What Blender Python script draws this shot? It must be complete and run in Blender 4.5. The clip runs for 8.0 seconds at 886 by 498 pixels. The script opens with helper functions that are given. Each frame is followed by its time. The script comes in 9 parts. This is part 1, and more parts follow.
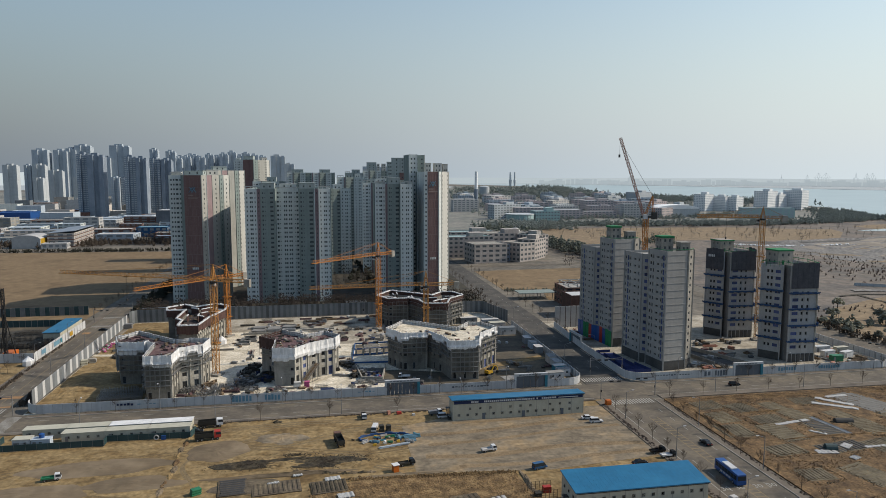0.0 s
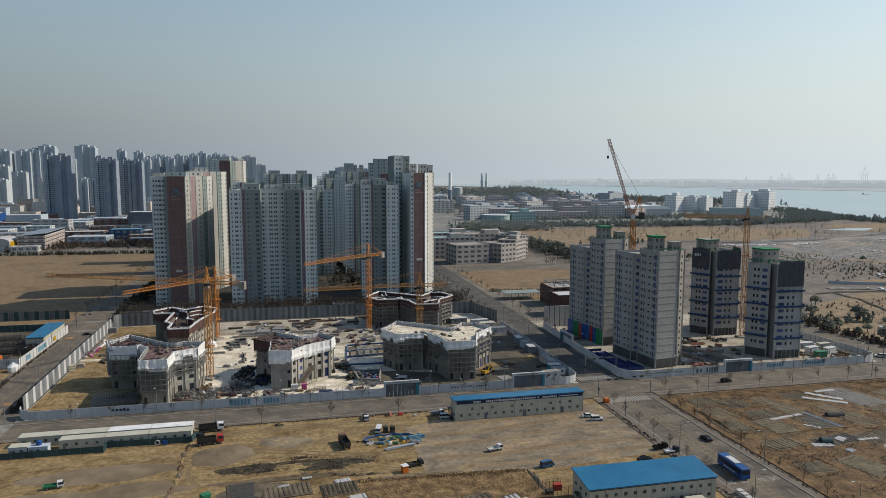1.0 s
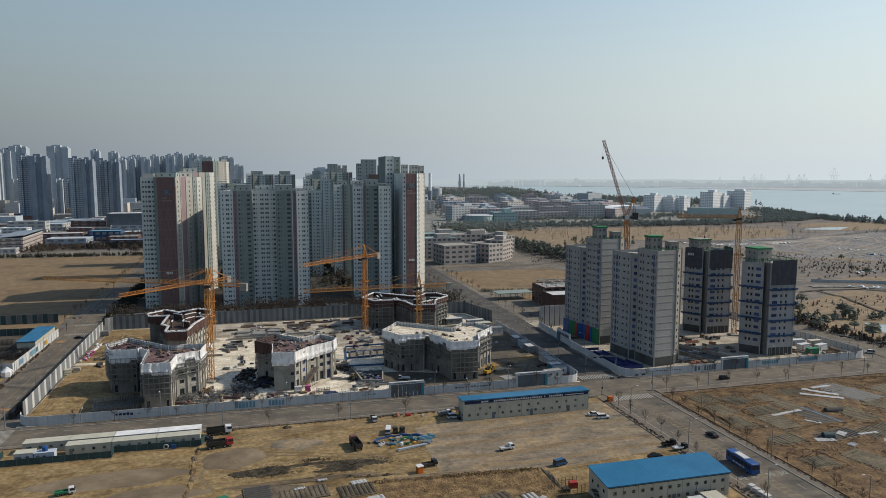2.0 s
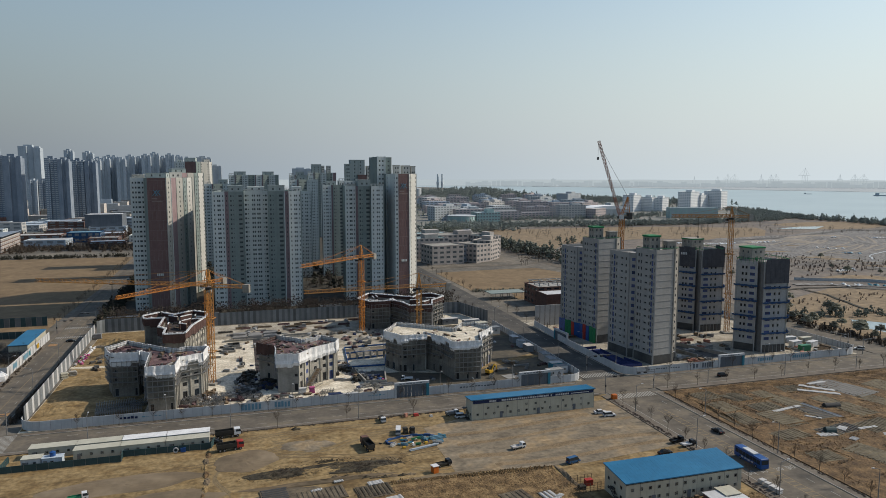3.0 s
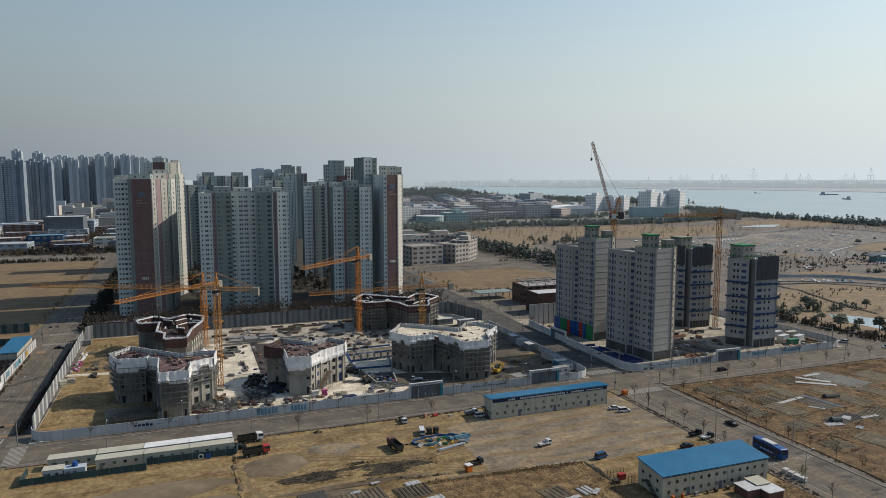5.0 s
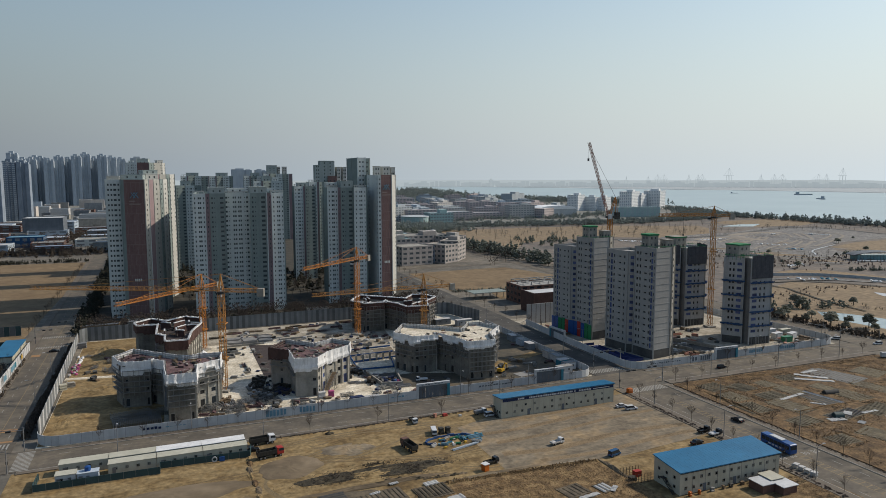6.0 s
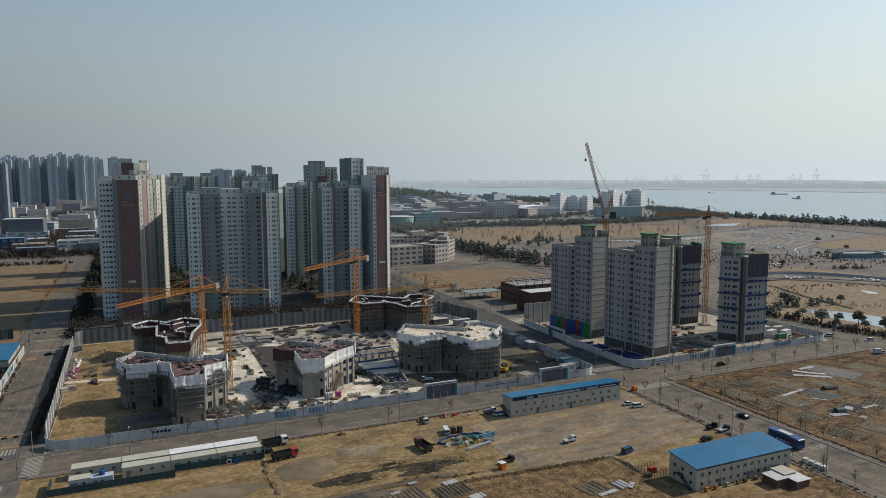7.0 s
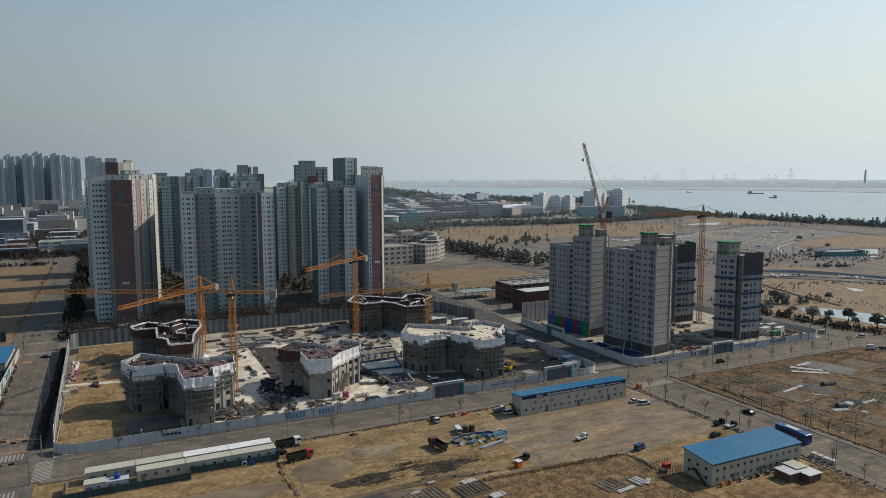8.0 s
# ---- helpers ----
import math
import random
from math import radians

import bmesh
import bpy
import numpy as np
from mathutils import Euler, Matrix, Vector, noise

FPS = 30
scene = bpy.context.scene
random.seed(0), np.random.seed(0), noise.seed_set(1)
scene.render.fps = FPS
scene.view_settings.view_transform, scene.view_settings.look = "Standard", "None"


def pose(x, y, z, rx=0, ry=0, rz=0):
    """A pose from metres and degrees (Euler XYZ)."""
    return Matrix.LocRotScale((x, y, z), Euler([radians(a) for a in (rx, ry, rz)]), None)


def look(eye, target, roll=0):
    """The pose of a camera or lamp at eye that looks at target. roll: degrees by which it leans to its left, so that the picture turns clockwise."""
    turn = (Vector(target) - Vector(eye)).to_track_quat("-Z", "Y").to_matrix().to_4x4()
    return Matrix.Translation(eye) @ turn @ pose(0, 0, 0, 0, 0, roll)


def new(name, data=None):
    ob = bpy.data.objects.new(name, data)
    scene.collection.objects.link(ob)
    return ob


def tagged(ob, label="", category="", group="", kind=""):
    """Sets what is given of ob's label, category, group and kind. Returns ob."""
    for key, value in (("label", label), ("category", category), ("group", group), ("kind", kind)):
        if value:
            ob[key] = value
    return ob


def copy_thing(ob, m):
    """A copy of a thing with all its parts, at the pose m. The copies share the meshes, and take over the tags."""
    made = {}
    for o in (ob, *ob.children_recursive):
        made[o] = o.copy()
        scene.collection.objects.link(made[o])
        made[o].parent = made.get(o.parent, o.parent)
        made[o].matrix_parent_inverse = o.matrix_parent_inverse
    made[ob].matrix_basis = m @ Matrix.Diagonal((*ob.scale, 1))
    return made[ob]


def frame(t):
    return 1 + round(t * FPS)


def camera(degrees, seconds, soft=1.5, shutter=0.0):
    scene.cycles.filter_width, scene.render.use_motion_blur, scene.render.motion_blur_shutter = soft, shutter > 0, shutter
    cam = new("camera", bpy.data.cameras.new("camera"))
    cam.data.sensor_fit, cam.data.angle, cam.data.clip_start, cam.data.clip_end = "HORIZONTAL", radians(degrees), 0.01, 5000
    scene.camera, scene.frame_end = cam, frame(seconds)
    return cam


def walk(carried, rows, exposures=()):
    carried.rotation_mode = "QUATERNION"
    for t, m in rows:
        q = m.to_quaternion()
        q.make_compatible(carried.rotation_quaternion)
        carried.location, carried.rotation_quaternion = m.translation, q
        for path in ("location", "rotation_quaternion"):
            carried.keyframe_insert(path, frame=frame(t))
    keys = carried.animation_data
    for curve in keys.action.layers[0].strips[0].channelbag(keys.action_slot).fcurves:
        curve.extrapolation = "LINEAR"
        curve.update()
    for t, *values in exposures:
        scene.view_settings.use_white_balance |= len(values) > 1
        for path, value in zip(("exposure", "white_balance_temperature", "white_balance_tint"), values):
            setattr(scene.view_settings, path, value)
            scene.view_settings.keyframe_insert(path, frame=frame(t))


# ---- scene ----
cam = camera(65.9, 8.0, soft=0.55)
METRES, EYE, TILT, LEAN, TURN = 80.8, 79.2, 0.0, 0.0, -10.2
ROWS = [
    (0.0, 0.0, 0.0, 0.0, 0.01, -6.35, -0.1),
    (0.5, -0.062, -0.0029, -0.0002, -1.29, -6.31, -0.08),
    (1.0, -0.1243, -0.0048, -0.0005, -2.49, -6.26, -0.07),
    (1.5, -0.1862, -0.0057, 0.0001, -3.5, -6.23, -0.05),
    (3.0, -0.3729, -0.0015, 0.0017, -6.44, -6.19, -0.03),
    (3.5, -0.4354, 0.0021, 0.0023, -7.41, -6.17, -0.01),
    (4.0, -0.4978, 0.0072, 0.0029, -8.34, -6.15, 0.02),
    (4.5, -0.5602, 0.0134, 0.0036, -9.22, -6.16, 0.05),
    (6.0, -0.7473, 0.0384, 0.0048, -11.93, -6.14, 0.09),
    (6.5, -0.8091, 0.0483, 0.0051, -12.82, -6.13, 0.09),
    (7.0, -0.8709, 0.0591, 0.0052, -13.71, -6.13, 0.11),
    (7.5, -0.9322, 0.0712, 0.006, -14.59, -6.14, 0.12),
    (8.0, -0.9933, 0.0837, 0.0066, -15.47, -6.16, 0.13),
]
walk(cam, [(t, pose(0, 0, EYE, TILT, LEAN, TURN) @ pose(METRES * x, METRES * y, METRES * z, 90 + pitch, roll, yaw)) for t, x, y, z, yaw, pitch, roll in ROWS], [(0.0, -0.02), (1.5, -0.10), (3.5, -0.11), (8.0, -0.22)])

# ---- daylight: hazy winter sky, low sun far to the right of the walk ----
SUN_ELEVATION, SUN_HEADING = radians(38.5), radians(0)
world = bpy.data.worlds.new("sky")
scene.world = world
world.use_nodes = True
wn = world.node_tree.nodes
sky = wn.new("ShaderNodeTexSky")
sky.sky_type, sky.sun_disc = "NISHITA", False
sky.sun_elevation, sky.sun_rotation = SUN_ELEVATION, radians(90) - SUN_HEADING
sky.air_density, sky.dust_density, sky.ozone_density, sky.altitude = 1.6, 1.2, 3.0, 0
wn["Background"].inputs[1].default_value = 1.0
# winter haze: the blue fades into a pale veil towards the horizon, brighter on the sun's side
wl = world.node_tree.links.new
where, height, veil, side, glow, tint, dim, haze = (wn.new("ShaderNode" + k) for k in ("TexCoord", "SeparateXYZ", "MapRange", "VectorMath", "MapRange", "VectorMath", "VectorMath", "Mix"))
wl(where.outputs["Generated"], height.inputs[0])
wl(height.outputs["Z"], veil.inputs[0])
veil.interpolation_type = "SMOOTHSTEP"
for k, v in (("From Min", -0.06), ("From Max", 0.44), ("To Min", 1.0), ("To Max", 0.0)):
    veil.inputs[k].default_value = v
side.operation = "DOT_PRODUCT"
side.inputs[1].default_value = (math.cos(SUN_HEADING), math.sin(SUN_HEADING), 0.25)
wl(where.outputs["Generated"], side.inputs[0])
wl(side.outputs["Value"], glow.inputs[0])
for k, v in (("From Min", -0.5), ("From Max", 1.0), ("To Min", 0.415), ("To Max", 1.55)):
    glow.inputs[k].default_value = v
tint.operation = dim.operation = "SCALE"
shade = wn.new("ShaderNodeMix")
shade.data_type = "RGBA"
lean = wn.new("ShaderNodeMapRange")
for k, v in (("From Min", -0.3), ("From Max", 0.6), ("To Min", 0.0), ("To Max", 1.0)):
    lean.inputs[k].default_value = v
wl(side.outputs["Value"], lean.inputs[0])
wl(lean.outputs[0], shade.inputs[0])
shade.inputs[6].default_value, shade.inputs[7].default_value = (0.43, 0.515, 0.605, 1), (0.515, 0.58, 0.618, 1)
wl(shade.outputs[2], tint.inputs[0])
wl(glow.outputs[0], tint.inputs["Scale"])
wl(sky.outputs[0], dim.inputs[0])
dim.inputs["Scale"].default_value = 0.13
haze.data_type = "RGBA"
wl(veil.outputs[0], haze.inputs[0])
wl(dim.outputs[0], haze.inputs[6])
wl(tint.outputs[0], haze.inputs[7])
wl(haze.outputs[2], wn["Background"].inputs[0])
sun = new("sun", bpy.data.lights.new("sun", "SUN"))
sun.data.energy, sun.data.angle, sun.data.color = 4.6, radians(0.6), (1.0, 0.90, 0.76)
sun.matrix_world = look((0, 0, 300), (-300 * math.cos(SUN_HEADING), -300 * math.sin(SUN_HEADING), 300 - 300 * math.tan(SUN_ELEVATION)))


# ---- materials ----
# far materials, with haze put into their colours as pale, bluish tones
HAZED_FAR = {"far_tower_paint", "far_pale_paint", "far_beige_cladding", "far_rose_cladding", "far_slate_cladding", "far_teal_cladding", "far_reddish_scrub", "far_scraped_earth", "far_plastic_film", "sea_water", "pond_water", "far_land", "far_evergreens", "far_bare_twigs", "far_white_cladding", "graded_earth", "slate_paint", "pale_blue_steel", "winter_turf", "blue_grey_paint", "beige_cladding", "scrub_land", "teal_glazing", "park_ground", "tan_fairway"}


def material(name, tones, rough=0.85, metal=0.0, size=1.0, fine=0.12, bump=0.0, wear=0.0, spread=0.0, spec=0.3, tracks=0.0, smear=0.0, leafy=0.0):
    """tones: colours blended by a coarse noise of the given size in metres; fine: a second, smaller grain; wear: streaks; spread: change from piece to piece; tracks: bands as left by wheels and scrapers."""
    # near tones are darkened; far ones stay light to stand for haze
    if name not in HAZED_FAR:
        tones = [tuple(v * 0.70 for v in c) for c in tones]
    m = bpy.data.materials.new(name)
    m.use_nodes = True
    n, link = m.node_tree.nodes, m.node_tree.links.new
    b = n["Principled BSDF"]
    b.inputs["Roughness"].default_value, b.inputs["Metallic"].default_value = rough, metal
    b.inputs["Specular IOR Level"].default_value = spec
    geo = n.new("ShaderNodeNewGeometry")
    coarse = n.new("ShaderNodeTexNoise")
    coarse.inputs["Scale"].default_value, coarse.inputs["Detail"].default_value, coarse.inputs["Roughness"].default_value = 1 / size, 6, 0.62
    link(geo.outputs["Position"], coarse.inputs["Vector"])
    ramp = n.new("ShaderNodeValToRGB")
    while len(ramp.color_ramp.elements) < len(tones):
        ramp.color_ramp.elements.new(0.5)
    for i, c in enumerate(tones):
        e = ramp.color_ramp.elements[i]
        e.position, e.color = 0.36 + 0.28 * i / max(1, len(tones) - 1), (*c, 1)
    link(coarse.outputs[0], ramp.inputs[0])
    grain = n.new("ShaderNodeTexNoise")
    grain.inputs["Scale"].default_value, grain.inputs["Detail"].default_value = 7 / size, 5
    link(geo.outputs["Position"], grain.inputs["Vector"])
    value = n.new("ShaderNodeMapRange")
    value.inputs["From Min"].default_value, value.inputs["From Max"].default_value = 0.25, 0.75
    value.inputs["To Min"].default_value, value.inputs["To Max"].default_value = 1 - fine, 1 + fine
    link(grain.outputs[0], value.inputs[0])
    hsv = n.new("ShaderNodeHueSaturation")
    link(ramp.outputs[0], hsv.inputs["Color"])
    last = value.outputs[0]
    if wear:
        streak, stretch = n.new("ShaderNodeTexNoise"), n.new("ShaderNodeVectorMath")
        stretch.operation = "MULTIPLY"
        stretch.inputs[1].default_value = (0.9, 0.9, 0.05)
        link(geo.outputs["Position"], stretch.inputs[0])
        link(stretch.outputs[0], streak.inputs["Vector"])
        streak.inputs["Scale"].default_value, streak.inputs["Detail"].default_value = 0.8, 5
        mr = n.new("ShaderNodeMapRange")
        mr.inputs["From Min"].default_value, mr.inputs["From Max"].default_value = 0.3, 0.7
        mr.inputs["To Min"].default_value, mr.inputs["To Max"].default_value = 1 - wear, 1 + wear * 0.4
        link(streak.outputs[0], mr.inputs[0])
        mul = n.new("ShaderNodeMath")
        mul.operation = "MULTIPLY"
        link(last, mul.inputs[0])
        link(mr.outputs[0], mul.inputs[1])
        last = mul.outputs[0]
    if smear:
        drag, pull, mr, mul = n.new("ShaderNodeTexNoise"), n.new("ShaderNodeVectorMath"), n.new("ShaderNodeMapRange"), n.new("ShaderNodeMath")
        pull.operation = mul.operation = "MULTIPLY"
        pull.inputs[1].default_value = (0.06, 0.30, 0.2)
        link(geo.outputs["Position"], pull.inputs[0])
        link(pull.outputs[0], drag.inputs["Vector"])
        drag.inputs["Scale"].default_value, drag.inputs["Detail"].default_value, drag.inputs["Roughness"].default_value = 1.3, 8, 0.7
        mr.inputs["From Min"].default_value, mr.inputs["From Max"].default_value = 0.32, 0.68
        mr.inputs["To Min"].default_value, mr.inputs["To Max"].default_value = 1 - smear, 1 + smear
        link(drag.outputs[0], mr.inputs[0])
        link(last, mul.inputs[0])
        link(mr.outputs[0], mul.inputs[1])
        last = mul.outputs[0]
    if tracks:
        for scale, turn in ((0.05, 0.5), (0.11, 1.9)):
            wave, place, mr, mul = n.new("ShaderNodeTexWave"), n.new("ShaderNodeMapping"), n.new("ShaderNodeMapRange"), n.new("ShaderNodeMath")
            place.inputs["Rotation"].default_value = (0, 0, turn)
            link(geo.outputs["Position"], place.inputs["Vector"])
            link(place.outputs[0], wave.inputs["Vector"])
            wave.inputs["Scale"].default_value, wave.inputs["Distortion"].default_value, wave.inputs["Detail"].default_value, wave.inputs["Detail Scale"].default_value = scale, 14, 4, 1.6
            mr.inputs["To Min"].default_value, mr.inputs["To Max"].default_value = 1 - tracks, 1 + tracks * 0.5
            link(wave.outputs["Fac"], mr.inputs[0])
            mul.operation = "MULTIPLY"
            link(last, mul.inputs[0])
            link(mr.outputs[0], mul.inputs[1])
            last = mul.outputs[0]
    if spread:
        info, mr, mul = n.new("ShaderNodeObjectInfo"), n.new("ShaderNodeMapRange"), n.new("ShaderNodeMath")
        mr.inputs["To Min"].default_value, mr.inputs["To Max"].default_value = 1 - spread, 1 + spread
        link(info.outputs["Random"], mr.inputs[0])
        mul.operation = "MULTIPLY"
        link(last, mul.inputs[0])
        link(mr.outputs[0], mul.inputs[1])
        last = mul.outputs[0]
    link(last, hsv.inputs["Value"])
    link(hsv.outputs[0], b.inputs["Base Color"])
    if leafy:
        thin, both = n.new("ShaderNodeBsdfTranslucent"), n.new("ShaderNodeMixShader")
        both.inputs[0].default_value = leafy
        link(hsv.outputs[0], thin.inputs["Color"])
        link(b.outputs[0], both.inputs[1])
        link(thin.outputs[0], both.inputs[2])
        link(both.outputs[0], n["Material Output"].inputs["Surface"])
    if bump:
        bp = n.new("ShaderNodeBump")
        bp.inputs["Strength"].default_value, bp.inputs["Distance"].default_value = 0.6, bump
        link(grain.outputs[0], bp.inputs["Height"])
        link(bp.outputs[0], b.inputs["Normal"])
    return m


def plain(name, c, rough=0.6, metal=0.0, fine=0.08, spread=0.0):
    return material(name, [tuple(v * 0.9 for v in c), tuple(min(1, v * 1.08) for v in c)], rough, metal, 2.5, fine, spread=spread)


M = {
    "earth": material("dry_earth", [(0.13, 0.10, 0.065), (0.20, 0.15, 0.095), (0.27, 0.21, 0.14)], 0.95, size=30, fine=0.22, bump=0.15),
    "lot": material("trodden_lot", [(0.165, 0.107, 0.045), (0.24, 0.163, 0.072), (0.31, 0.222, 0.108), (0.25, 0.164, 0.068)], 0.95, size=9, fine=0.44, bump=0.14, smear=0.26),
    "gravel": material("packed_gravel", [(0.17, 0.138, 0.097), (0.245, 0.2, 0.14), (0.33, 0.24, 0.138)], 0.95, size=10, fine=0.32, bump=0.08, smear=0.28),
    "dry_grass": material("dry_grass", [(0.09, 0.055, 0.027), (0.155, 0.096, 0.045), (0.24, 0.15, 0.07)], 0.95, size=4, fine=0.5, bump=0.4),
    "gold_grass": material("golden_dry_grass", [(0.105, 0.066, 0.03), (0.19, 0.12, 0.054), (0.30, 0.20, 0.095)], 0.95, size=3, fine=0.45, bump=0.3, smear=0.15),
    "plot_soil": material("olive_plot_soil", [(0.10, 0.083, 0.055), (0.15, 0.126, 0.083), (0.19, 0.157, 0.10)], 0.95, size=5, fine=0.3, bump=0.1),
    "garden": material("garden_soil", [(0.085, 0.066, 0.046), (0.125, 0.10, 0.07), (0.16, 0.128, 0.085)], 0.95, size=7, fine=0.35, bump=0.2),
    "field": material("bare_field", [(0.18, 0.124, 0.068), (0.25, 0.176, 0.098), (0.21, 0.145, 0.08)], 0.95, size=40, fine=0.22, bump=0.1, tracks=0.06),
    "golf": material("winter_turf", [(0.09, 0.082, 0.076), (0.12, 0.105, 0.092), (0.16, 0.132, 0.107), (0.112, 0.1, 0.09)], 0.95, size=40, fine=0.3, tracks=0.08),
    "fairway": material("tan_fairway", [(0.132, 0.098, 0.063), (0.205, 0.15, 0.09), (0.16, 0.118, 0.073), (0.22, 0.162, 0.097)], 0.95, size=26, fine=0.3, smear=0.18),
    "scrub": material("scrub_land", [(0.085, 0.078, 0.066), (0.12, 0.107, 0.088), (0.16, 0.14, 0.112)], 0.95, size=28, fine=0.35, bump=0.3),
    "asphalt": material("asphalt", [(0.110, 0.096, 0.077), (0.147, 0.126, 0.099), (0.197, 0.165, 0.122)], 0.9, size=9, fine=0.16, smear=0.16),
    "asphalt_dark": material("dark_asphalt", [(0.062, 0.058, 0.053), (0.085, 0.08, 0.072), (0.12, 0.108, 0.092)], 0.9, size=9, fine=0.16, smear=0.12),
    "asphalt_far": material("asphalt_worn", [(0.10, 0.097, 0.092), (0.135, 0.13, 0.122)], 0.9, size=20, fine=0.1),
    "paving": material("pavement_blocks", [(0.14, 0.115, 0.09), (0.20, 0.17, 0.135)], 0.9, size=6, fine=0.12),
    "site": material("site_floor", [(0.50, 0.44, 0.33), (0.71, 0.635, 0.50), (0.84, 0.77, 0.63)], 0.92, size=6, fine=0.4, smear=0.18),
    "site_east": material("second_site_floor", [(0.26, 0.225, 0.17), (0.40, 0.355, 0.28), (0.52, 0.475, 0.39)], 0.92, size=8, fine=0.3, smear=0.15),
    "yard_mud": material("dark_yard_mud", [(0.075, 0.066, 0.052), (0.11, 0.095, 0.07), (0.17, 0.135, 0.09)], 0.95, size=12, fine=0.2, smear=0.15),
    "site_dark": material("site_mud", [(0.14, 0.12, 0.09), (0.21, 0.175, 0.125), (0.27, 0.22, 0.15)], 0.95, size=9, fine=0.2),
    "line": plain("road_paint", (0.36, 0.35, 0.32), 0.8, fine=0.25),
    "orange_band": plain("orange_road_coat", (0.36, 0.21, 0.10), 0.85, fine=0.3),
    "yellow_line": plain("yellow_road_paint", (0.27, 0.20, 0.11), 0.8, fine=0.25),
    "concrete": material("raw_concrete", [(0.29, 0.275, 0.24), (0.37, 0.35, 0.31), (0.42, 0.395, 0.35)], 0.9, size=5, fine=0.1, wear=0.18),
    "concrete_grey": material("grey_coat", [(0.385, 0.378, 0.36), (0.44, 0.432, 0.41)], 0.9, size=8, fine=0.06, wear=0.07),
    "concrete_dark": material("dark_concrete", [(0.07, 0.07, 0.07), (0.11, 0.11, 0.105)], 0.9, size=5, fine=0.1),
    "slate_tower": material("slate_paint", [(0.17, 0.205, 0.25), (0.22, 0.255, 0.30)], 0.8, size=12, fine=0.05, wear=0.1),
    # lit copy of the concrete: sunlight put into the colour of sun-facing walls
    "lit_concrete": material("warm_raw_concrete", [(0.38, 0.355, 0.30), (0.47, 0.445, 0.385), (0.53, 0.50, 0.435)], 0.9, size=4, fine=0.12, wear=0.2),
    "pale": material("pale_paint", [(0.68, 0.725, 0.70), (0.77, 0.81, 0.78)], 0.8, size=7, fine=0.05, wear=0.1),
    "white": material("warm_white_paint", [(0.55, 0.545, 0.505), (0.62, 0.615, 0.57)], 0.8, size=7, fine=0.04, wear=0.08),
    "green_grey": material("green_grey_paint", [(0.225, 0.278, 0.265), (0.27, 0.323, 0.308)], 0.8, size=7, fine=0.05, wear=0.1),
    "roof_green": material("pale_green_grey_paint", [(0.38, 0.435, 0.42), (0.43, 0.485, 0.47)], 0.8, size=7, fine=0.05, wear=0.12),
    "dark_grey": material("dark_grey_paint", [(0.13, 0.15, 0.175), (0.17, 0.19, 0.215)], 0.8, size=7, fine=0.05, wear=0.1),
    "blue_grey": material("blue_grey_paint", [(0.31, 0.365, 0.42), (0.37, 0.42, 0.47)], 0.8, size=12, fine=0.05, wear=0.1),
    "brown": material("brown_cladding", [(0.205, 0.122, 0.114), (0.245, 0.15, 0.14)], 0.7, size=3, fine=0.1, wear=0.08),
    "brown_line": plain("brown_joint", (0.33, 0.25, 0.225)),
    "pink": material("mauve_paint", [(0.30, 0.215, 0.222), (0.35, 0.255, 0.26)], 0.8, size=6, fine=0.05, wear=0.08),
    "brick": material("red_brick_cladding", [(0.14, 0.075, 0.06), (0.21, 0.12, 0.095)], 0.85, size=4, fine=0.12),
    "beige": material("beige_cladding", [(0.40, 0.36, 0.325), (0.48, 0.435, 0.39)], 0.85, size=7, fine=0.08, wear=0.1),
    "campus_stone": material("pinkish_stone", [(0.44, 0.40, 0.375), (0.53, 0.48, 0.445)], 0.85, size=7, fine=0.08, wear=0.12),
    "dark_pane": plain("dark_campus_glazing", (0.13, 0.145, 0.155), 0.25),
    "glass": plain("dark_glazing", (0.035, 0.045, 0.055), 0.12),
    "blue_glass": plain("blue_film_glazing", (0.065, 0.085, 0.20), 0.3, spread=0.6),
    "teal_glass": plain("teal_glazing", (0.16, 0.27, 0.28), 0.15),
    "wrap": material("white_sheeting", [(0.72, 0.72, 0.72), (0.86, 0.86, 0.855), (0.93, 0.93, 0.92)], 0.6, size=3, fine=0.08, bump=0.04),
    "rebar": material("rusty_rebar_deck", [(0.085, 0.05, 0.05), (0.15, 0.088, 0.09), (0.22, 0.15, 0.14)], 0.85, size=3, fine=0.4, bump=0.2),
    "form": material("brown_formwork", [(0.075, 0.042, 0.036), (0.12, 0.065, 0.055)], 0.8, size=4, fine=0.2),
    "scaffold": plain("galvanised_tube", (0.33, 0.33, 0.32), 0.5, 0.6),
    "crane": material("crane_orange", [(0.50, 0.185, 0.03), (0.58, 0.23, 0.04)], 0.55, size=3, fine=0.1),
    "crane_yellow": material("crane_yellow", [(0.50, 0.235, 0.06), (0.56, 0.27, 0.075)], 0.55, size=3, fine=0.1),
    "grey_steel": plain("grey_steel", (0.28, 0.28, 0.28), 0.5, 0.3),
    "dark_steel": plain("dark_steel", (0.05, 0.05, 0.05), 0.5, 0.3),
    "blue_roof": material("blue_sheet_roof", [(0.014, 0.145, 0.29), (0.022, 0.18, 0.345)], 0.45, size=8, fine=0.06, wear=0.08),
    "blue": plain("blue_paint", (0.02, 0.09, 0.30), 0.5),
    "sky_blue": plain("light_blue_sheet", (0.17, 0.33, 0.43), 0.6),
    "navy": plain("navy_cloth", (0.015, 0.03, 0.09), 0.7),
    "net": plain("blue_safety_net", (0.045, 0.11, 0.27), 0.9),
    "pit_net": plain("dark_blue_net", (0.035, 0.05, 0.16), 0.9, fine=0.3),
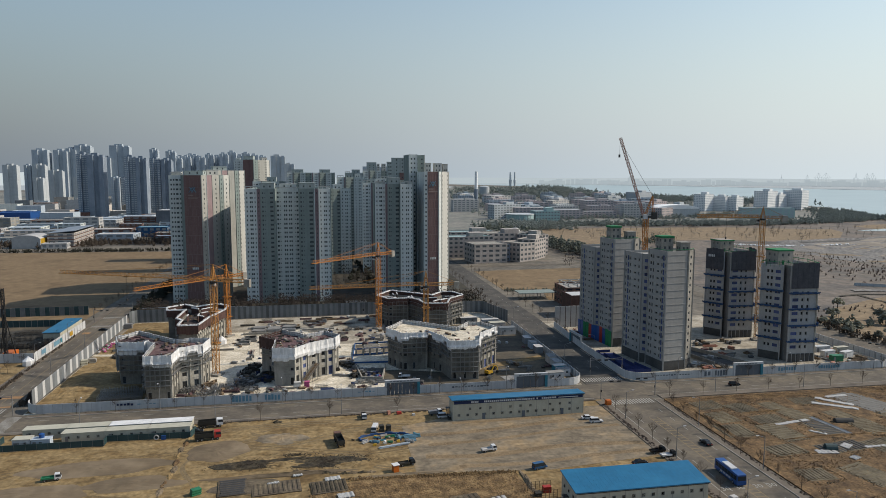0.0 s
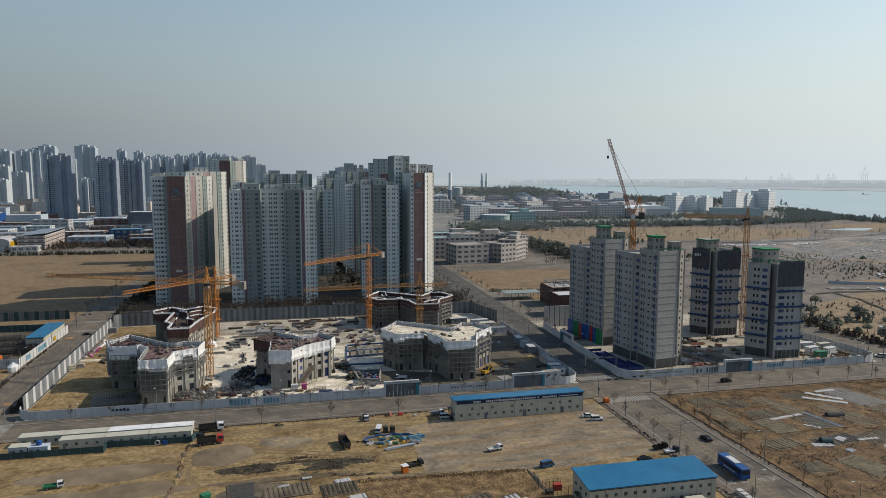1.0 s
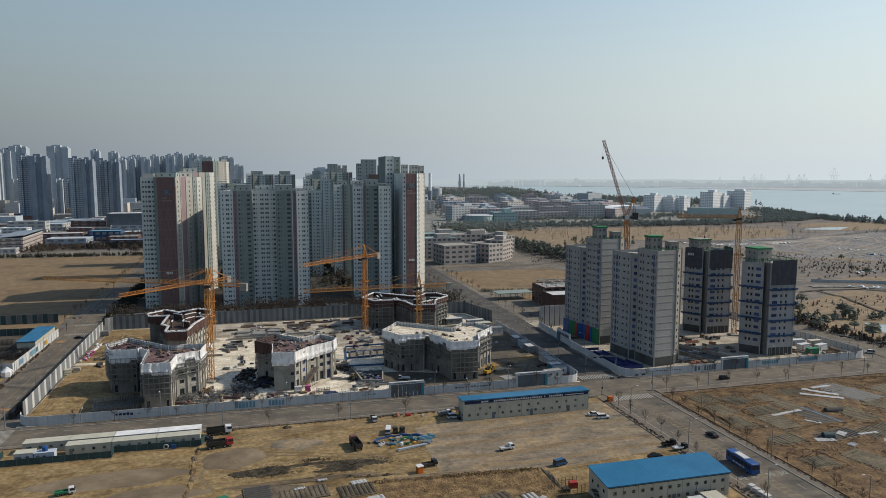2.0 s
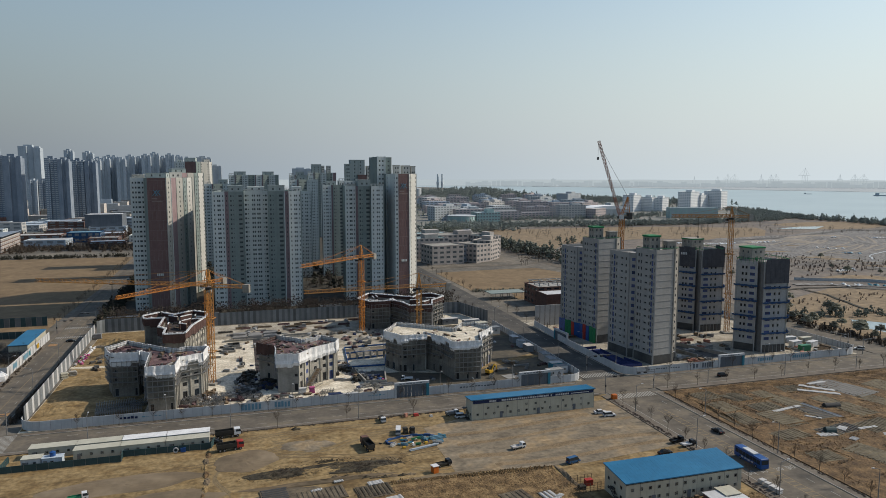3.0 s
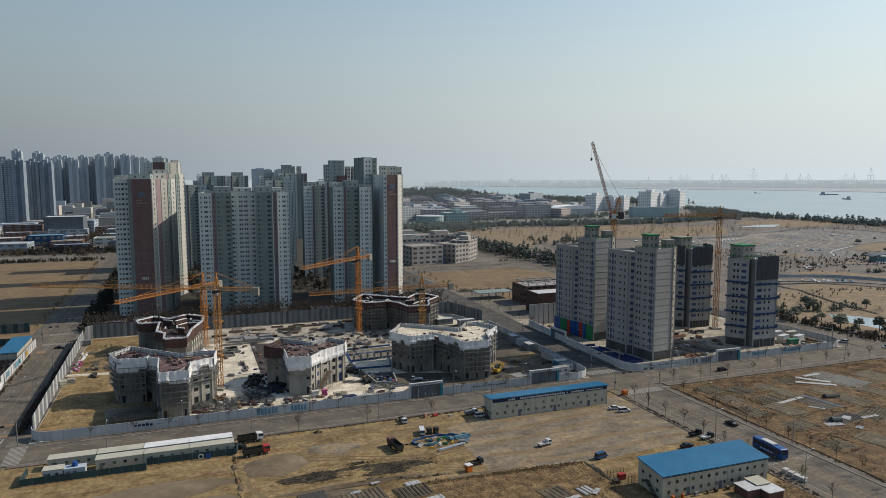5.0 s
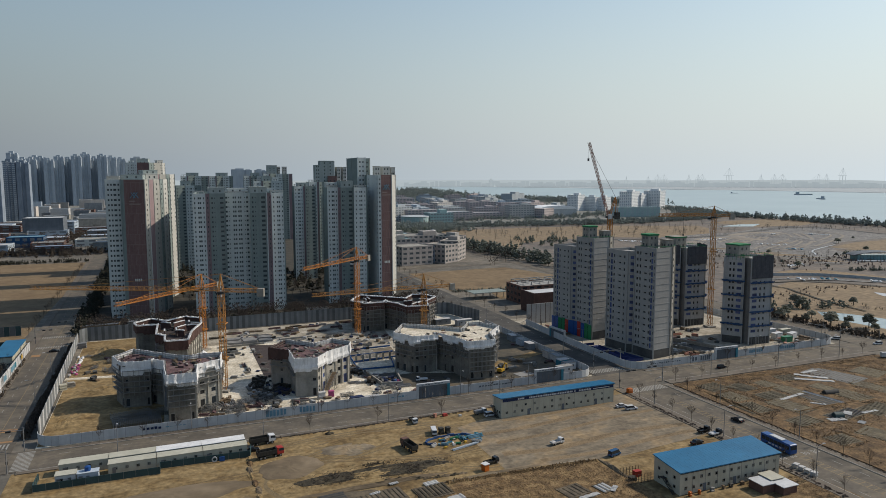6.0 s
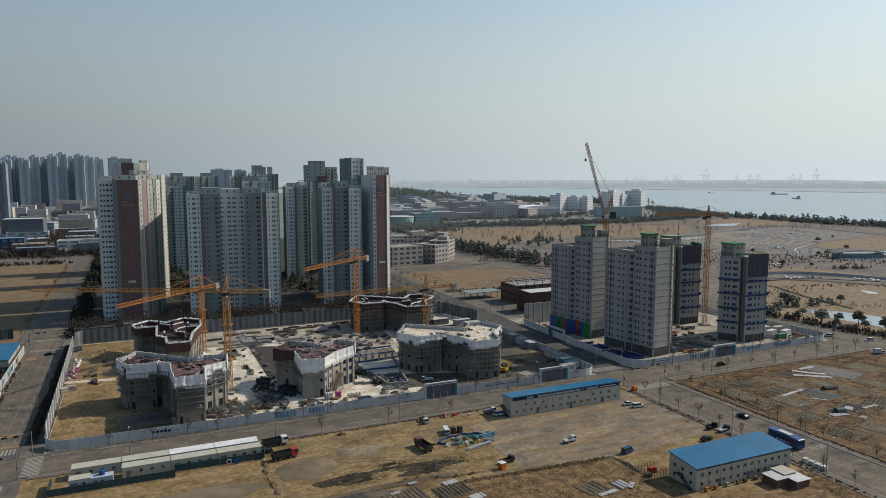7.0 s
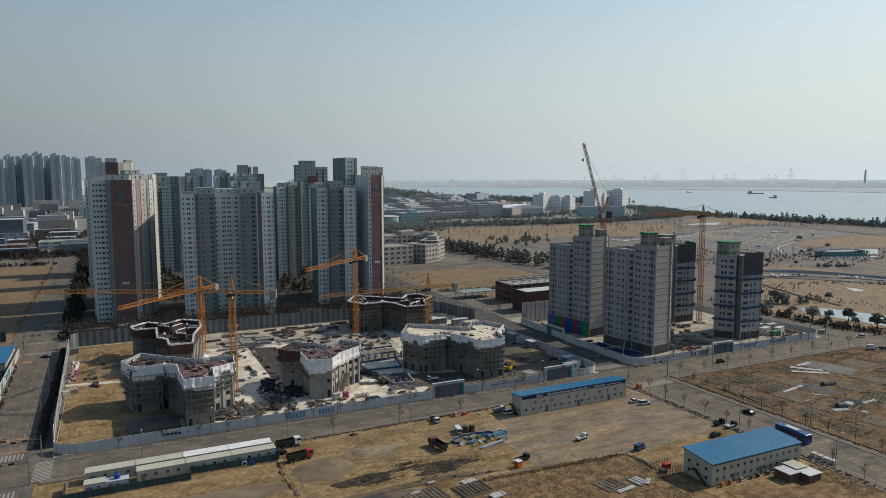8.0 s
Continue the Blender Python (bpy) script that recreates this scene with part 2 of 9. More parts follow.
    "green_net": plain("green_safety_net", (0.03, 0.22, 0.09), 0.9),
    "black_screen": material("black_mesh_screen", [(0.065, 0.068, 0.08), (0.095, 0.098, 0.11)], 0.8, size=2, fine=0.2),
    "cream": material("cream_panel", [(0.52, 0.50, 0.40), (0.60, 0.575, 0.47)], 0.6, size=5, fine=0.04, wear=0.1),
    "white_panel": material("white_hoarding", [(0.58, 0.59, 0.60), (0.68, 0.69, 0.69)], 0.6, size=6, fine=0.05, wear=0.12, spread=0.05),
    "ribbed": material("ribbed_grey_sheet", [(0.12, 0.135, 0.14), (0.17, 0.185, 0.19)], 0.6, size=6, fine=0.06, wear=0.15, spread=0.3),
    "far_park": material("park_ground", [(0.12, 0.128, 0.117), (0.165, 0.165, 0.148), (0.20, 0.19, 0.168)], 0.95, size=45, fine=0.3),
    "grey_panel": material("grey_hoarding", [(0.20, 0.22, 0.235), (0.26, 0.28, 0.295)], 0.6, size=6, fine=0.06, wear=0.15, spread=0.12),
    "dark_green_panel": material("dark_green_fence", [(0.025, 0.06, 0.065), (0.04, 0.085, 0.09)], 0.6, size=4, fine=0.08, spread=0.1),
    "teal_paint": plain("teal_paint", (0.05, 0.25, 0.33)),
    # planting with tower shade put into its colour; the dark creeks share it
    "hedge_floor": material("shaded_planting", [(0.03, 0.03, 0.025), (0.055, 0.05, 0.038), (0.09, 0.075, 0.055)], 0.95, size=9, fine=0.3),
    "grey_film": plain("grey_plastic_film", (0.17, 0.165, 0.155), 0.85, fine=0.3),
    # black pane put in openings for the shade of the rooms behind
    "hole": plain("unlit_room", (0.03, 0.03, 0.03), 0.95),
    # far windows: mirrored sky and haze put into a pale pane colour
    "far_glass": plain("sky_lit_glazing", (0.25, 0.275, 0.295), 0.3),
    "estate_glass": plain("estate_glazing", (0.085, 0.10, 0.105), 0.2),
    # shaded copy of the concrete, for shell walls turned from the sun
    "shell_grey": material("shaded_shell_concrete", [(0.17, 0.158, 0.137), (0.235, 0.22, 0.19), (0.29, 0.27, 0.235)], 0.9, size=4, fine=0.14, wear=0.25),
    "boom_red": plain("faded_red_paint", (0.42, 0.20, 0.14), 0.6),
    # concrete of the stair recess, darkened to paint in its shade
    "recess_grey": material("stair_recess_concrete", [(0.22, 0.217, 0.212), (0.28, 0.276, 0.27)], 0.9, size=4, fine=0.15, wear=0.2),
    "core_grey": material("grey_core_concrete", [(0.27, 0.265, 0.255), (0.33, 0.325, 0.31)], 0.9, size=5, fine=0.08, wear=0.1),
    "block_coat": material("pale_block_concrete", [(0.43, 0.428, 0.418), (0.49, 0.486, 0.474)], 0.9, size=6, fine=0.07, wear=0.12),
    "rut": material("wheel_rut", [(0.19, 0.14, 0.075), (0.24, 0.18, 0.10)], 0.95, size=3, fine=0.35),
    "flank": material("beige_paint", [(0.40, 0.395, 0.36), (0.46, 0.455, 0.415)], 0.8, size=7, fine=0.05, wear=0.08),
    "deck_dark": material("dark_form_deck", [(0.05, 0.04, 0.037), (0.09, 0.07, 0.065)], 0.9, size=3, fine=0.3),
    "dark_film": plain("dark_plastic_film", (0.06, 0.06, 0.06), 0.8, fine=0.25),
    "earthwork": material("graded_earth", [(0.135, 0.131, 0.127), (0.165, 0.158, 0.15), (0.205, 0.192, 0.175)], 0.95, size=16, fine=0.3, tracks=0.25),
    # far tones from here on: haze painted in by paling the base colour
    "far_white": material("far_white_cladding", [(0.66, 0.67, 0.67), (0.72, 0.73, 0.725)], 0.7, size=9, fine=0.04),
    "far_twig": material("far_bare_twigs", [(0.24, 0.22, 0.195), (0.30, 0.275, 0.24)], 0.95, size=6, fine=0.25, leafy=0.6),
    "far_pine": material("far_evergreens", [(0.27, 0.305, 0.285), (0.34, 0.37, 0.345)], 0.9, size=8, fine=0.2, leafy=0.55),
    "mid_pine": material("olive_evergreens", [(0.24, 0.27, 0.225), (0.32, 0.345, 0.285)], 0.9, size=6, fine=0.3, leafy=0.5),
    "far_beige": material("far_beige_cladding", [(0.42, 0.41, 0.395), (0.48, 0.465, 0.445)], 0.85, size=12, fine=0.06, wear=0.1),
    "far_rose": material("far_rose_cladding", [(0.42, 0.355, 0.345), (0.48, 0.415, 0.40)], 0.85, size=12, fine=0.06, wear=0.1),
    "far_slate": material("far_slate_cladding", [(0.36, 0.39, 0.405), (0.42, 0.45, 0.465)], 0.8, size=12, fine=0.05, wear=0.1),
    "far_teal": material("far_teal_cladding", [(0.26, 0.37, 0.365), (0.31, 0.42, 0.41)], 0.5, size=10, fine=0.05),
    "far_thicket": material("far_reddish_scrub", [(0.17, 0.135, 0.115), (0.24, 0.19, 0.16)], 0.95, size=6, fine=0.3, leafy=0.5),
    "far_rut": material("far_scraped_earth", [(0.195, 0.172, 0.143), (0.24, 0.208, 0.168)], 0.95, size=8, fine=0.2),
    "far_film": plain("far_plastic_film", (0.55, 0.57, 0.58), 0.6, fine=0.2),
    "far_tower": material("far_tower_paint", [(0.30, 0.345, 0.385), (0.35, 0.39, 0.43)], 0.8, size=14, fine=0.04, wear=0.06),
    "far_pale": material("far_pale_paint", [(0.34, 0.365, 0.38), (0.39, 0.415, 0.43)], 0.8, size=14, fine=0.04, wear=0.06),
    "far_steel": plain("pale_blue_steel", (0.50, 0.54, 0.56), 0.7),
    "striped": plain("light_grey_cladding", (0.56, 0.55, 0.535), 0.7, spread=0.06),
    "rubber": plain("tyre_rubber", (0.02, 0.02, 0.02), 0.9),
    "white_car": plain("white_car_paint", (0.75, 0.76, 0.77), 0.25),
    "black_car": plain("black_car_paint", (0.015, 0.016, 0.018), 0.2),
    "blue_car": plain("blue_car_paint", (0.03, 0.10, 0.22), 0.25),
    "bus_blue": plain("bus_blue_paint", (0.02, 0.09, 0.30), 0.3),
    "olive": plain("dark_truck_bed", (0.045, 0.042, 0.035), 0.7),
    "red": plain("red_paint", (0.42, 0.04, 0.03), 0.5),
    "orange": plain("orange_paint", (0.60, 0.15, 0.02), 0.5),
    "green": plain("green_paint", (0.03, 0.20, 0.10), 0.5),
    "yellow": plain("yellow_paint", (0.55, 0.33, 0.03), 0.5),
    "magenta": plain("pink_plastic", (0.50, 0.10, 0.25), 0.6),
    "timber": material("weathered_timber", [(0.16, 0.11, 0.07), (0.26, 0.19, 0.12)], 0.9, size=1.5, fine=0.3),
    "film": plain("plastic_film", (0.46, 0.46, 0.45), 0.7, fine=0.25),
    "bark": material("bark", [(0.07, 0.055, 0.045), (0.12, 0.10, 0.08)], 0.95, size=0.5, fine=0.3),
    "thicket": material("brown_thicket", [(0.12, 0.098, 0.078), (0.195, 0.156, 0.122)], 0.95, size=6, fine=0.3, leafy=0.5),
    "twig": material("bare_twigs", [(0.12, 0.095, 0.078), (0.17, 0.135, 0.11)], 0.95, size=2, fine=0.3, leafy=0.5),
    # shaded copy of the twigs, for trees between the towers
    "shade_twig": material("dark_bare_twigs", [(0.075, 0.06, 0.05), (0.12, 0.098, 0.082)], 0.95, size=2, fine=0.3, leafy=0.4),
    "pine": material("pine_needles", [(0.36, 0.375, 0.30), (0.48, 0.475, 0.38)], 0.9, size=2.5, fine=0.35, spread=0.3, leafy=0.6),
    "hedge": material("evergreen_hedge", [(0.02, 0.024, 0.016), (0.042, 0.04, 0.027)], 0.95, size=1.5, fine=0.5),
    "sea": material("sea_water", [(0.285, 0.355, 0.37), (0.325, 0.395, 0.405)], 0.35, size=250, fine=0.03),
    "pond": material("pond_water", [(0.20, 0.26, 0.28), (0.25, 0.30, 0.315)], 0.2, size=20, fine=0.05),
    "far_land": material("far_land", [(0.30, 0.33, 0.345), (0.35, 0.38, 0.39)], 0.95, size=250, fine=0.08),
}

# the far shore: haze put into the material as a pale glow
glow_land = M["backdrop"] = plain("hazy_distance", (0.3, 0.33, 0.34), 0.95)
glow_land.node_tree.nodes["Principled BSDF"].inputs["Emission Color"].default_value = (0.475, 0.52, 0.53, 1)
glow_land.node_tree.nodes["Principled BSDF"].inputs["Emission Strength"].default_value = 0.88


# quays, harbour cranes and islet: haze put in as a weaker glow
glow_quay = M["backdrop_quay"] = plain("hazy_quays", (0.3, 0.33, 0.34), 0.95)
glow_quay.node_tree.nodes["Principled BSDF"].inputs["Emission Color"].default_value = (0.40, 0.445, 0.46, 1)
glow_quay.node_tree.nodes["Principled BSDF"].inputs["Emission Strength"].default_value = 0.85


# ---- mesh helpers ----
class Geo:
    """Collects vertices and faces, with a material slot for each face, measured from an origin."""

    def __init__(self, ox=0.0, oy=0.0, oz=0.0):
        self.v, self.f, self.s, self.o = [], [], [], (ox, oy, oz)

    def add(self, verts, faces, slot=0):
        k = len(self.v)
        ox, oy, oz = self.o
        self.v += [(x - ox, y - oy, z - oz) for x, y, z in verts]
        self.f += [tuple(k + i for i in f) for f in faces]
        self.s += [slot] * len(faces)
        return self

    def box(self, x0, x1, y0, y1, z0, z1, slot=0):
        return self.add([(x0, y0, z0), (x1, y0, z0), (x1, y1, z0), (x0, y1, z0), (x0, y0, z1), (x1, y0, z1), (x1, y1, z1), (x0, y1, z1)],
                        [(3, 2, 1, 0), (4, 5, 6, 7), (0, 1, 5, 4), (1, 2, 6, 5), (2, 3, 7, 6), (3, 0, 4, 7)], slot)

    def turned(self, cx, cy, w, d, z0, z1, yaw=0.0, slot=0, top=1.0):
        c, s = math.cos(radians(yaw)), math.sin(radians(yaw))
        pts = []
        for z, k in ((z0, 1.0), (z1, top)):
            for a, b in ((-1, -1), (1, -1), (1, 1), (-1, 1)):
                x, y = a * w / 2 * k, b * d / 2 * k
                pts.append((cx + x * c - y * s, cy + x * s + y * c, z))
        return self.add(pts, [(3, 2, 1, 0), (4, 5, 6, 7), (0, 1, 5, 4), (1, 2, 6, 5), (2, 3, 7, 6), (3, 0, 4, 7)], slot)

    def prism(self, poly, z0, z1, slot=0, cap=None, bottom=True):
        n = len(poly)
        faces = [(i, (i + 1) % n, n + (i + 1) % n, n + i) for i in range(n)]
        self.add([(x, y, z0) for x, y in poly] + [(x, y, z1) for x, y in poly], faces, slot)
        k = len(self.v)
        self.f.append(tuple(range(k - n, k)))
        self.s.append(slot if cap is None else cap)
        if bottom:
            self.f.append(tuple(range(k - n - 1, k - 2 * n - 1, -1)))
            self.s.append(slot)
        return self

    def beam(self, p, q, r=0.1, slot=0):
        p, q = Vector(p), Vector(q)
        d = (q - p).normalized()
        a = d.cross(Vector((0, 0, 1)) if abs(d.z) < 0.9 else Vector((1, 0, 0))).normalized() * r
        b = d.cross(a).normalized() * r
        pts = [tuple(o + i * a + j * b) for o in (p, q) for i, j in ((-1, -1), (1, -1), (1, 1), (-1, 1))]
        return self.add(pts, [(0, 1, 2, 3), (7, 6, 5, 4), (4, 5, 1, 0), (5, 6, 2, 1), (6, 7, 3, 2), (7, 4, 0, 3)], slot)

    def cyl(self, x, y, z0, z1, r, n=10, slot=0, r1=None):
        r1 = r if r1 is None else r1
        ring = [(math.cos(2 * math.pi * i / n), math.sin(2 * math.pi * i / n)) for i in range(n)]
        pts = [(x + r * c, y + r * s, z0) for c, s in ring] + [(x + r1 * c, y + r1 * s, z1) for c, s in ring]
        return self.add(pts, [(i, (i + 1) % n, n + (i + 1) % n, n + i) for i in range(n)] + [tuple(range(n - 1, -1, -1)), tuple(range(n, 2 * n))], slot)

    def wheel(self, x, y, r, w, slot=0, n=12, along="x"):
        pts = []
        for side in (-w / 2, w / 2):
            for i in range(n):
                a = 2 * math.pi * i / n
                pts.append((x + r * math.cos(a), y + side, r + r * math.sin(a)) if along == "x" else (x + side, y + r * math.cos(a), r + r * math.sin(a)))
        return self.add(pts, [(i, (i + 1) % n, n + (i + 1) % n, n + i) for i in range(n)] + [tuple(range(n - 1, -1, -1)), tuple(range(n, 2 * n))], slot)

    def mesh(self, name, mats):
        me = bpy.data.meshes.new(name)
        me.from_pydata(self.v, [], self.f)
        for m in mats:
            me.materials.append(m)
        me.polygons.foreach_set("material_index", self.s)
        me.update()
        return me


def mats_of(keys):
    return [M[k] for k in keys.split()]


def part(name, geo, keys, parent, label=""):
    ob = new(name, geo.mesh(name, mats_of(keys)))
    ob.parent = parent
    return tagged(ob, label)


def thing(name, x, y, z, label, category, group="", kind="", yaw=0.0):
    ob = new(name)
    ob.empty_display_size = 0.5
    ob.matrix_world = pose(x, y, z, 0, 0, yaw)
    return tagged(ob, label, category, group, kind)


def solid(name, geo, keys, label, category, group="", kind="", at=(0, 0, 0), yaw=0.0):
    ob = new(name, geo.mesh(name, mats_of(keys)))
    ob.matrix_world = pose(*at, 0, 0, yaw)
    return tagged(ob, label, category, group, kind)


def sheet(name, poly, z, key, label, category, kind="structure", depth=0.0):
    """A flat area of ground cover with a small thickness."""
    g = Geo()
    g.prism(poly, z - 0.3 - depth, z, bottom=False)
    return solid(name, g, key, label, category, kind=kind)


def rect(x0, x1, y0, y1):
    return [(x0, y0), (x1, y0), (x1, y1), (x0, y1)]


PANES = {}


def pane_mesh(key):
    """A unit window: frame round a set-back pane, one metre wide and high, facing -y."""
    if key not in PANES:
        g = Geo()
        g.box(-0.5, 0.5, 0.06, 0.10, -0.5, 0.5, 1)
        for a in (-0.5, 0.42):
            g.box(a, a + 0.08, 0.0, 0.06, -0.5, 0.5, 0)
            g.box(-0.42, 0.42, 0.0, 0.06, a, a + 0.08, 0)
        PANES[key] = g.mesh("window", mats_of(("grey_steel " if "blue" not in key else "blue ") + key))
    return PANES[key]


def facade(g, out, p, q, z0, z1, slot, rows, cols, rim=0):
    """A wall from p to q (outside on the right hand), with openings 0.25 m deep. rows: (sill, head) heights; cols: (place along the wall 0..1, width, pane key)."""
    p, q = Vector((*p, 0)), Vector((*q, 0))
    length = (q - p).length
    d = (q - p) / length
    inward = Vector((-d.y, d.x, 0))

    def at(u, z, depth=0.0):
        w = p + d * u + inward * depth
        return (w.x, w.y, z)
    spans = []
    for c in sorted(cols):
        u0, u1 = c[0] * length - c[1] / 2, c[0] * length + c[1] / 2
        if u0 > 0.05 and u1 < length - 0.05 and (not spans or u0 > spans[-1][1] + 0.05):
            spans.append((u0, u1, c))
    if not spans or not rows:
        g.add([at(0, z0), at(length, z0), at(length, z1), at(0, z1)], [(0, 1, 2, 3)], slot)
        return
    last = 0.0
    for u0, u1, c in spans:
        g.add([at(last, z0), at(u0, z0), at(u0, z1), at(last, z1)], [(0, 1, 2, 3)], slot)
        last = u1
        low = z0
        for s, h in rows:
            if len(c) > 3:
                s, h = (s + h) / 2 - (h - s) / 2 * c[3], (s + h) / 2 + (h - s) / 2 * c[3]
            g.add([at(u0, low), at(u1, low), at(u1, s), at(u0, s)], [(0, 1, 2, 3)], slot)
            low = h
            ring = [at(u0, s), at(u1, s), at(u1, h), at(u0, h), at(u0, s, 0.25), at(u1, s, 0.25), at(u1, h, 0.25), at(u0, h, 0.25)]
            g.add(ring, [(0, 1, 5, 4), (1, 2, 6, 5), (2, 3, 7, 6), (3, 0, 4, 7)], slot)
            mid = p + d * ((u0 + u1) / 2) + inward * 0.15
            o = g.o
            m = Matrix.Translation((mid.x - o[0], mid.y - o[1], (s + h) / 2 - o[2])) @ Matrix.Rotation(math.atan2(d.y, d.x), 4, "Z") @ Matrix.Diagonal((u1 - u0, 1, h - s, 1))
            out.append((m, c[2]))
        g.add([at(u0, low), at(u1, low), at(u1, z1), at(u0, z1)], [(0, 1, 2, 3)], slot)
    g.add([at(last, z0), at(length, z0), at(length, z1), at(last, z1)], [(0, 1, 2, 3)], slot)


def set_panes(parent, panes, limit=300):
    for m, key in panes[:limit]:
        ob = new("window", pane_mesh(key))
        ob.parent = parent
        ob.matrix_basis = m
    if len(panes) > limit:
        verts, faces, slots = [], [], []
        for m, key in panes[limit:]:
            k = len(verts)
            verts += [tuple(m @ Vector(c)) for c in ((-0.5, 0.05, -0.5), (0.5, 0.05, -0.5), (0.5, 0.05, 0.5), (-0.5, 0.05, 0.5))]
            faces.append((k, k + 1, k + 2, k + 3))
        me = bpy.data.meshes.new("upper_glazing")
        me.from_pydata(verts, [], faces)
        me.materials.append(M[panes[limit][1]])
        rest = new("upper_glazing", me)
        rest.parent = parent
        tagged(rest, kind="stuff")


def storeys(z0, count, height, sill, head):
    return [(z0 + i * height + sill, z0 + i * height + head) for i in range(count)]


# ---- ground, water, roads ----
g = Geo()
g.add([(-5200, -900, 0), (5200, -900, 0), (5200, 5300, 0), (-5200, 5300, 0)], [(0, 1, 2, 3)])
solid("ground", g, "scrub", "wide flat reclaimed land with scrub and bare soil", "ground", kind="structure")
sheet("water", [(4900, 100), (4900, 4950), (800, 4950), (1000, 4500), (1190, 4150), (1200, 3900), (1140, 3799), (1116, 3336), (997, 2705), (972, 2460), (985, 2237), (1004, 2047), (1065, 1967), (1174, 1726), (1190, 1600), (1170, 1420), (1110, 1300), (1050, 1200), (1010, 1110), (985, 1010), (988, 930), (985, 850), (985, 780), (990, 700), (1003, 600), (1100, 400), (1500, 200)], 0.25, "sea",
      "pale blue-grey sea channel beyond the shore", "sea")
sheet("far_coast", [(-5100, 3300), (600, 3300), (760, 3900), (640, 4950), (-5100, 4950)], 0.2, "far_land", "flat hazy far coast land", "far shore")
sheet("dirt_lot", rect(-100, 96, 60, 220), 0.06, "lot", "bare brown dirt lot with vehicle tracks", "dirt lot")
sheet("gravel_yard", [(24, 172), (60, 168), (95, 172), (95, 214), (86, 214), (40, 212), (24, 206)], 0.10, "gravel", "packed grey gravel car yard", "gravel yard")
sheet("rough_field", rect(118, 232, 60, 216), 0.30, "dry_grass", "rough field of dry brown grass and garden plots", "field")
sheet("field_left", [(-420, 392), (-126, 392), (-122, 720), (-420, 740)], 0.1, "field", "bare sandy brown field", "field")
sheet("sand_lot", [(122, 446), (167, 440), (221, 465), (229, 480), (213, 540), (160, 538), (122, 535)], 0.1, "field", "bare sandy fenced lot", "sand lot")
sheet("golf_course", [(262, 215), (1040, 215), (990, 600), (975, 700), (970, 1010), (700, 1000), (480, 960), (330, 960), (262, 640)], 0.12, "golf", "dormant tan golf course turf", "golf course")
sheet("fairway", [(263, 318), (300, 352), (343, 372), (370, 384), (398, 364), (424, 322), (440, 285), (465, 225), (420, 216), (263, 216)], 0.15, "fairway", "tan winter fairway beside the creek", "fairway")
sheet("fairway", [(392, 420), (410, 428), (432, 432), (452, 420), (456, 402), (462, 370), (455, 345), (440, 375), (428, 392), (410, 404)], 0.15, "fairway", "narrow tan turf strip behind the long fence", "fairway")
sheet("fairway", [(275, 640), (330, 720), (396, 745), (479, 742), (529, 711), (618, 726), (697, 813), (720, 860), (662, 880), (609, 911), (526, 925), (400, 930), (300, 930), (270, 700)], 0.15, "fairway", "tan winter fairway before the evergreen belt", "fairway")
sheet("fairway", [(784, 808), (867, 797), (955, 836), (955, 898), (948, 933), (850, 930), (791, 907)], 0.15, "fairway", "tan winter fairway before the shore trees", "fairway")
sheet("fairway", [(623, 550), (700, 578), (800, 585), (860, 560), (870, 500), (803, 470), (651, 495), (613, 522)], 0.15, "fairway", "tan winter fairway beyond the club house", "fairway")
sheet("site_floor_west", rect(-97, 96, 237.2, 377), 0.14, "site", "pale dusty concrete and earth of the building site", "site floor")
sheet("site_mud", rect(-96.8, -62, 238.5, 376), 0.2, "lot", "bare earth inside the hoarding", "bare earth")
sheet("site_yard", rect(58, 96.2, 238, 345), 0.2, "yard_mud", "dark trodden earth yard inside the hoarding", "bare earth")
sheet("site_floor_east", rect(116, 233, 237.6, 345), 0.14, "site_east", "pale dusty floor of the second building site", "site floor")
sheet("park_ground", [(-700, 1010), (200, 900), (480, 900), (700, 1000), (960, 1030), (1080, 1250), (1150, 1420), (1170, 1600), (1150, 1726), (1050, 1950), (985, 2040), (965, 2237), (955, 2460), (980, 2705), (1090, 3336), (1000, 4019), (-900, 4300), (-1600, 1500)], 0.07, "far_park", "grey-green wooded ground between the far buildings", "ground")
sheet("site_back", [(-44, 346), (40, 349), (74, 352), (72, 376), (-62, 376), (-60, 352)], 0.2, "site_east", "dusty trodden earth at the back of the site", "bare earth")
sheet("site_mid", [(-2, 314), (40, 314), (44, 350), (-8, 347)], 0.19, "site_east", "dusty trodden earth between the sunken slabs", "bare earth")
sheet("shell_mud", [(21, 268), (24, 252), (36, 242), (60, 243), (60, 252), (46, 262), (30, 268)], 0.205, "yard_mud", "dark trodden mud before the large shell", "bare earth")
# the shade among the towers is painted into this ground
sheet("estate_garden", rect(-100, 112, 381, 890), 0.08, "hedge_floor", "planted ground darkened with the shade between the apartment towers", "garden")
sheet("road_front", rect(-420, 262, 221, 236.5), 0.12, "asphalt", "four-lane asphalt road along the hoarding", "road")
sheet("road_east", rect(97.5, 114.5, 40, 221), 0.12, "asphalt", "asphalt road with bus lane and worn markings", "road")
sheet("road_east_far", [(97.5, 236.5), (114.4, 236.5), (116.0, 300), (121, 900), (104, 900)], 0.12, "asphalt_dark", "asphalt road between the two building sites", "road")
sheet("road_west", [(-120, 40), (-103, 40), (-103, 221), (-120, 221)], 0.12, "asphalt", "asphalt side road", "road")
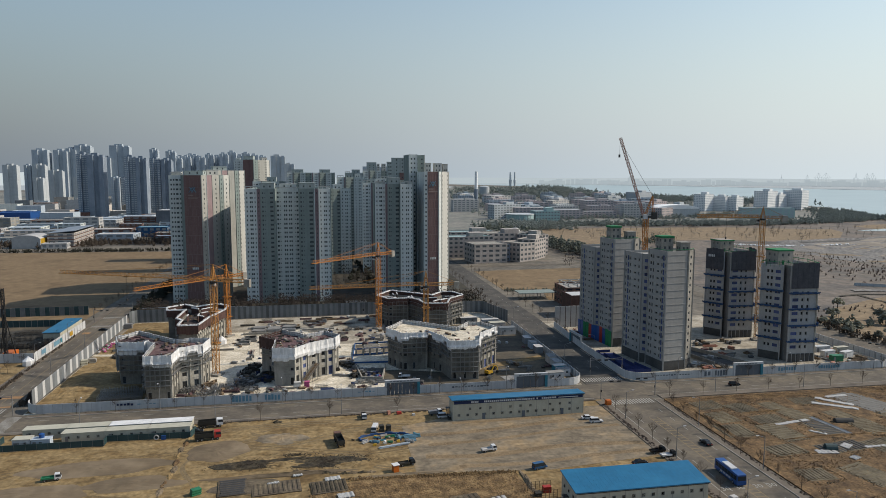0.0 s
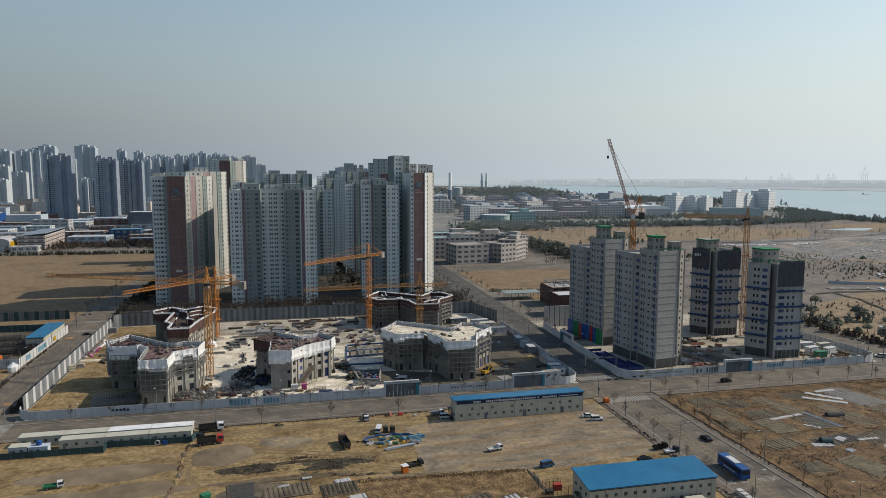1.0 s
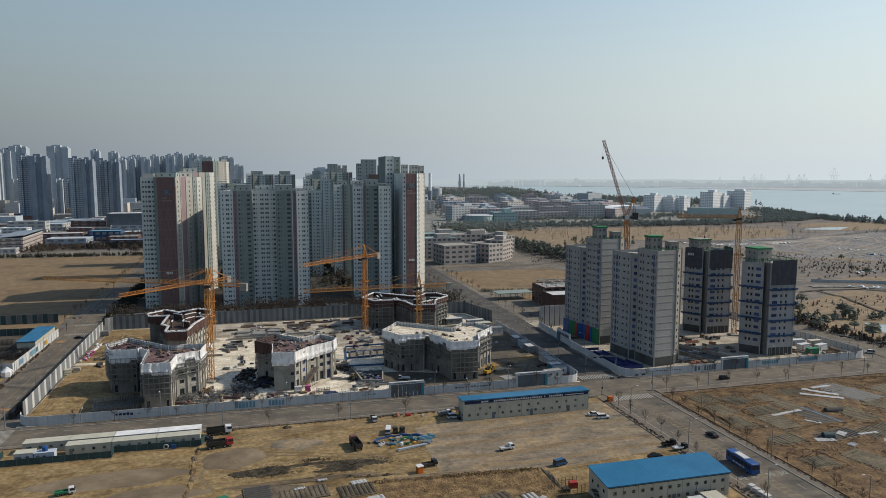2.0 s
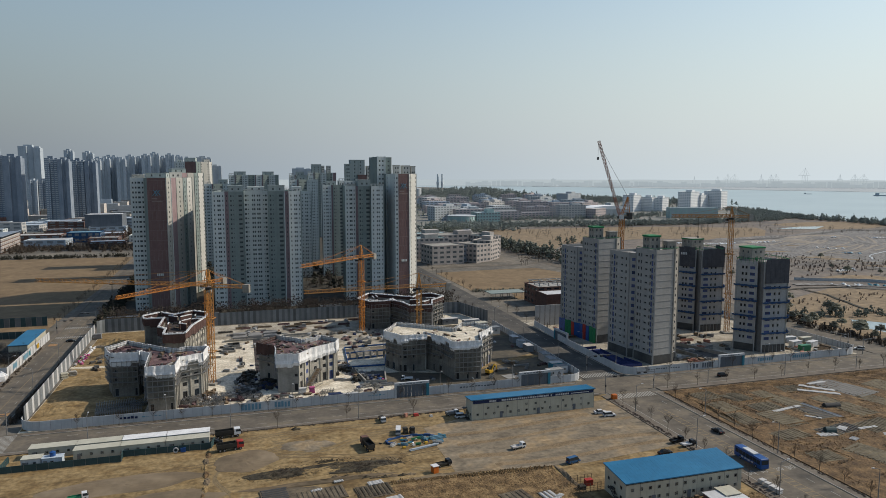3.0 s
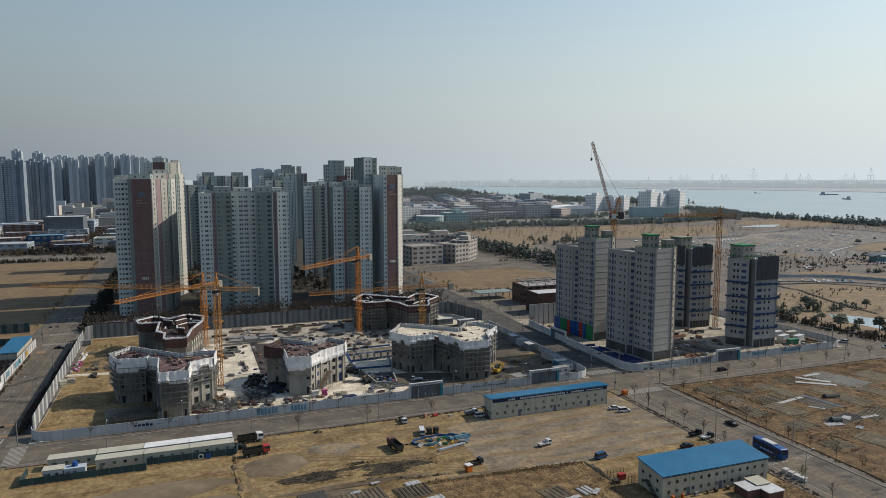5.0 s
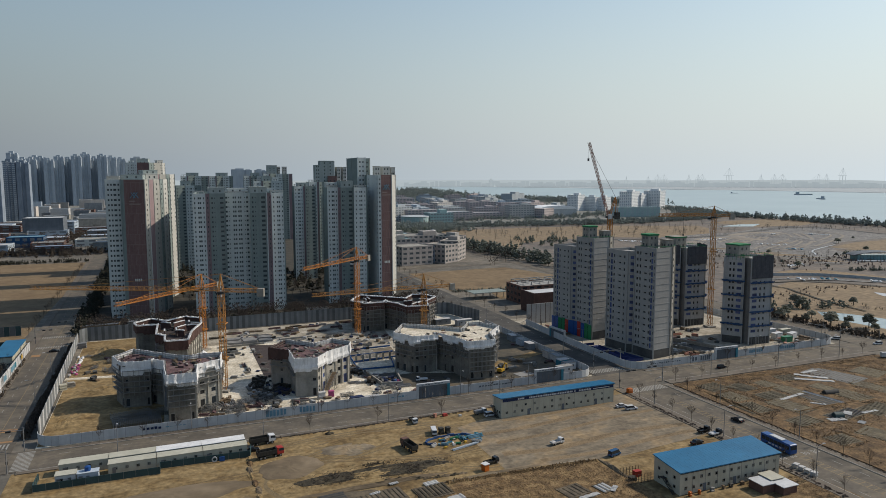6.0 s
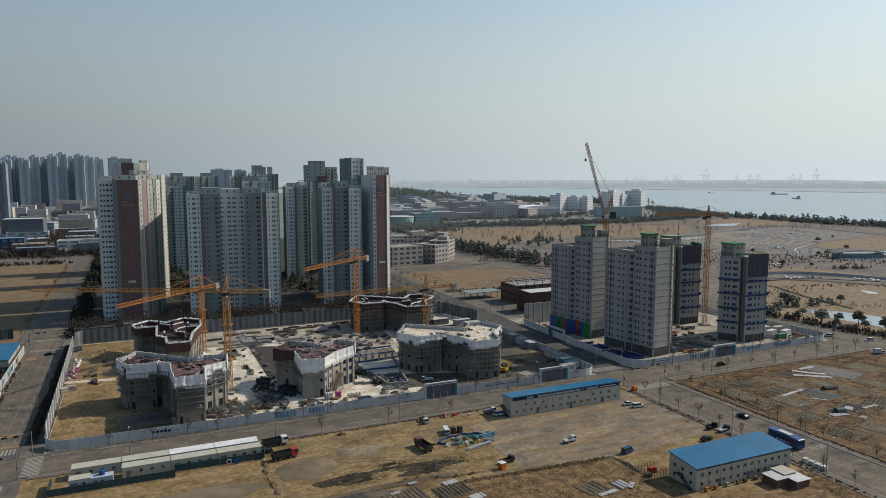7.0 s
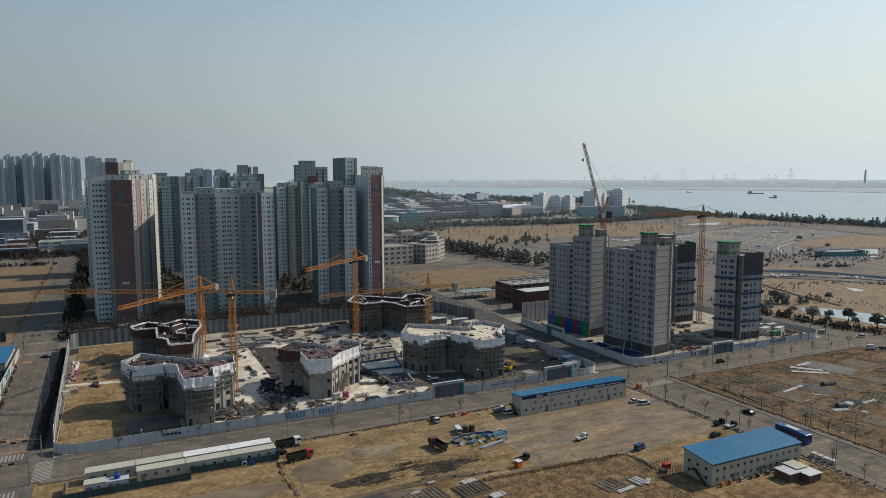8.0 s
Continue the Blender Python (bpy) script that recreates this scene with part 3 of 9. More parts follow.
sheet("side_yard", [(-190, 309), (-118.9, 305), (-120, 390), (-190, 394)], 0.1, "yard_mud", "dark storage yard beside the side road", "bare earth")
sheet("side_dirt", [(-190, 237), (-117.5, 237), (-118.8, 304), (-190, 308)], 0.09, "lot", "bare brown dirt beside the side road", "bare earth")
sheet("road_west_far", [(-114.4, 236.5), (-103, 236.5), (-110, 900), (-129, 900)], 0.12, "asphalt", "asphalt side road beside the hoarding", "road")
sheet("road_far_east", [(237, 60), (252, 60), (258, 345), (243, 345)], 0.14, "asphalt", "asphalt road by the golf course", "road")


# ---- residential towers ----
def roof_box(parent, g0, x, y, w, d, z0, z1, key, yaw=0.0, name="roof_house"):
    g, panes = Geo(*g0), []
    c, s = math.cos(radians(yaw)), math.sin(radians(yaw))
    pts = [(x + a * w / 2 * c - b * d / 2 * s, y + a * w / 2 * s + b * d / 2 * c) for a, b in ((-1, -1), (1, -1), (1, 1), (-1, 1))]
    n = int((z1 - z0) / 2.9)
    for i in range(4):
        facade(g, panes, pts[i], pts[(i + 1) % 4], z0, z1, 0, storeys(z0 + 0.4, n, 2.9, 0.9, 2.1), [(0.3, 0.9, "estate_glass"), (0.7, 0.9, "estate_glass")] if i != 2 else ())
    g.turned(x, y, w + 0.3, d + 0.3, z1, z1 + 0.35, yaw, 0)
    ob = part(name, g, key, parent)
    o = Vector(g0)
    if panes:
        set_panes(ob, panes, 300 if y < 470 else 0)
    return ob


def tower(name, label, faces, z_top, floors, keys, base=0.0, extra=(), group="", limit=150, storey=None, sill=0.95, head=2.1):
    """faces: (x, y, slot, columns, top) round the plan, against the clock; each face runs from its point to the next one."""
    pts = [(f[0], f[1]) for f in faces]
    cx, cy = sum(p[0] for p in pts) / len(pts), sum(p[1] for p in pts) / len(pts)
    t = thing(name, cx, cy, 0, label, "apartment tower", group)
    fh = storey or (z_top - base - 1.5) / floors
    g, panes = Geo(cx, cy, 0), []
    for i, f in enumerate(faces):
        facade(g, panes, pts[i], pts[(i + 1) % len(pts)], 0, z_top, f[2], storeys(base, floors, fh, sill, head), f[3])
    n = len(pts)
    g.add([(x, y, z_top - 1.1) for x, y in pts], [tuple(range(n))], 0)
    inner = [(cx + (x - cx) * 0.97, cy + (y - cy) * 0.97) for x, y in pts]
    for i in range(n):
        a, b, c, d = pts[i], pts[(i + 1) % n], inner[(i + 1) % n], inner[i]
        g.add([(*a, z_top), (*b, z_top), (*c, z_top), (*d, z_top), (*c, z_top - 1.1), (*d, z_top - 1.1)], [(0, 1, 2, 3), (3, 2, 4, 5)], faces[i][2])
    for i in range(n):
        if faces[i][2] != 3:
            g.turned(pts[i][0], pts[i][1], 0.5, 0.5, 0, z_top + 0.15, 0, faces[i][2] if faces[i][2] != 2 else 0)
    part("wall", g, keys, t)
    panes.sort(key=lambda e: (e[0].translation.y, e[0].translation.z))
    set_panes(t, panes, limit)
    for e in extra:
        roof_box(t, (cx, cy, 0), *e)
    return t


def cols(n, w=1.5, key="glass", a=0.12, b=0.88):
    return [(a + (b - a) * (i / (n - 1) if n > 1 else 0.5), w, key) for i in range(n)]


PALE, GREEN, PINK, BROWN, WHITE, BEIGE = 0, 1, 2, 3, 4, 5
TOWER_KEYS = "pale green_grey pink brown white flank"

PAIR = [(0.16, 0.6, "estate_glass"), (0.47, 0.8, "estate_glass"), (0.62, 0.8, "estate_glass"), (0.88, 0.5, "estate_glass")]
DUO = [(0.14, 0.9, "estate_glass"), (0.3, 0.45, "estate_glass", 0.6), (0.78, 2.2, "estate_glass", 1.1)]


def gable_joints(t, p, q, z0, z1):
    """Pale cladding joints on a blank brown gable: level bands and short staggered uprights."""
    p, q = Vector(p), Vector(q)
    d = (q - p).normalized()
    o = Vector((d.y, -d.x)) * 0.03
    length = (q - p).length
    g = Geo(t.location.x, t.location.y, 0)
    n = int((z1 - z0) / 5.4)
    for i in range(n + 1):
        z = z0 + (z1 - z0) * i / n
        a, b = p + o, q + o
        g.beam((a.x, a.y, z), (b.x, b.y, z), 0.05)
        for k in range(4):
            c = p + d * length * (0.12 + 0.22 * k + 0.1 * (i % 2)) + o
            if i < n:
                g.beam((c.x, c.y, z), (c.x, c.y, z + (z1 - z0) / n), 0.05)
    part("cladding_joint", g, "brown_line", t)


def crown(t, x0, x1, y, z, h=2.6, depth=4.0, key="white"):
    """An open roof frame over a stack of flats."""
    g = Geo(t.location.x, t.location.y, 0)
    n = max(2, int((x1 - x0) / 2.2))
    for i in range(n + 1):
        x = x0 + (x1 - x0) * i / n
        g.beam((x, y, z), (x, y, z + h), 0.16), g.beam((x, y + depth, z), (x, y + depth, z + h), 0.16)
        g.beam((x, y, z + h), (x, y + depth, z + h), 0.16)
    g.beam((x0, y, z + h), (x1, y, z + h), 0.2), g.beam((x0, y + depth, z + h), (x1, y + depth, z + h), 0.2)
    part("roof_frame", g, key, t)


t = tower("apartment_tower", "tall pale grey apartment tower with a brown clad gable", [
    (-90.2, 451.5, PALE, cols(2, 1.4, "estate_glass")), (-88.6, 433.2, PALE, [(0.15, 0.9, "estate_glass"), (0.36, 0.9, "estate_glass"), (0.6, 1.5, "estate_glass"), (0.86, 0.9, "estate_glass")]), (-81.2, 432.7, GREEN, ()), (-80.8, 428.1, GREEN, ()), (-79.3, 427.7, BROWN, ()), (-68.9, 424.7, BEIGE, cols(1, 1.0, "estate_glass")), (-66.8, 430.1, PINK, ()),
    (-64.5, 436.2, BEIGE, cols(1, 1.0, "estate_glass")), (-61.1, 443.1, GREEN, cols(1, 1.1, "estate_glass")), (-59.5, 448.6, WHITE, cols(1, 1.1, "estate_glass")), (-56.9, 456.2, GREEN, ()), (-60.9, 468, GREEN, ()), (-73.5, 471, GREEN, ())],
    77.6, 27, TOWER_KEYS, extra=[(-74.5, 443.1, 12, 8, 77, 80.0, "roof_green", -16), (-66.7, 447.3, 7, 8, 77, 80.6, "white", 24), (-85.0, 440.0, 6, 4, 77, 79.4, "white", 0)])
gable_joints(t, (-79.3, 427.7), (-68.9, 424.7), 2, 76)
crown(t, -88, -81.8, 434, 76.6)
tower("apartment_tower", "tall apartment tower with mauve stripe and sunlit flank", [
    (-82, 502, PALE, cols(2, 1.3, "estate_glass")), (-79, 478, GREEN, cols(2, 1.3, "estate_glass")), (-68, 476, BEIGE, ()), (-64.6, 481, PINK, ()), (-61.4, 486, BEIGE, ()), (-57.4, 491, GREEN, cols(1, 1.1, "estate_glass")), (-55.4, 496, WHITE, cols(2, 1.1, "estate_glass")), (-52.2, 504, GREEN, ()), (-61, 520, GREEN, ())],
    80.6, 28, TOWER_KEYS, limit=120, extra=[(-68, 492, 9, 8, 80, 83, "roof_green", 20)])
t = tower("apartment_tower", "wide pale grey apartment slab with a stepped front and mauve stripes", [
    (-44.2, 425.4, PALE, PAIR), (-37.6, 425.2, PINK, [(0.5, 0.5, "estate_glass")]), (-35.0, 424.2, GREEN, DUO), (-26.8, 424.2, GREEN, ()), (-26.4, 432, PALE, [(0.07, 1.1, "estate_glass"), (0.17, 0.5, "estate_glass", 0.6), (0.36, 0.8, "estate_glass"), (0.445, 0.8, "estate_glass"), (0.575, 0.8, "estate_glass"), (0.66, 0.8, "estate_glass"), (0.83, 0.5, "estate_glass", 0.6), (0.93, 1.1, "estate_glass")]),
    (-12.8, 432, PALE, ()), (-12.6, 426, GREEN, DUO), (-3.2, 426, PINK, [(0.5, 0.5, "estate_glass")]), (-0.6, 424, PALE, PAIR), (6.4, 424.4, GREEN, cols(1, 1.3, "estate_glass")), (5, 462, GREEN, ()), (-41, 466, GREEN, cols(2, 1.3, "estate_glass"))],
    69.6, 25, TOWER_KEYS, extra=[(-31.2, 430, 8.6, 11, 69, 72.8, "roof_green"), (-7.7, 432, 9.6, 10, 69, 72.8, "roof_green", 0), (-19.5, 437, 10, 7, 69, 72, "pale", 0)])
crown(t, -44, -38, 425.8, 68.5, 2.4), crown(t, -26, -13, 432.4, 68.5, 1.8), crown(t, -0.6, 6.2, 424.6, 68.5, 2.4)
t = tower("apartment_tower", "pale grey apartment tower with stepped front and mauve stripes", [
    (34.4, 432, PALE, PAIR), (40.6, 432, PINK, [(0.5, 0.5, "estate_glass")]), (42, 428.6, GREEN, DUO), (49.6, 428.6, GREEN, ()), (49.8, 426.6, PALE, PAIR), (57.6, 427, GREEN, cols(1, 1.3, "estate_glass")), (57, 444, GREEN, ()), (35, 448, GREEN, cols(2, 1.3, "estate_glass"))],
    72.3, 26, TOWER_KEYS, extra=[(46, 435, 7.6, 11, 72, 76, "roof_green"), (38, 440, 6, 6, 72, 75, "pale")])
crown(t, 34.8, 40.2, 432.4, 71.2, 2.4), crown(t, 50, 57.4, 427, 71.2, 2.4)
t = tower("apartment_tower", "tall apartment tower with brown gable and sunlit white flank", [
    (62.4, 441, PALE, cols(2, 0.9, "estate_glass")), (64.6, 424.4, PALE, [(0.5, 0.9, "estate_glass")]), (66.4, 424.2, BROWN, ()), (73.6, 425.4, WHITE, [(0.5, 1.1, "estate_glass")]), (75, 432, PALE, cols(1, 1.3, "estate_glass")), (78, 440, WHITE, cols(2, 1.2, "estate_glass")), (85, 452, WHITE, cols(2, 1.3, "estate_glass")), (82, 462, GREEN, ()), (63, 461, GREEN, ())],
    80.0, 28, TOWER_KEYS, extra=[(70, 446, 4, 4, 79, 85.4, "white", 0), (77, 450, 5, 6, 79, 85.2, "white", 0), (82.4, 452, 3, 5, 79, 84.8, "white", 0)])
gable_joints(t, (66.4, 424.2), (73.6, 425.4), 2, 79)
tower("apartment_tower", "dark grey-green rear wing of the tall gabled tower", [
    (57.8, 462, GREEN, ()), (58, 448, PALE, [(0.3, 1.0, "estate_glass"), (0.7, 1.0, "estate_glass")]), (63.2, 448.4, PALE, ()), (63.2, 463, GREEN, [(0.3, 1.0, "estate_glass"), (0.75, 1.4, "estate_glass")]), (70.4, 463, WHITE, cols(3, 1.1, "estate_glass")), (70.4, 476, GREEN, ()), (58, 476, GREEN, ())],
    91.2, 31, TOWER_KEYS, limit=160)

# the second rank of the estate
def rear_tower(x0, x1, y, z, houses, deep=18.0, limit=24):
    """A tower of the rear rank: bays of pale, mauve and grey-green wall stepping in and out along its front, with lift houses on the roof."""
    faces, x, k = [], x0, 0
    pattern = [(PALE, 6.5, PAIR, 0.0), (PINK, 1.6, (), 0.6), (GREEN, 8.0, DUO, -0.8), (PALE, 7.0, PAIR, 2.2), (GREEN, 7.5, DUO, 0.0), (PINK, 1.6, (), 0.8)]
    while x < x1 - 3:
        tone, w, windows, step = pattern[k % len(pattern)]
        faces.append((x, y + step, tone, windows))
        x, k = x + w, k + 1
    faces += [(x1, y, GREEN, cols(2, 1.3, "estate_glass")), (x1 - 1.5, y + deep, GREEN, ()), (x0 + 1.5, y + deep, GREEN, cols(2, 1.3, "estate_glass"))]
    t = tower("apartment_tower", "pale and grey-green apartment tower of the rear rank", faces, z, round(z / 2.8), TOWER_KEYS, group="rear rank of apartment towers", limit=limit,
              extra=[((a + b) / 2, y + (7 if key != "brown" else 1.6), b - a, 8 if key != "brown" else 2.6, z - 1, top, key, 0) for a, b, top, key in houses])
    crown(t, x0 + 0.5, x0 + 6, y + 0.8, z - 1, 2.6)
    return t


rear_tower(-40, 19, 884, 79.3, [(-34, -20, 83.0, "roof_green"), (0, 13.5, 83.0, "roof_green")])
rear_tower(32, 60, 884, 79.3, [(41, 51, 83.0, "roof_green")])
rear_tower(55, 90, 880, 82.0, [(60, 72, 92.2, "roof_green"), (73, 76, 90.5, "white"), (79, 84, 90.5, "white")])
rear_tower(0, 24, 538, 67, [(10, 17, 70, "pale")], limit=60)
rear_tower(33, 49, 540, 71.5, [(36, 44, 74, "roof_green")], limit=60)
rear_tower(16, 42, 650, 75, [(24, 31, 79, "roof_green"), (33, 38, 78, "pale")], limit=24)
rear_tower(50, 82, 570, 74.5, [(56, 60, 88, "roof_green"), (60, 72, 91.4, "roof_green"), (74, 77, 86.5, "white"), (79, 82, 86.5, "white"), (66, 73, 79, "brown")], limit=60)
rear_tower(-58, -30, 626, 71.5, [(-46, -38, 75, "roof_green")], limit=40)
rear_tower(-96, -72, 572, 76.5, [(-88, -80, 79, "roof_green")], limit=24)
rear_tower(-94, -70, 644, 76.5, [(-86, -78, 79, "roof_green")], limit=24)
tower("apartment_tower", "tall pale apartment tower of the rear rank with a brown gable", [
    (-96, 818, PALE, cols(2, 1.3, "estate_glass")), (-94, 800, PALE, PAIR), (-84, 797, BROWN, ()), (-72.5, 795, GREEN, cols(1, 1.3, "estate_glass")), (-68, 802, BEIGE, cols(2, 1.2, "estate_glass")), (-60, 812, WHITE, cols(2, 1.2, "estate_glass")), (-57, 824, GREEN, ()), (-74, 834, GREEN, ())],
    93.5, 33, TOWER_KEYS, group="rear rank of apartment towers", limit=40, extra=[(-78, 806, 11, 8, 92, 97.4, "roof_green", -10), (-63, 818, 6, 7, 92, 96, "white", 20), (-90, 808, 5, 5, 92, 95.2, "pale", 0)])

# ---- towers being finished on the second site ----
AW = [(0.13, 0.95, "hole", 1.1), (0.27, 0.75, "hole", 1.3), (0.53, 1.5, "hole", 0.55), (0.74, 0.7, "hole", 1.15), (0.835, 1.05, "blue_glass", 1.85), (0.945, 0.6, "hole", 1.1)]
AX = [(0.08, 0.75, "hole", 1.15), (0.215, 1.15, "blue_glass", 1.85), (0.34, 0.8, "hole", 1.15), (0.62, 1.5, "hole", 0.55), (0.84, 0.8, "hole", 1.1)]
AY = [(0.45, 1.7, "blue_glass", 1.2)]


def slab(x, y, z_main, z_wing, n):
    """One stepped slab: a main block with a blank gable and a lower wing behind it."""
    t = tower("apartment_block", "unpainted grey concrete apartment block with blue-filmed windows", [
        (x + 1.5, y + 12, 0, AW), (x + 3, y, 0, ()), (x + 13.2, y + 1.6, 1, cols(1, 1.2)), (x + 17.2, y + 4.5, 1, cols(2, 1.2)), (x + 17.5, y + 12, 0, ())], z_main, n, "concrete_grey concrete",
        base=4.2, group="blocks of the second site", limit=200, sill=0.95, head=2.1, extra=[(x + 6, y + 8, 5, 5, z_main - 1, z_main + 5, "concrete", 0), (x + 12, y + 4, 4, 4, z_main - 1, z_main + 3, "concrete", 0)])
    joints = Geo(t.location.x, t.location.y, 0)
    for k in range(n + 1):
        # level pour joints on the blank gable
        z = 4.2 + (z_main - 5.7) / n * k
        joints.beam((x + 3.1, y + 0.0, z), (x + 13.1, y + 1.57, z), 0.09)
    part("pour_joint", joints, "concrete_grey", t)
    tower("apartment_block", "lower grey concrete wing of an apartment block", [
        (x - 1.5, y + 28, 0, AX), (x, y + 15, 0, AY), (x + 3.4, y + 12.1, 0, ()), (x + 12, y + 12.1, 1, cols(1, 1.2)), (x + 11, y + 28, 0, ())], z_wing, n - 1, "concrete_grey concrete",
        base=4.2, group="blocks of the second site", limit=200, sill=0.95, head=2.1)


slab(131.5, 248, 48.5, 46.0, 15)
slab(127.5, 288, 49.5, 44.5, 15)


CORE = [(186.0, 261.4), (190.8, 254.2), (192.6, 257.6), (192.8, 251.6), (204.8, 250.8), (208.2, 262), (206, 274), (200.5, 273)]


def core_tower(dx, dy, z):
    """Two wings either side of a stair recess, whose shade is put into its colour."""
    # slot 1 is the lit concrete copy, on the sun-facing side
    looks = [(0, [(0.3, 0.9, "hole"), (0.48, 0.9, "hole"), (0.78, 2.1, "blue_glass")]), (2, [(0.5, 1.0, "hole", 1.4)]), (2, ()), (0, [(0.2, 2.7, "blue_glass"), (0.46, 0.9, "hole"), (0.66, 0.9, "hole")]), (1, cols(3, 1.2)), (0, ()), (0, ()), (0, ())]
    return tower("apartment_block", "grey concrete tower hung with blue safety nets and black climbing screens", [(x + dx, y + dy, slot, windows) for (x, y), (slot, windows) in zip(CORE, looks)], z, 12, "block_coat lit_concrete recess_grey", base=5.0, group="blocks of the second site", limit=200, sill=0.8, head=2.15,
                 extra=[(194.4 + dx, 262 + dy, 7.5, 7.5, z - 1, z + 5.2, "concrete", 4)])


core_tower(0, 0, 41)
core_tower(0.4, 43.4, 41.5)


# ---- low blocks under construction on the first site ----
def low_block(name, label, poly, z, wrap_drop, wrap_key, deck_key, dx=0.0, dy=0.0, wall_key="shell_grey", bare=()):
    wrap_label = "white sheeting" if wrap_key == "wrap" else "brown formwork panel"
    pts = [(x + dx, y + dy) for x, y in poly]
    cx, cy = sum(p[0] for p in pts) / len(pts), sum(p[1] for p in pts) / len(pts)
    t = thing(name, cx, cy, 0, label, "building shell", "low blocks under construction")
    g, panes = Geo(cx, cy, 0), []
    n = len(pts)
    floor = z - 1.5 if wrap_key == "wrap" else z - 3.2
    for i in range(n):
        p, q = pts[i], pts[(i + 1) % n]
        length = math.dist(p, q)
        dx, dy = (q[0] - p[0]) / length, (q[1] - p[1]) / length
        k = int(length // 3.0)
        # sun-facing walls take the lit concrete, the others the wall key
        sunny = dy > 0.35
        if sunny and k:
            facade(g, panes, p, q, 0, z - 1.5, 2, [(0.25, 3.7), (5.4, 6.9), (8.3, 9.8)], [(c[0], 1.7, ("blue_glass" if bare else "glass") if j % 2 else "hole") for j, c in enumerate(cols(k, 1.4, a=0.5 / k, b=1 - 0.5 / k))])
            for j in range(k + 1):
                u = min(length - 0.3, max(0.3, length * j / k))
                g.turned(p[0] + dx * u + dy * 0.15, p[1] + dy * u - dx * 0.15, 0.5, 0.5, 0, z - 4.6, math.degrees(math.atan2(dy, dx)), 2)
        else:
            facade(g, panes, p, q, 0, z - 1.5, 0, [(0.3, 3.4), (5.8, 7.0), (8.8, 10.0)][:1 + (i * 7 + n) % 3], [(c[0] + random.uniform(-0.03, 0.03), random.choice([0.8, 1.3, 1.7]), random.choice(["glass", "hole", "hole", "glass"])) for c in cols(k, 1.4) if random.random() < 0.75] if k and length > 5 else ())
        for zz in (4.5, 7.6, 10.6):
            if zz < z - 3:
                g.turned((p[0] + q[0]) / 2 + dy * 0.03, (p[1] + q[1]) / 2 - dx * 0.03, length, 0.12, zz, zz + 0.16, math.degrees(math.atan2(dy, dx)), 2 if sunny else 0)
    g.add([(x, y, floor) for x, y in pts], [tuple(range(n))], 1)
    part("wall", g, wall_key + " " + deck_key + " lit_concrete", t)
    set_panes(t, panes)
    for i in range(n):
        p, q = Vector(pts[i]), Vector(pts[(i + 1) % n])
        d = (q - p).normalized()
        o = Vector((d.y, -d.x))
        w = Geo(cx, cy, 0)
        steps = max(4, int((q - p).length / 0.42))
        outer = []
        sag, span = random.uniform(-0.6, 0.5), 0
        cloth = wrap_key if i not in bare else "form"
        for j in range(steps + 1):
            # lengths of cloth overlap: each has its own drop, and hangs in folds
            if span <= 0:
                span, drop, lean, raised = random.randint(5, 9), random.uniform(-0.6, 0.6) + (wrap_drop * 0.55 if cloth == "wrap" and random.random() < 0.09 else 0), random.uniform(-0.08, 0.14), random.uniform(-0.25, 0.3)
            span -= 1
            fold = 0.08 * math.sin(j * 1.3 + sag * 9) + random.uniform(-0.04, 0.04)
            a = p - d * 0.6 + (q - p + d * 1.2) * (j / steps) + o * (0.62 + fold + lean)
            top = z + raised * 0.5 + random.uniform(-0.1, 0.1)
            low = z - wrap_drop + sag + drop + random.uniform(-0.14, 0.14)
            rows = [low + (top - low) * k / 4 for k in range(5)]
            ring = []
            for k, zz in enumerate(rows):
                b = a + o * (random.uniform(-0.06, 0.07) + (0.25 if k == 1 and cloth == "wrap" else 0.0))
                ring.append((b.x, b.y, zz))
            e = a - o * (0.2 + fold)
            outer.append(ring + [(e.x, e.y, top), (e.x, e.y, low)])
        verts = [v for ring in outer for v in ring]
        w.add(verts, [(7 * j + k, 7 * j + 7 + k, 7 * j + 7 + (k + 1) % 7, 7 * j + (k + 1) % 7) for j in range(steps) for k in range(7)])
        part("sheeting", w, cloth, t, wrap_label if cloth == wrap_key else "brown formwork panel")
        if wrap_key == "wrap":
            posts = Geo(cx, cy, 0)
            count = max(2, int((q - p).length / 1.5))
            for j in range(count + 1):
                a = p + (q - p) * (j / count) + o * 0.2
                posts.beam((a.x, a.y, z - 1.6), (a.x, a.y, z + random.uniform(0.3, 0.7)), 0.05)
            for zz in (z - 0.9, z - 0.1):
                a, b = p + o * 0.2, q + o * 0.2
                posts.beam((a.x, a.y, zz), (b.x, b.y, zz), 0.05)
            part("guard_rail", posts, "scaffold", t)
        if wrap_key == "form":
            pad = Geo(cx, cy, 0)
            for j in range(steps):
                if random.random() < 0.97:
                    a = p + (q - p) * ((j + 0.5) / steps) + o * 0.5
                    pad.turned(a.x, a.y, (q - p).length / steps * 1.05, random.uniform(0.6, 1.0), z + 0.1, z + random.uniform(0.35, 0.75), math.degrees(math.atan2(d.y, d.x)) + random.uniform(-6, 6), 0, 0.8)
            tagged(part("edge_cover", pad, "wrap", t, "white cloth over the formwork edge"), kind="stuff")
    # props, boards and bars lying on the working deck, and wall forms standing in a sunken one
    loose = Geo(cx, cy, 0)
    xs, ys = [v[0] for v in pts], [v[1] for v in pts]

    def over_deck(x, y):
        inside = False
        for i in range(n):
            (ax, ay), (bx, by) = pts[i], pts[(i + 1) % n]
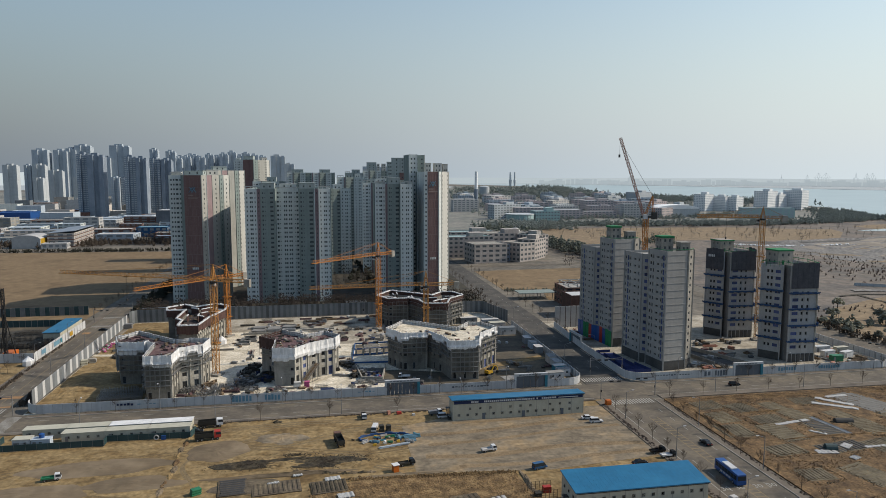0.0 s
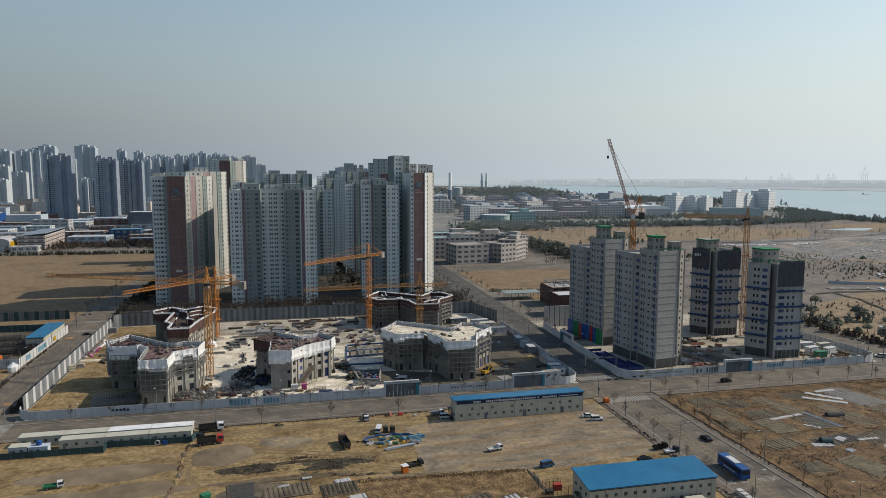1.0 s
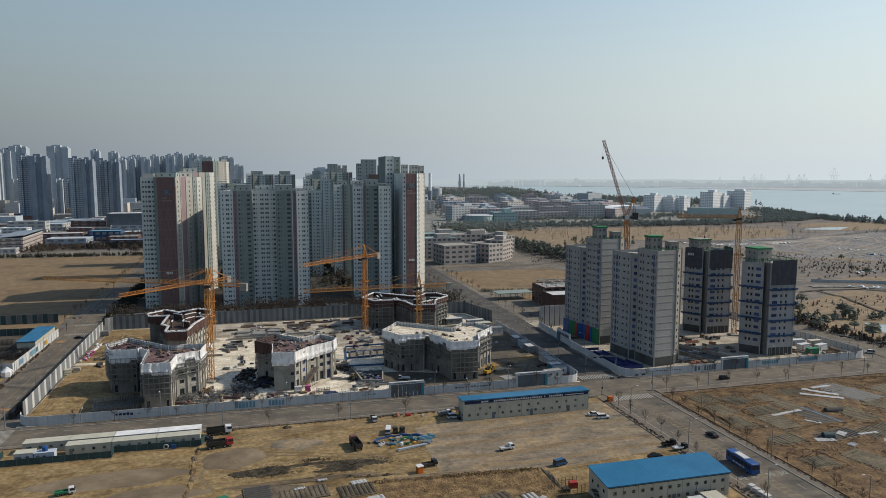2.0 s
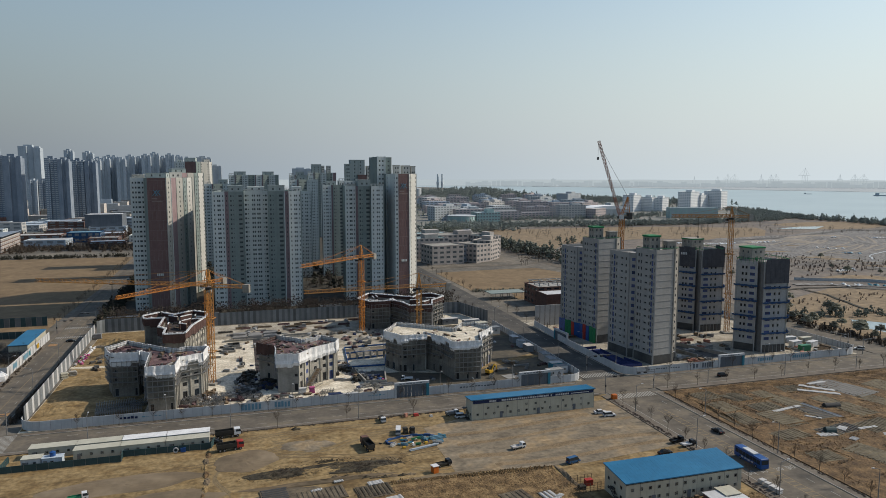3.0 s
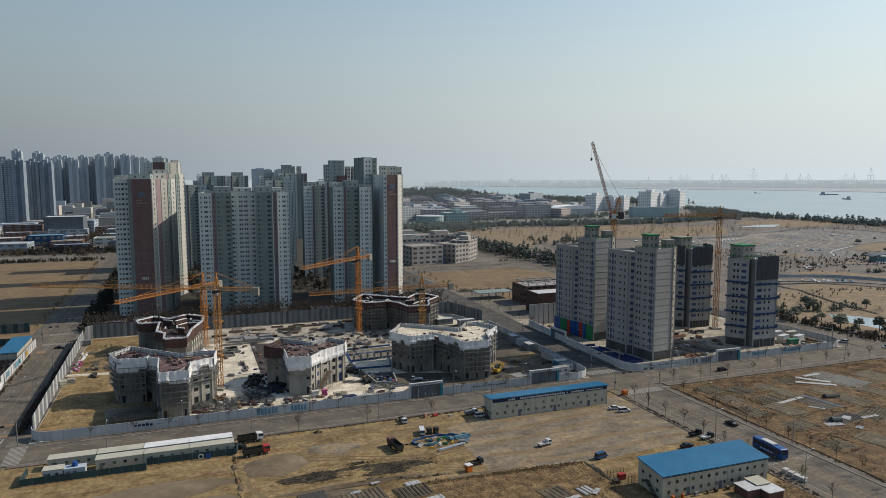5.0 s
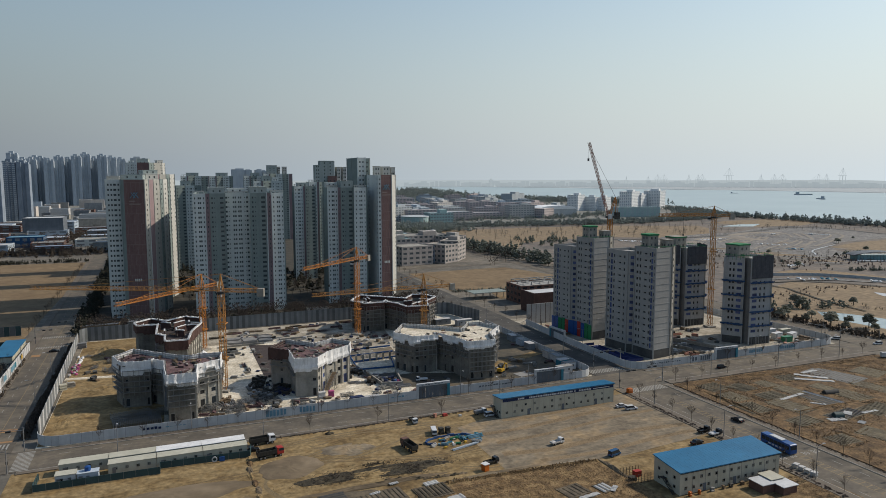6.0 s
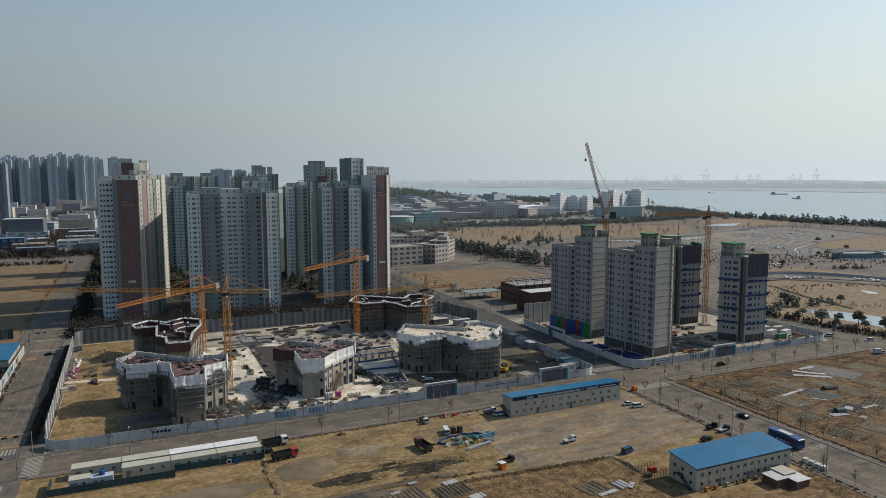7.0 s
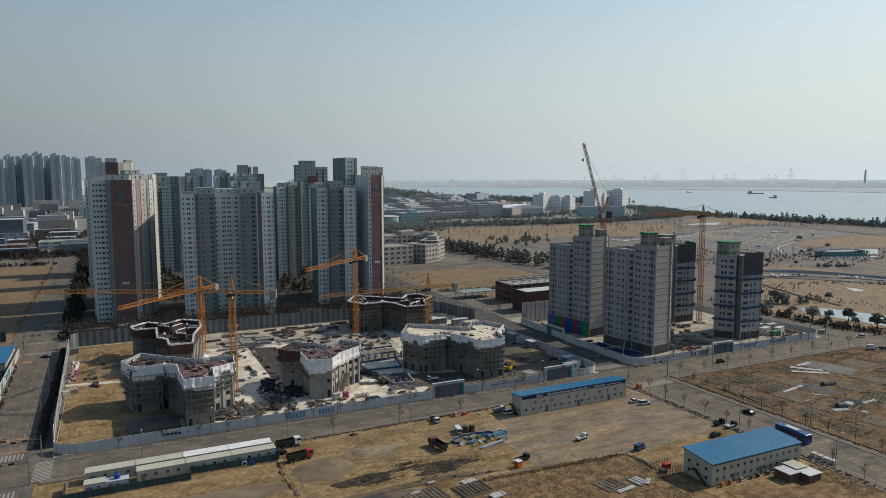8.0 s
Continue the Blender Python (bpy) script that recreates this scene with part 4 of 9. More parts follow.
            if (ay > y) != (by > y) and x < (bx - ax) * (y - ay) / (by - ay) + ax:
                inside = not inside
        return inside
    count = 0
    while count < (26 if deck_key == "site" else 90):
        x, y = random.uniform(min(xs), max(xs)), random.uniform(min(ys), max(ys))
        if over_deck(x, y):
            count += 1
            loose.turned(x, y, random.uniform(0.8, 3.2), random.uniform(0.15, 0.9), floor, floor + random.uniform(0.1, 0.7), random.uniform(0, 180), random.randint(0, 3))
    count = 0
    while wrap_key == "form" and count < 11:
        x, y, length, yaw = random.uniform(min(xs), max(xs)), random.uniform(min(ys), max(ys)), random.uniform(3, 7), random.choice([0, 90, 45, -45])
        c, s = math.cos(radians(yaw)) * length / 2, math.sin(radians(yaw)) * length / 2
        if over_deck(x + c, y + s) and over_deck(x - c, y - s):
            count += 1
            form = Geo(cx, cy, 0)
            form.turned(x, y, length, 0.3, floor, z - 0.4, yaw)
            wall = part("wall_form", form, "form", t, "brown plywood wall form")
            cover = Geo(cx, cy, 0)
            for k in range(int(length / 0.7)):
                u = -0.5 + (k + 0.5) / int(length / 0.7)
                cover.turned(x + 2 * c * u, y + 2 * s * u, 0.75, random.uniform(0.45, 0.7), z - 0.4, z - 0.4 + random.uniform(0.2, 0.45), yaw + random.uniform(-8, 8), 0, 0.8)
            tagged(part("form_cover", cover, "wrap", wall, "white cloth over the form edge"), kind="stuff")
    tagged(part("deck_litter", loose, "timber olive rebar concrete", t), kind="stuff")
    return t

P1 = [(-77.5, 276), (-74.5, 266.5), (-66, 265.5), (-65.5, 268), (-61, 263), (-60.4, 244.6), (-52.2, 244.4), (-51.5, 254), (-44, 258), (-42.8, 266.4), (-49.5, 267.5), (-54.6, 266), (-71.6, 283.5)]
P2 = [(-23.8, 274.8), (-17.4, 268), (-17.8, 255.2), (-10.6, 254), (-5.6, 261), (-1.2, 264.2), (4.4, 267.2), (6, 272.5), (1, 279), (-7, 274.5), (-16.5, 284.5)]
P3 = [(26.8, 277), (31.5, 267), (41, 267), (42, 270), (46.8, 261), (48.5, 251), (58.6, 250), (62, 262), (71, 271.5), (67, 281), (62, 281.5), (55.2, 272.5), (35, 290.5)]
P5 = [(-73.4, 344.5), (-72, 338), (-63.5, 338), (-64, 318), (-60.6, 314), (-60.6, 303), (-53, 302.6), (-51, 318), (-46.4, 334), (-46, 345), (-52.4, 351), (-60.4, 343.5), (-67, 351)]
low_block("building_shell", "three-winged concrete shell with white sheeting and scaffolding", P1, 16.4, 4.2, "wrap", "rebar")
low_block("building_shell", "three-winged concrete shell with white sheeting and red rebar deck", P2, 14.6, 4.6, "wrap", "rebar", wall_key="concrete", bare=(0, 10))
low_block("building_shell", "large three-winged concrete shell with white sheeting", P3, 15.6, 3.4, "wrap", "site", bare=(2,))
low_block("building_shell", "concrete shell with brown formwork and scaffolding", P3, 14.6, 3.0, "form", "deck_dark", 2.5, 80)
low_block("building_shell", "concrete shell with brown formwork round its deck", P5, 13.8, 3.4, "form", "deck_dark")


# ---- the town and the campus beyond ----
def block(name, label, category, x, y, w, d, h, keys, floors=0, bays=0, yaw=0.0, group="", roof="concrete", pane="far_glass", lift=0.0, limit=0):
    """A plain building with ribbon or bay windows on its two seen sides, and a roof with a parapet and plant."""
    t = thing(name, x, y, 0.1, label, category, group, yaw=yaw)
    g = Geo()
    panes = []
    fh = h / max(1, floors)
    rows = storeys(0, floors, fh, fh * 0.3, fh * 0.78)
    c = cols(bays, min(w / max(1, bays) * 0.62, 14), pane, 0.5 / max(1, bays), 1 - 0.5 / max(1, bays)) if bays else ()
    k = max(1, round(bays * d / w)) if bays else 0
    e = cols(k, min(d / k * 0.6, 14), pane, 0.5 / k, 1 - 0.5 / k) if k else ()
    pts = [(-w / 2, -d / 2), (w / 2, -d / 2), (w / 2, d / 2), (-w / 2, d / 2)]
    for i in range(4):
        facade(g, panes, pts[i], pts[(i + 1) % 4], 0, h, 0, rows, (c, e, (), e)[i])
    g.add([(a, b, h - 0.6) for a, b in pts], [(0, 1, 2, 3)], 1)
    for i in range(4):
        (ax, ay), (bx, by) = pts[i], pts[(i + 1) % 4]
        s = 0.97
        g.add([(ax, ay, h), (bx, by, h), (bx * s, by * s, h), (ax * s, ay * s, h), (bx * s, by * s, h - 0.6), (ax * s, ay * s, h - 0.6)], [(0, 1, 2, 3), (3, 2, 4, 5)], 0)
    part("wall", g, keys + " " + roof, t)
    set_panes(t, panes, limit)
    if lift:
        g = Geo()
        g.turned(w * 0.15, 0, w * 0.3, d * 0.5, h - 0.6, h + lift)
        part("roof_house", g, keys, t)
    return t


def high_rise(x, y, w, d, h, key, stripe, label, yaw=0.0):
    """A distant residential tower: stepped plan, window bands and a crown."""
    t = thing("high_rise", x, y, 0.1, label, "high-rise", "far high-rises", yaw=yaw)
    g = Geo()
    g.box(-w / 2, -w * 0.12, -d / 2, d / 2, 0, h)
    g.box(-w * 0.12, w * 0.2, -d * 0.36, d * 0.5, 0, h * 0.985)
    g.box(w * 0.2, w / 2, -d * 0.5, d * 0.4, 0, h * 0.97)
    part("wall", g, key, t)
    g = Geo()
    n = int(h / 3.2)
    for i in range(1, n):
        z = i * h / n
        for a, b, c in ((-w * 0.47, -w * 0.3, -d / 2), (-w * 0.24, -w * 0.15, -d / 2), (-w * 0.06, w * 0.14, -d * 0.36), (w * 0.25, w * 0.46, -d * 0.5)):
            g.box(a, b, c - 0.12, c + 0.05, z, z + h / n * 0.5)
    tagged(part("window_band", g, stripe, t), kind="stuff")
    g = Geo()
    g.box(-w * 0.3, w * 0.1, -d * 0.2, d * 0.3, h * 0.98, h * 1.03), g.box(w * 0.22, w * 0.42, -d * 0.2, d * 0.3, h * 0.96, h * 1.0)
    part("roof_house", g, key, t)


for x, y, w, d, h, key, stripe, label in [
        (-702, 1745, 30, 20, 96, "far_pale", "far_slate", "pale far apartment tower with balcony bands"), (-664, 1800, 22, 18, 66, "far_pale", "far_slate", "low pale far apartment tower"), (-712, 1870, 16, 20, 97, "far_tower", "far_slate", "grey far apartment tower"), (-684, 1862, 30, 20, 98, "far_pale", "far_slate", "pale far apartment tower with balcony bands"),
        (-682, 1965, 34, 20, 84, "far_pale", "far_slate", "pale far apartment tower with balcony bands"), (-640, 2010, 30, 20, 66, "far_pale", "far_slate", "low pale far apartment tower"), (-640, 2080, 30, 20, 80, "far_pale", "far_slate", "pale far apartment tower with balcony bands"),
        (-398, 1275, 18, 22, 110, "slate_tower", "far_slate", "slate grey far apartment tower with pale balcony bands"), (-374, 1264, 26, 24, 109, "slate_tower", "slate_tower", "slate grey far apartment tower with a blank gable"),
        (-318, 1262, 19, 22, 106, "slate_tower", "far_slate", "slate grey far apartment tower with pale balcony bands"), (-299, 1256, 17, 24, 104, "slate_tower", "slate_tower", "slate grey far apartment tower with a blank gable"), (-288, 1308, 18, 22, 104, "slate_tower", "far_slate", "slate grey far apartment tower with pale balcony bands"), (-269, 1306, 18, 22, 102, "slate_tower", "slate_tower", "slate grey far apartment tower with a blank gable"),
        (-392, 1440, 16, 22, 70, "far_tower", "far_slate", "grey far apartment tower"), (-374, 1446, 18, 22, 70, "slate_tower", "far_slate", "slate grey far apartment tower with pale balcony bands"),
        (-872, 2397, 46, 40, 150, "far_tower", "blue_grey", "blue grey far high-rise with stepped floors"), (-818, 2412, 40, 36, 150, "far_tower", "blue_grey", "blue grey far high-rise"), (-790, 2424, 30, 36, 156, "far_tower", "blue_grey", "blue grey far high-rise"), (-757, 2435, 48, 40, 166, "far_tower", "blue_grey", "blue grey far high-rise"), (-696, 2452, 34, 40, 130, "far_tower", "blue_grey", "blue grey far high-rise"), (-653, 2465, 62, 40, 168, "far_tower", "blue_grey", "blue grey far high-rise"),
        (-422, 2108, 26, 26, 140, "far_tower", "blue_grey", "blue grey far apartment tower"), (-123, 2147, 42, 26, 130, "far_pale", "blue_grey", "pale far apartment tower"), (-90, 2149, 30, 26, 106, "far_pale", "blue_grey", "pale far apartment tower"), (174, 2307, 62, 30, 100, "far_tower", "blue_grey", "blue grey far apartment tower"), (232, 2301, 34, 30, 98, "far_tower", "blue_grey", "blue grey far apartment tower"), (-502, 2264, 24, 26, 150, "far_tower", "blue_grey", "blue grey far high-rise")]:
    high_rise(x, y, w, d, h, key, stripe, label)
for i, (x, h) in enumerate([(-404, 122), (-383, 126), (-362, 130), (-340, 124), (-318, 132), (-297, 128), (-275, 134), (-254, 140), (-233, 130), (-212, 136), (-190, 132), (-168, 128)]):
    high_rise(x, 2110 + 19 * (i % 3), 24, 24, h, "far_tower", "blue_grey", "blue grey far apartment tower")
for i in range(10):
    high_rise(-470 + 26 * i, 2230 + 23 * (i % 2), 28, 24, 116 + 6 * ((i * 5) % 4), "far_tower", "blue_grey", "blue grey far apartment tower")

# industrial quarter to the west
random.seed(12)
for i in range(56):
    x, y = -620 + (i % 14) * 42 + random.uniform(-10, 10), 1480 + (i // 14) * 120 + random.uniform(-30, 30)
    key = random.choice(["striped", "blue_grey", "beige", "core_grey", "grey_panel"])
    block("factory_hall", {"striped": "light grey", "blue_grey": "blue grey", "beige": "beige", "core_grey": "grey", "grey_panel": "dark grey"}[key] + " far low building in the town", "factory", x, y, random.uniform(24, 38), random.uniform(14, 24), random.choice([8, 10, 14, 18, 24]), key, 0, 0, random.uniform(-6, 6), "far town buildings", "blue_grey")
random.seed(11)
SHED = [("grey_panel", "dark grey far factory hall with a flat roof"), ("brick", "dark brick far workshop with a flat roof"), ("striped", "grey far factory hall with a flat roof"), ("blue_grey", "blue grey far factory hall with a flat roof"), ("pale", "pale far workshop with a flat roof"), ("beige", "beige far workshop with a flat roof"), ("concrete", "concrete far workshop with a flat roof")]
for i in range(120):
    y = 830 + (i // 10) * 62 + random.uniform(-12, 12)
    x = -100 - (i % 10) * 58 - (y - 830) * 0.12 + random.uniform(-14, 14) - 14
    key, label = random.choice(SHED)
    h = random.choice([7, 8, 9, 10, 12, 14, 18])
    block("factory_hall", label, "factory", x, y, random.uniform(26, 48), random.uniform(16, 34), h, key, 2 if h < 12 else 4, 4 if i < 50 else 0, random.uniform(-4, 4), "far factory halls", random.choice(["striped", "blue_grey", "core_grey", "concrete", "grey_panel", "blue_grey"]))
block("factory_hall", "dark grey far factory hall with a white flank", "factory", -205, 1040, 46, 40, 26, "dark_grey", 2, 0, 0, "far factory halls", "white_panel")
block("factory_hall", "blue sheeted far building under cover", "factory", -470, 1180, 52, 40, 17, "blue", 1, 0, 0, "", "blue")
block("factory_hall", "bright blue far factory hall with windows", "factory", -205, 905, 36, 26, 12, "blue_car", 2, 5, 0, "", "sky_blue")

# school with a barrel-roofed hall
school = block("school", "cream and brick school wing with a dark sloping roof", "school", -274, 824, 26, 86, 15, "beige", 4, 3, 4, "", "dark_grey")
g = Geo()
for i in range(4):
    g.box(13.02, 13.25, -43, 43, i * 3.75 + 0.2, i * 3.75 + 1.1), g.box(-13.2, 13.2, -43.25, -43.02, i * 3.75 + 0.2, i * 3.75 + 1.1)
part("brick_band", g, "brick", school)
g = Geo()
g.add([(-14, -44, 15.1), (14, -44, 17.6), (14, 44, 17.6), (-14, 44, 15.1), (-14, -44, 14.6), (14, -44, 17.1), (14, 44, 17.1), (-14, 44, 14.6)], [(0, 1, 2, 3), (0, 4, 5, 1), (1, 5, 6, 2), (2, 6, 7, 3), (3, 7, 4, 0)])
part("roof", g, "slate_tower", school, "dark blue-grey sloping roof")
block("school", "cream school wing with brick bands and ribbon windows", "school", -318, 846, 60, 22, 14, "beige", 4, 8, 4, "", "slate_tower")
block("school", "low grey link building beside a sports hall", "school", -272, 770, 24, 14, 6, "striped", 1, 4, 4, "", "white_panel")
t = thing("sports_hall", -300, 786, 0.1, "grey barrel-roofed sports hall with a yellow gable", "hall", yaw=-4)
g = Geo()
ring = [(14, 0)] + [(14 * math.cos(radians(a)), 10 + 4 * math.sin(radians(a))) for a in range(0, 181, 15)] + [(-14, 0)]
n = len(ring)
g.add([(x, -15, z) for x, z in ring] + [(x, 15, z) for x, z in ring], [((i + 1) % n, i, n + i, n + (i + 1) % n) for i in range(n)] + [tuple(range(n)), tuple(range(2 * n - 1, n - 1, -1))])
part("shell", g, "striped", t)
g = Geo()
for k in range(9):
    g.box(14.05, 14.3, -14 + k * 3.1, -11.2 + k * 3.1, 0, 10.4)
part("gable", g, "yellow", t, "yellow side wall in panels")

# campus
CAMPUS = [(146, 595, 31, 26, 17, "campus_stone", 4, 5, 8), (177.1, 598.5, 20, 24, 17, "campus_stone", 4, 4, 31), (193.4, 609.5, 27, 18, 19, "campus_stone", 5, 5, 51), (165, 605, 10, 24, 15.5, "slate_tower", 4, 3, 8), (138, 634, 44, 24, 20, "campus_stone", 5, 9, 4), (178, 656, 50, 24, 21, "campus_stone", 5, 9, 6), (152, 684, 50, 24, 20, "campus_stone", 5, 8, 4), (204, 640, 22, 22, 20, "campus_stone", 5, 5, 30)]
for x, y, w, d, h, key, f, b, yaw in CAMPUS:
    block("campus_building", "pinkish stone campus building with dark windows" if key == "campus_stone" else "blue glazed link building of the campus", "campus building", x, y, w, d, h, key, f, b, yaw, "campus buildings", "teal_glass" if h == 20 else "concrete", "dark_pane", lift=3 if h > 18 else 0, limit=30)
t = thing("dome", 193, 662, 20.1, "small silver dome on a campus roof", "dome")
g = Geo()
for j in range(5):
    a0, a1 = radians(j * 18), radians((j + 1) * 18)
    g.cyl(0, 0, 5 * math.sin(a0), 5 * math.sin(a1), 5 * math.cos(a0), 16, 0, 5 * math.cos(a1) + 0.01)
part("shell", g, "scaffold", t)
random.seed(5)
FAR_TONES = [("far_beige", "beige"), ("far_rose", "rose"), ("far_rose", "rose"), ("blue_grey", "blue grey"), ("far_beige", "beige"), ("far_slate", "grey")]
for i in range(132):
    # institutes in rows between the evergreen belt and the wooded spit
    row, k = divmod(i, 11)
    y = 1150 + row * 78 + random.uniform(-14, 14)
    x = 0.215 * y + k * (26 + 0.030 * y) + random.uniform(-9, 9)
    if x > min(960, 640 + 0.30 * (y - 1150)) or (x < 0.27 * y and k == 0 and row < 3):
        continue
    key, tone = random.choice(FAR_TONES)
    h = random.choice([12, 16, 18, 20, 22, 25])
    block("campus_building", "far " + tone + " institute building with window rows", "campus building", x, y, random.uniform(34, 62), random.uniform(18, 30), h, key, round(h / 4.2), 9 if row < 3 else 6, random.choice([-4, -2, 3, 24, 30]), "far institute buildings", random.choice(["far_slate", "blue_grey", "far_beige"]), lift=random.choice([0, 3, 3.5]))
t = thing("drum_building", 312, 1046, 0.1, "round grey-green drum building with a flat roof", "campus building")
g = Geo()
g.cyl(0, 0, 0, 14, 22, 40)
part("wall", g, "far_teal", t)
g = Geo()
g.cyl(0, 0, 14, 15, 22.8, 40)
part("roof", g, "far_slate", t)
for k in range(20):
    a = 2 * math.pi * k / 20
    g = Geo()
    g.turned(22 * math.cos(a), 22 * math.sin(a), 0.7, 0.7, 0, 14, math.degrees(a))
    part("pilaster", g, "far_slate", t)
block("campus_building", "dark teal glass institute building with a flat overhanging roof", "campus building", 357, 1056, 40, 30, 19, "far_teal", 4, 8, 0, "", "far_slate", lift=5)
t = thing("sports_hall", 640, 1165, 0.1, "wide pale hall with a low white vaulted roof", "hall")
g = Geo()
g.box(-42, 42, -18, 18, 0, 15)
part("wall", g, "far_slate", t)
g = Geo()
ring = [(42 * math.cos(radians(a)), 15 + 7 * math.sin(radians(a))) for a in range(0, 181, 15)]
n = len(ring)
g.add([(x, -19, z) for x, z in ring] + [(x, 19, z) for x, z in ring], [(i, i + 1, n + i + 1, n + i) for i in range(n - 1)] + [tuple(range(n)), tuple(range(2 * n - 1, n - 1, -1))])
part("roof", g, "far_white", t)
for x, y, w, d, h, key, lab, yaw in [(800, 1330, 34, 26, 36, "far_white", "white far office block", 30), (836, 1322, 16, 26, 31, "far_white", "pale far office block", 30), (862, 1316, 30, 26, 30, "far_white", "pale grey far office block", 30), (946, 1330, 46, 30, 42, "far_white", "pale far office tower", 30), (985, 1345, 40, 26, 34, "far_white", "white far office block", 30), (1030, 1345, 36, 40, 43, "far_white", "white far office tower", 30), (779, 1092, 88, 24, 19, "far_teal", "teal glass far hall", -18), (830, 1690, 64, 36, 30, "far_pale", "grey far institute block", 30), (590, 1240, 60, 26, 19, "far_beige", "pale far institute block", 30), (700, 1260, 50, 26, 18, "far_slate", "grey far institute block", 30)]:
    block("office_block", lab + " near the shore", "office block", x, y, w, d, h, key, max(4, int(h / 3.4)), 9, yaw, "shore offices", "far_slate", "far_tower", lift=4 if key != "far_teal" else 0)

# chimneys and a tank of the waste plant
for x, y, r, h, keys, lab in [(405, 1760, 4.2, 83, "far_white slate_tower", "white chimney rising from a dark flared foot"), (1131, 3999, 6, 84, "far_steel far_steel", "tall far grey chimney"), (1158, 3996, 6, 84, "far_steel far_steel", "tall far grey chimney")]:
    t = thing("chimney", x, y, 0.1, lab, "chimney")
    foot, shaft = Geo(), Geo()
    foot.cyl(0, 0, 0, h * 0.45, r * 0.95, 16, 0, r * 1.5)
    shaft.cyl(0, 0, h * 0.45, h, r, 16, 0, r * 0.9)
    part("foot", foot, keys.split()[1], t)
    part("shaft", shaft, keys.split()[0], t)
t = thing("storage_tank", 525, 2163, 0.1, "pale cylindrical storage tank", "tank")
g = Geo()
g.cyl(0, 0, 0, 35, 16, 24)
g.cyl(0, 0, 35, 38, 16, 24, 0, 5)
part("shell", g, "far_pale", t)

# buildings by the sand lot
red = block("school", "dark red brick school building with a flat roof", "school", 166, 392, 46, 20, 11.4, "brick", 3, 9, 0, "", "concrete_grey", "glass")
g = Geo(red.location.x, red.location.y, 0)
for k in range(8):
    x = 166 - 21 + 6 * k
    for y in (383.6, 391, 398.4):
        g.beam((x, y, 11.4), (x, y, 13.4), 0.18)
    g.beam((x, 383, 13.4), (x, 399, 13.4), 0.2)
for y in (383.6, 391, 398.4):
    g.beam((144, y, 13.5), (188, y, 13.5), 0.22)
part("roof_pergola", g, "concrete_grey", red, "grey concrete roof frame")
t = block("gymnasium", "dark brown hall with a pale flat roof", "hall", 151, 361, 31, 15, 12, "form", 0, 0, 0, "", "white_panel")
g = Geo()
t = thing("striped_wall", 118, 330, 0.1, "tall pale striped screen wall beside the road", "screen wall", yaw=0)
for i in range(15):
    g = Geo()
    g.box(i * 2.9, i * 2.9 + 2.55, 0, 0.3, 0, 11)
    part("panel", g, "striped", t)
    g = Geo()
    g.box(i * 2.9 + 2.55, i * 2.9 + 2.9, 0.02, 0.26, 0, 10.8)
    part("strip", g, "form", t)
t = thing("green_canopy", 132, 412, 0.1, "green-roofed open shelter with plants", "shelter")
g = Geo()
for a in range(5):
    for b in (0, 9):
        g.beam((a * 5 - 8, b - 4, 0), (a * 5 - 8, b - 4, 4), 0.12)
part("post", g, "grey_steel", t)
g = Geo()
g.box(-10, 14, -5.5, 6.5, 4, 4.3)
part("roof", g, "green_grey", t)
# low buildings at the far crossing
for x, y, w, d, h, key in [(-92, 400, 18, 8, 4, "timber"), (-74, 398, 10, 8, 5, "concrete"), (-48, 392, 12, 6, 4, "striped"), (20, 400, 12, 6, 4, "concrete")]:
    block("annex", "low annex before the apartment towers", "annex", x, y, w, d, h, key, 1, 3, 0, "low annexes", "dark_grey")

# ---- far shore and port ----
g = Geo()
random.seed(3)
prev = None
for i in range(61):
    a = radians(-5 + 150 * i / 60)
    x, y = 4880 * math.cos(a), 4880 * math.sin(a) * 1.0
    z = 46 + 8 * noise.noise((i * 0.3, 0, 0)) + 4 * noise.noise((i * 1.1, 5, 0)) + (70 * max(0, 1 - abs(i - 44) / 5) if i > 38 else 0)
    if prev:
        g.add([(prev[0], prev[1], -2), (x, y, -2), (x, y, z), (prev[0], prev[1], prev[2])], [(0, 1, 2, 3)])
    prev = (x, y, z)
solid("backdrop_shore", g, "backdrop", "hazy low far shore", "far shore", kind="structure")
sheet("port_land", [(1480, 4940), (1720, 4600), (1990, 4200), (2250, 3800), (2420, 3300), (2600, 2950), (2760, 2650), (2830, 2350), (2880, 2000), (2960, 1500), (3300, 600), (4900, 600), (4900, 4940)], 1.2, "far_land", "flat far harbour land", "far shore")
g = Geo()
random.seed(4)
for i in range(150):
    # long low sheds and stacked goods along the far quays
    a = radians(18 + 0.36 * i)
    r = 4760 + random.uniform(-30, 60)
    g.turned(r * math.cos(a), r * math.sin(a), 30, random.uniform(18, 46), 0, random.choice([24, 28, 32, 36, 40]), math.degrees(a))
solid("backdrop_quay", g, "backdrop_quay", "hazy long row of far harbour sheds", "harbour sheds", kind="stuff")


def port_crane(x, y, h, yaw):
    t = thing("port_crane", x, y, 1.2, "far harbour gantry crane glowing with painted haze", "crane", "harbour cranes", yaw=yaw)
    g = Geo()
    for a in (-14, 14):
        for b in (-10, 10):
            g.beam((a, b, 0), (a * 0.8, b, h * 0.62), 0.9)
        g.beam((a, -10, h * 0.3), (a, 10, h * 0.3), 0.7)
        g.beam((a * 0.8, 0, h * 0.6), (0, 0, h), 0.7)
    # portal and boom glow in the quay tone, which stands for haze
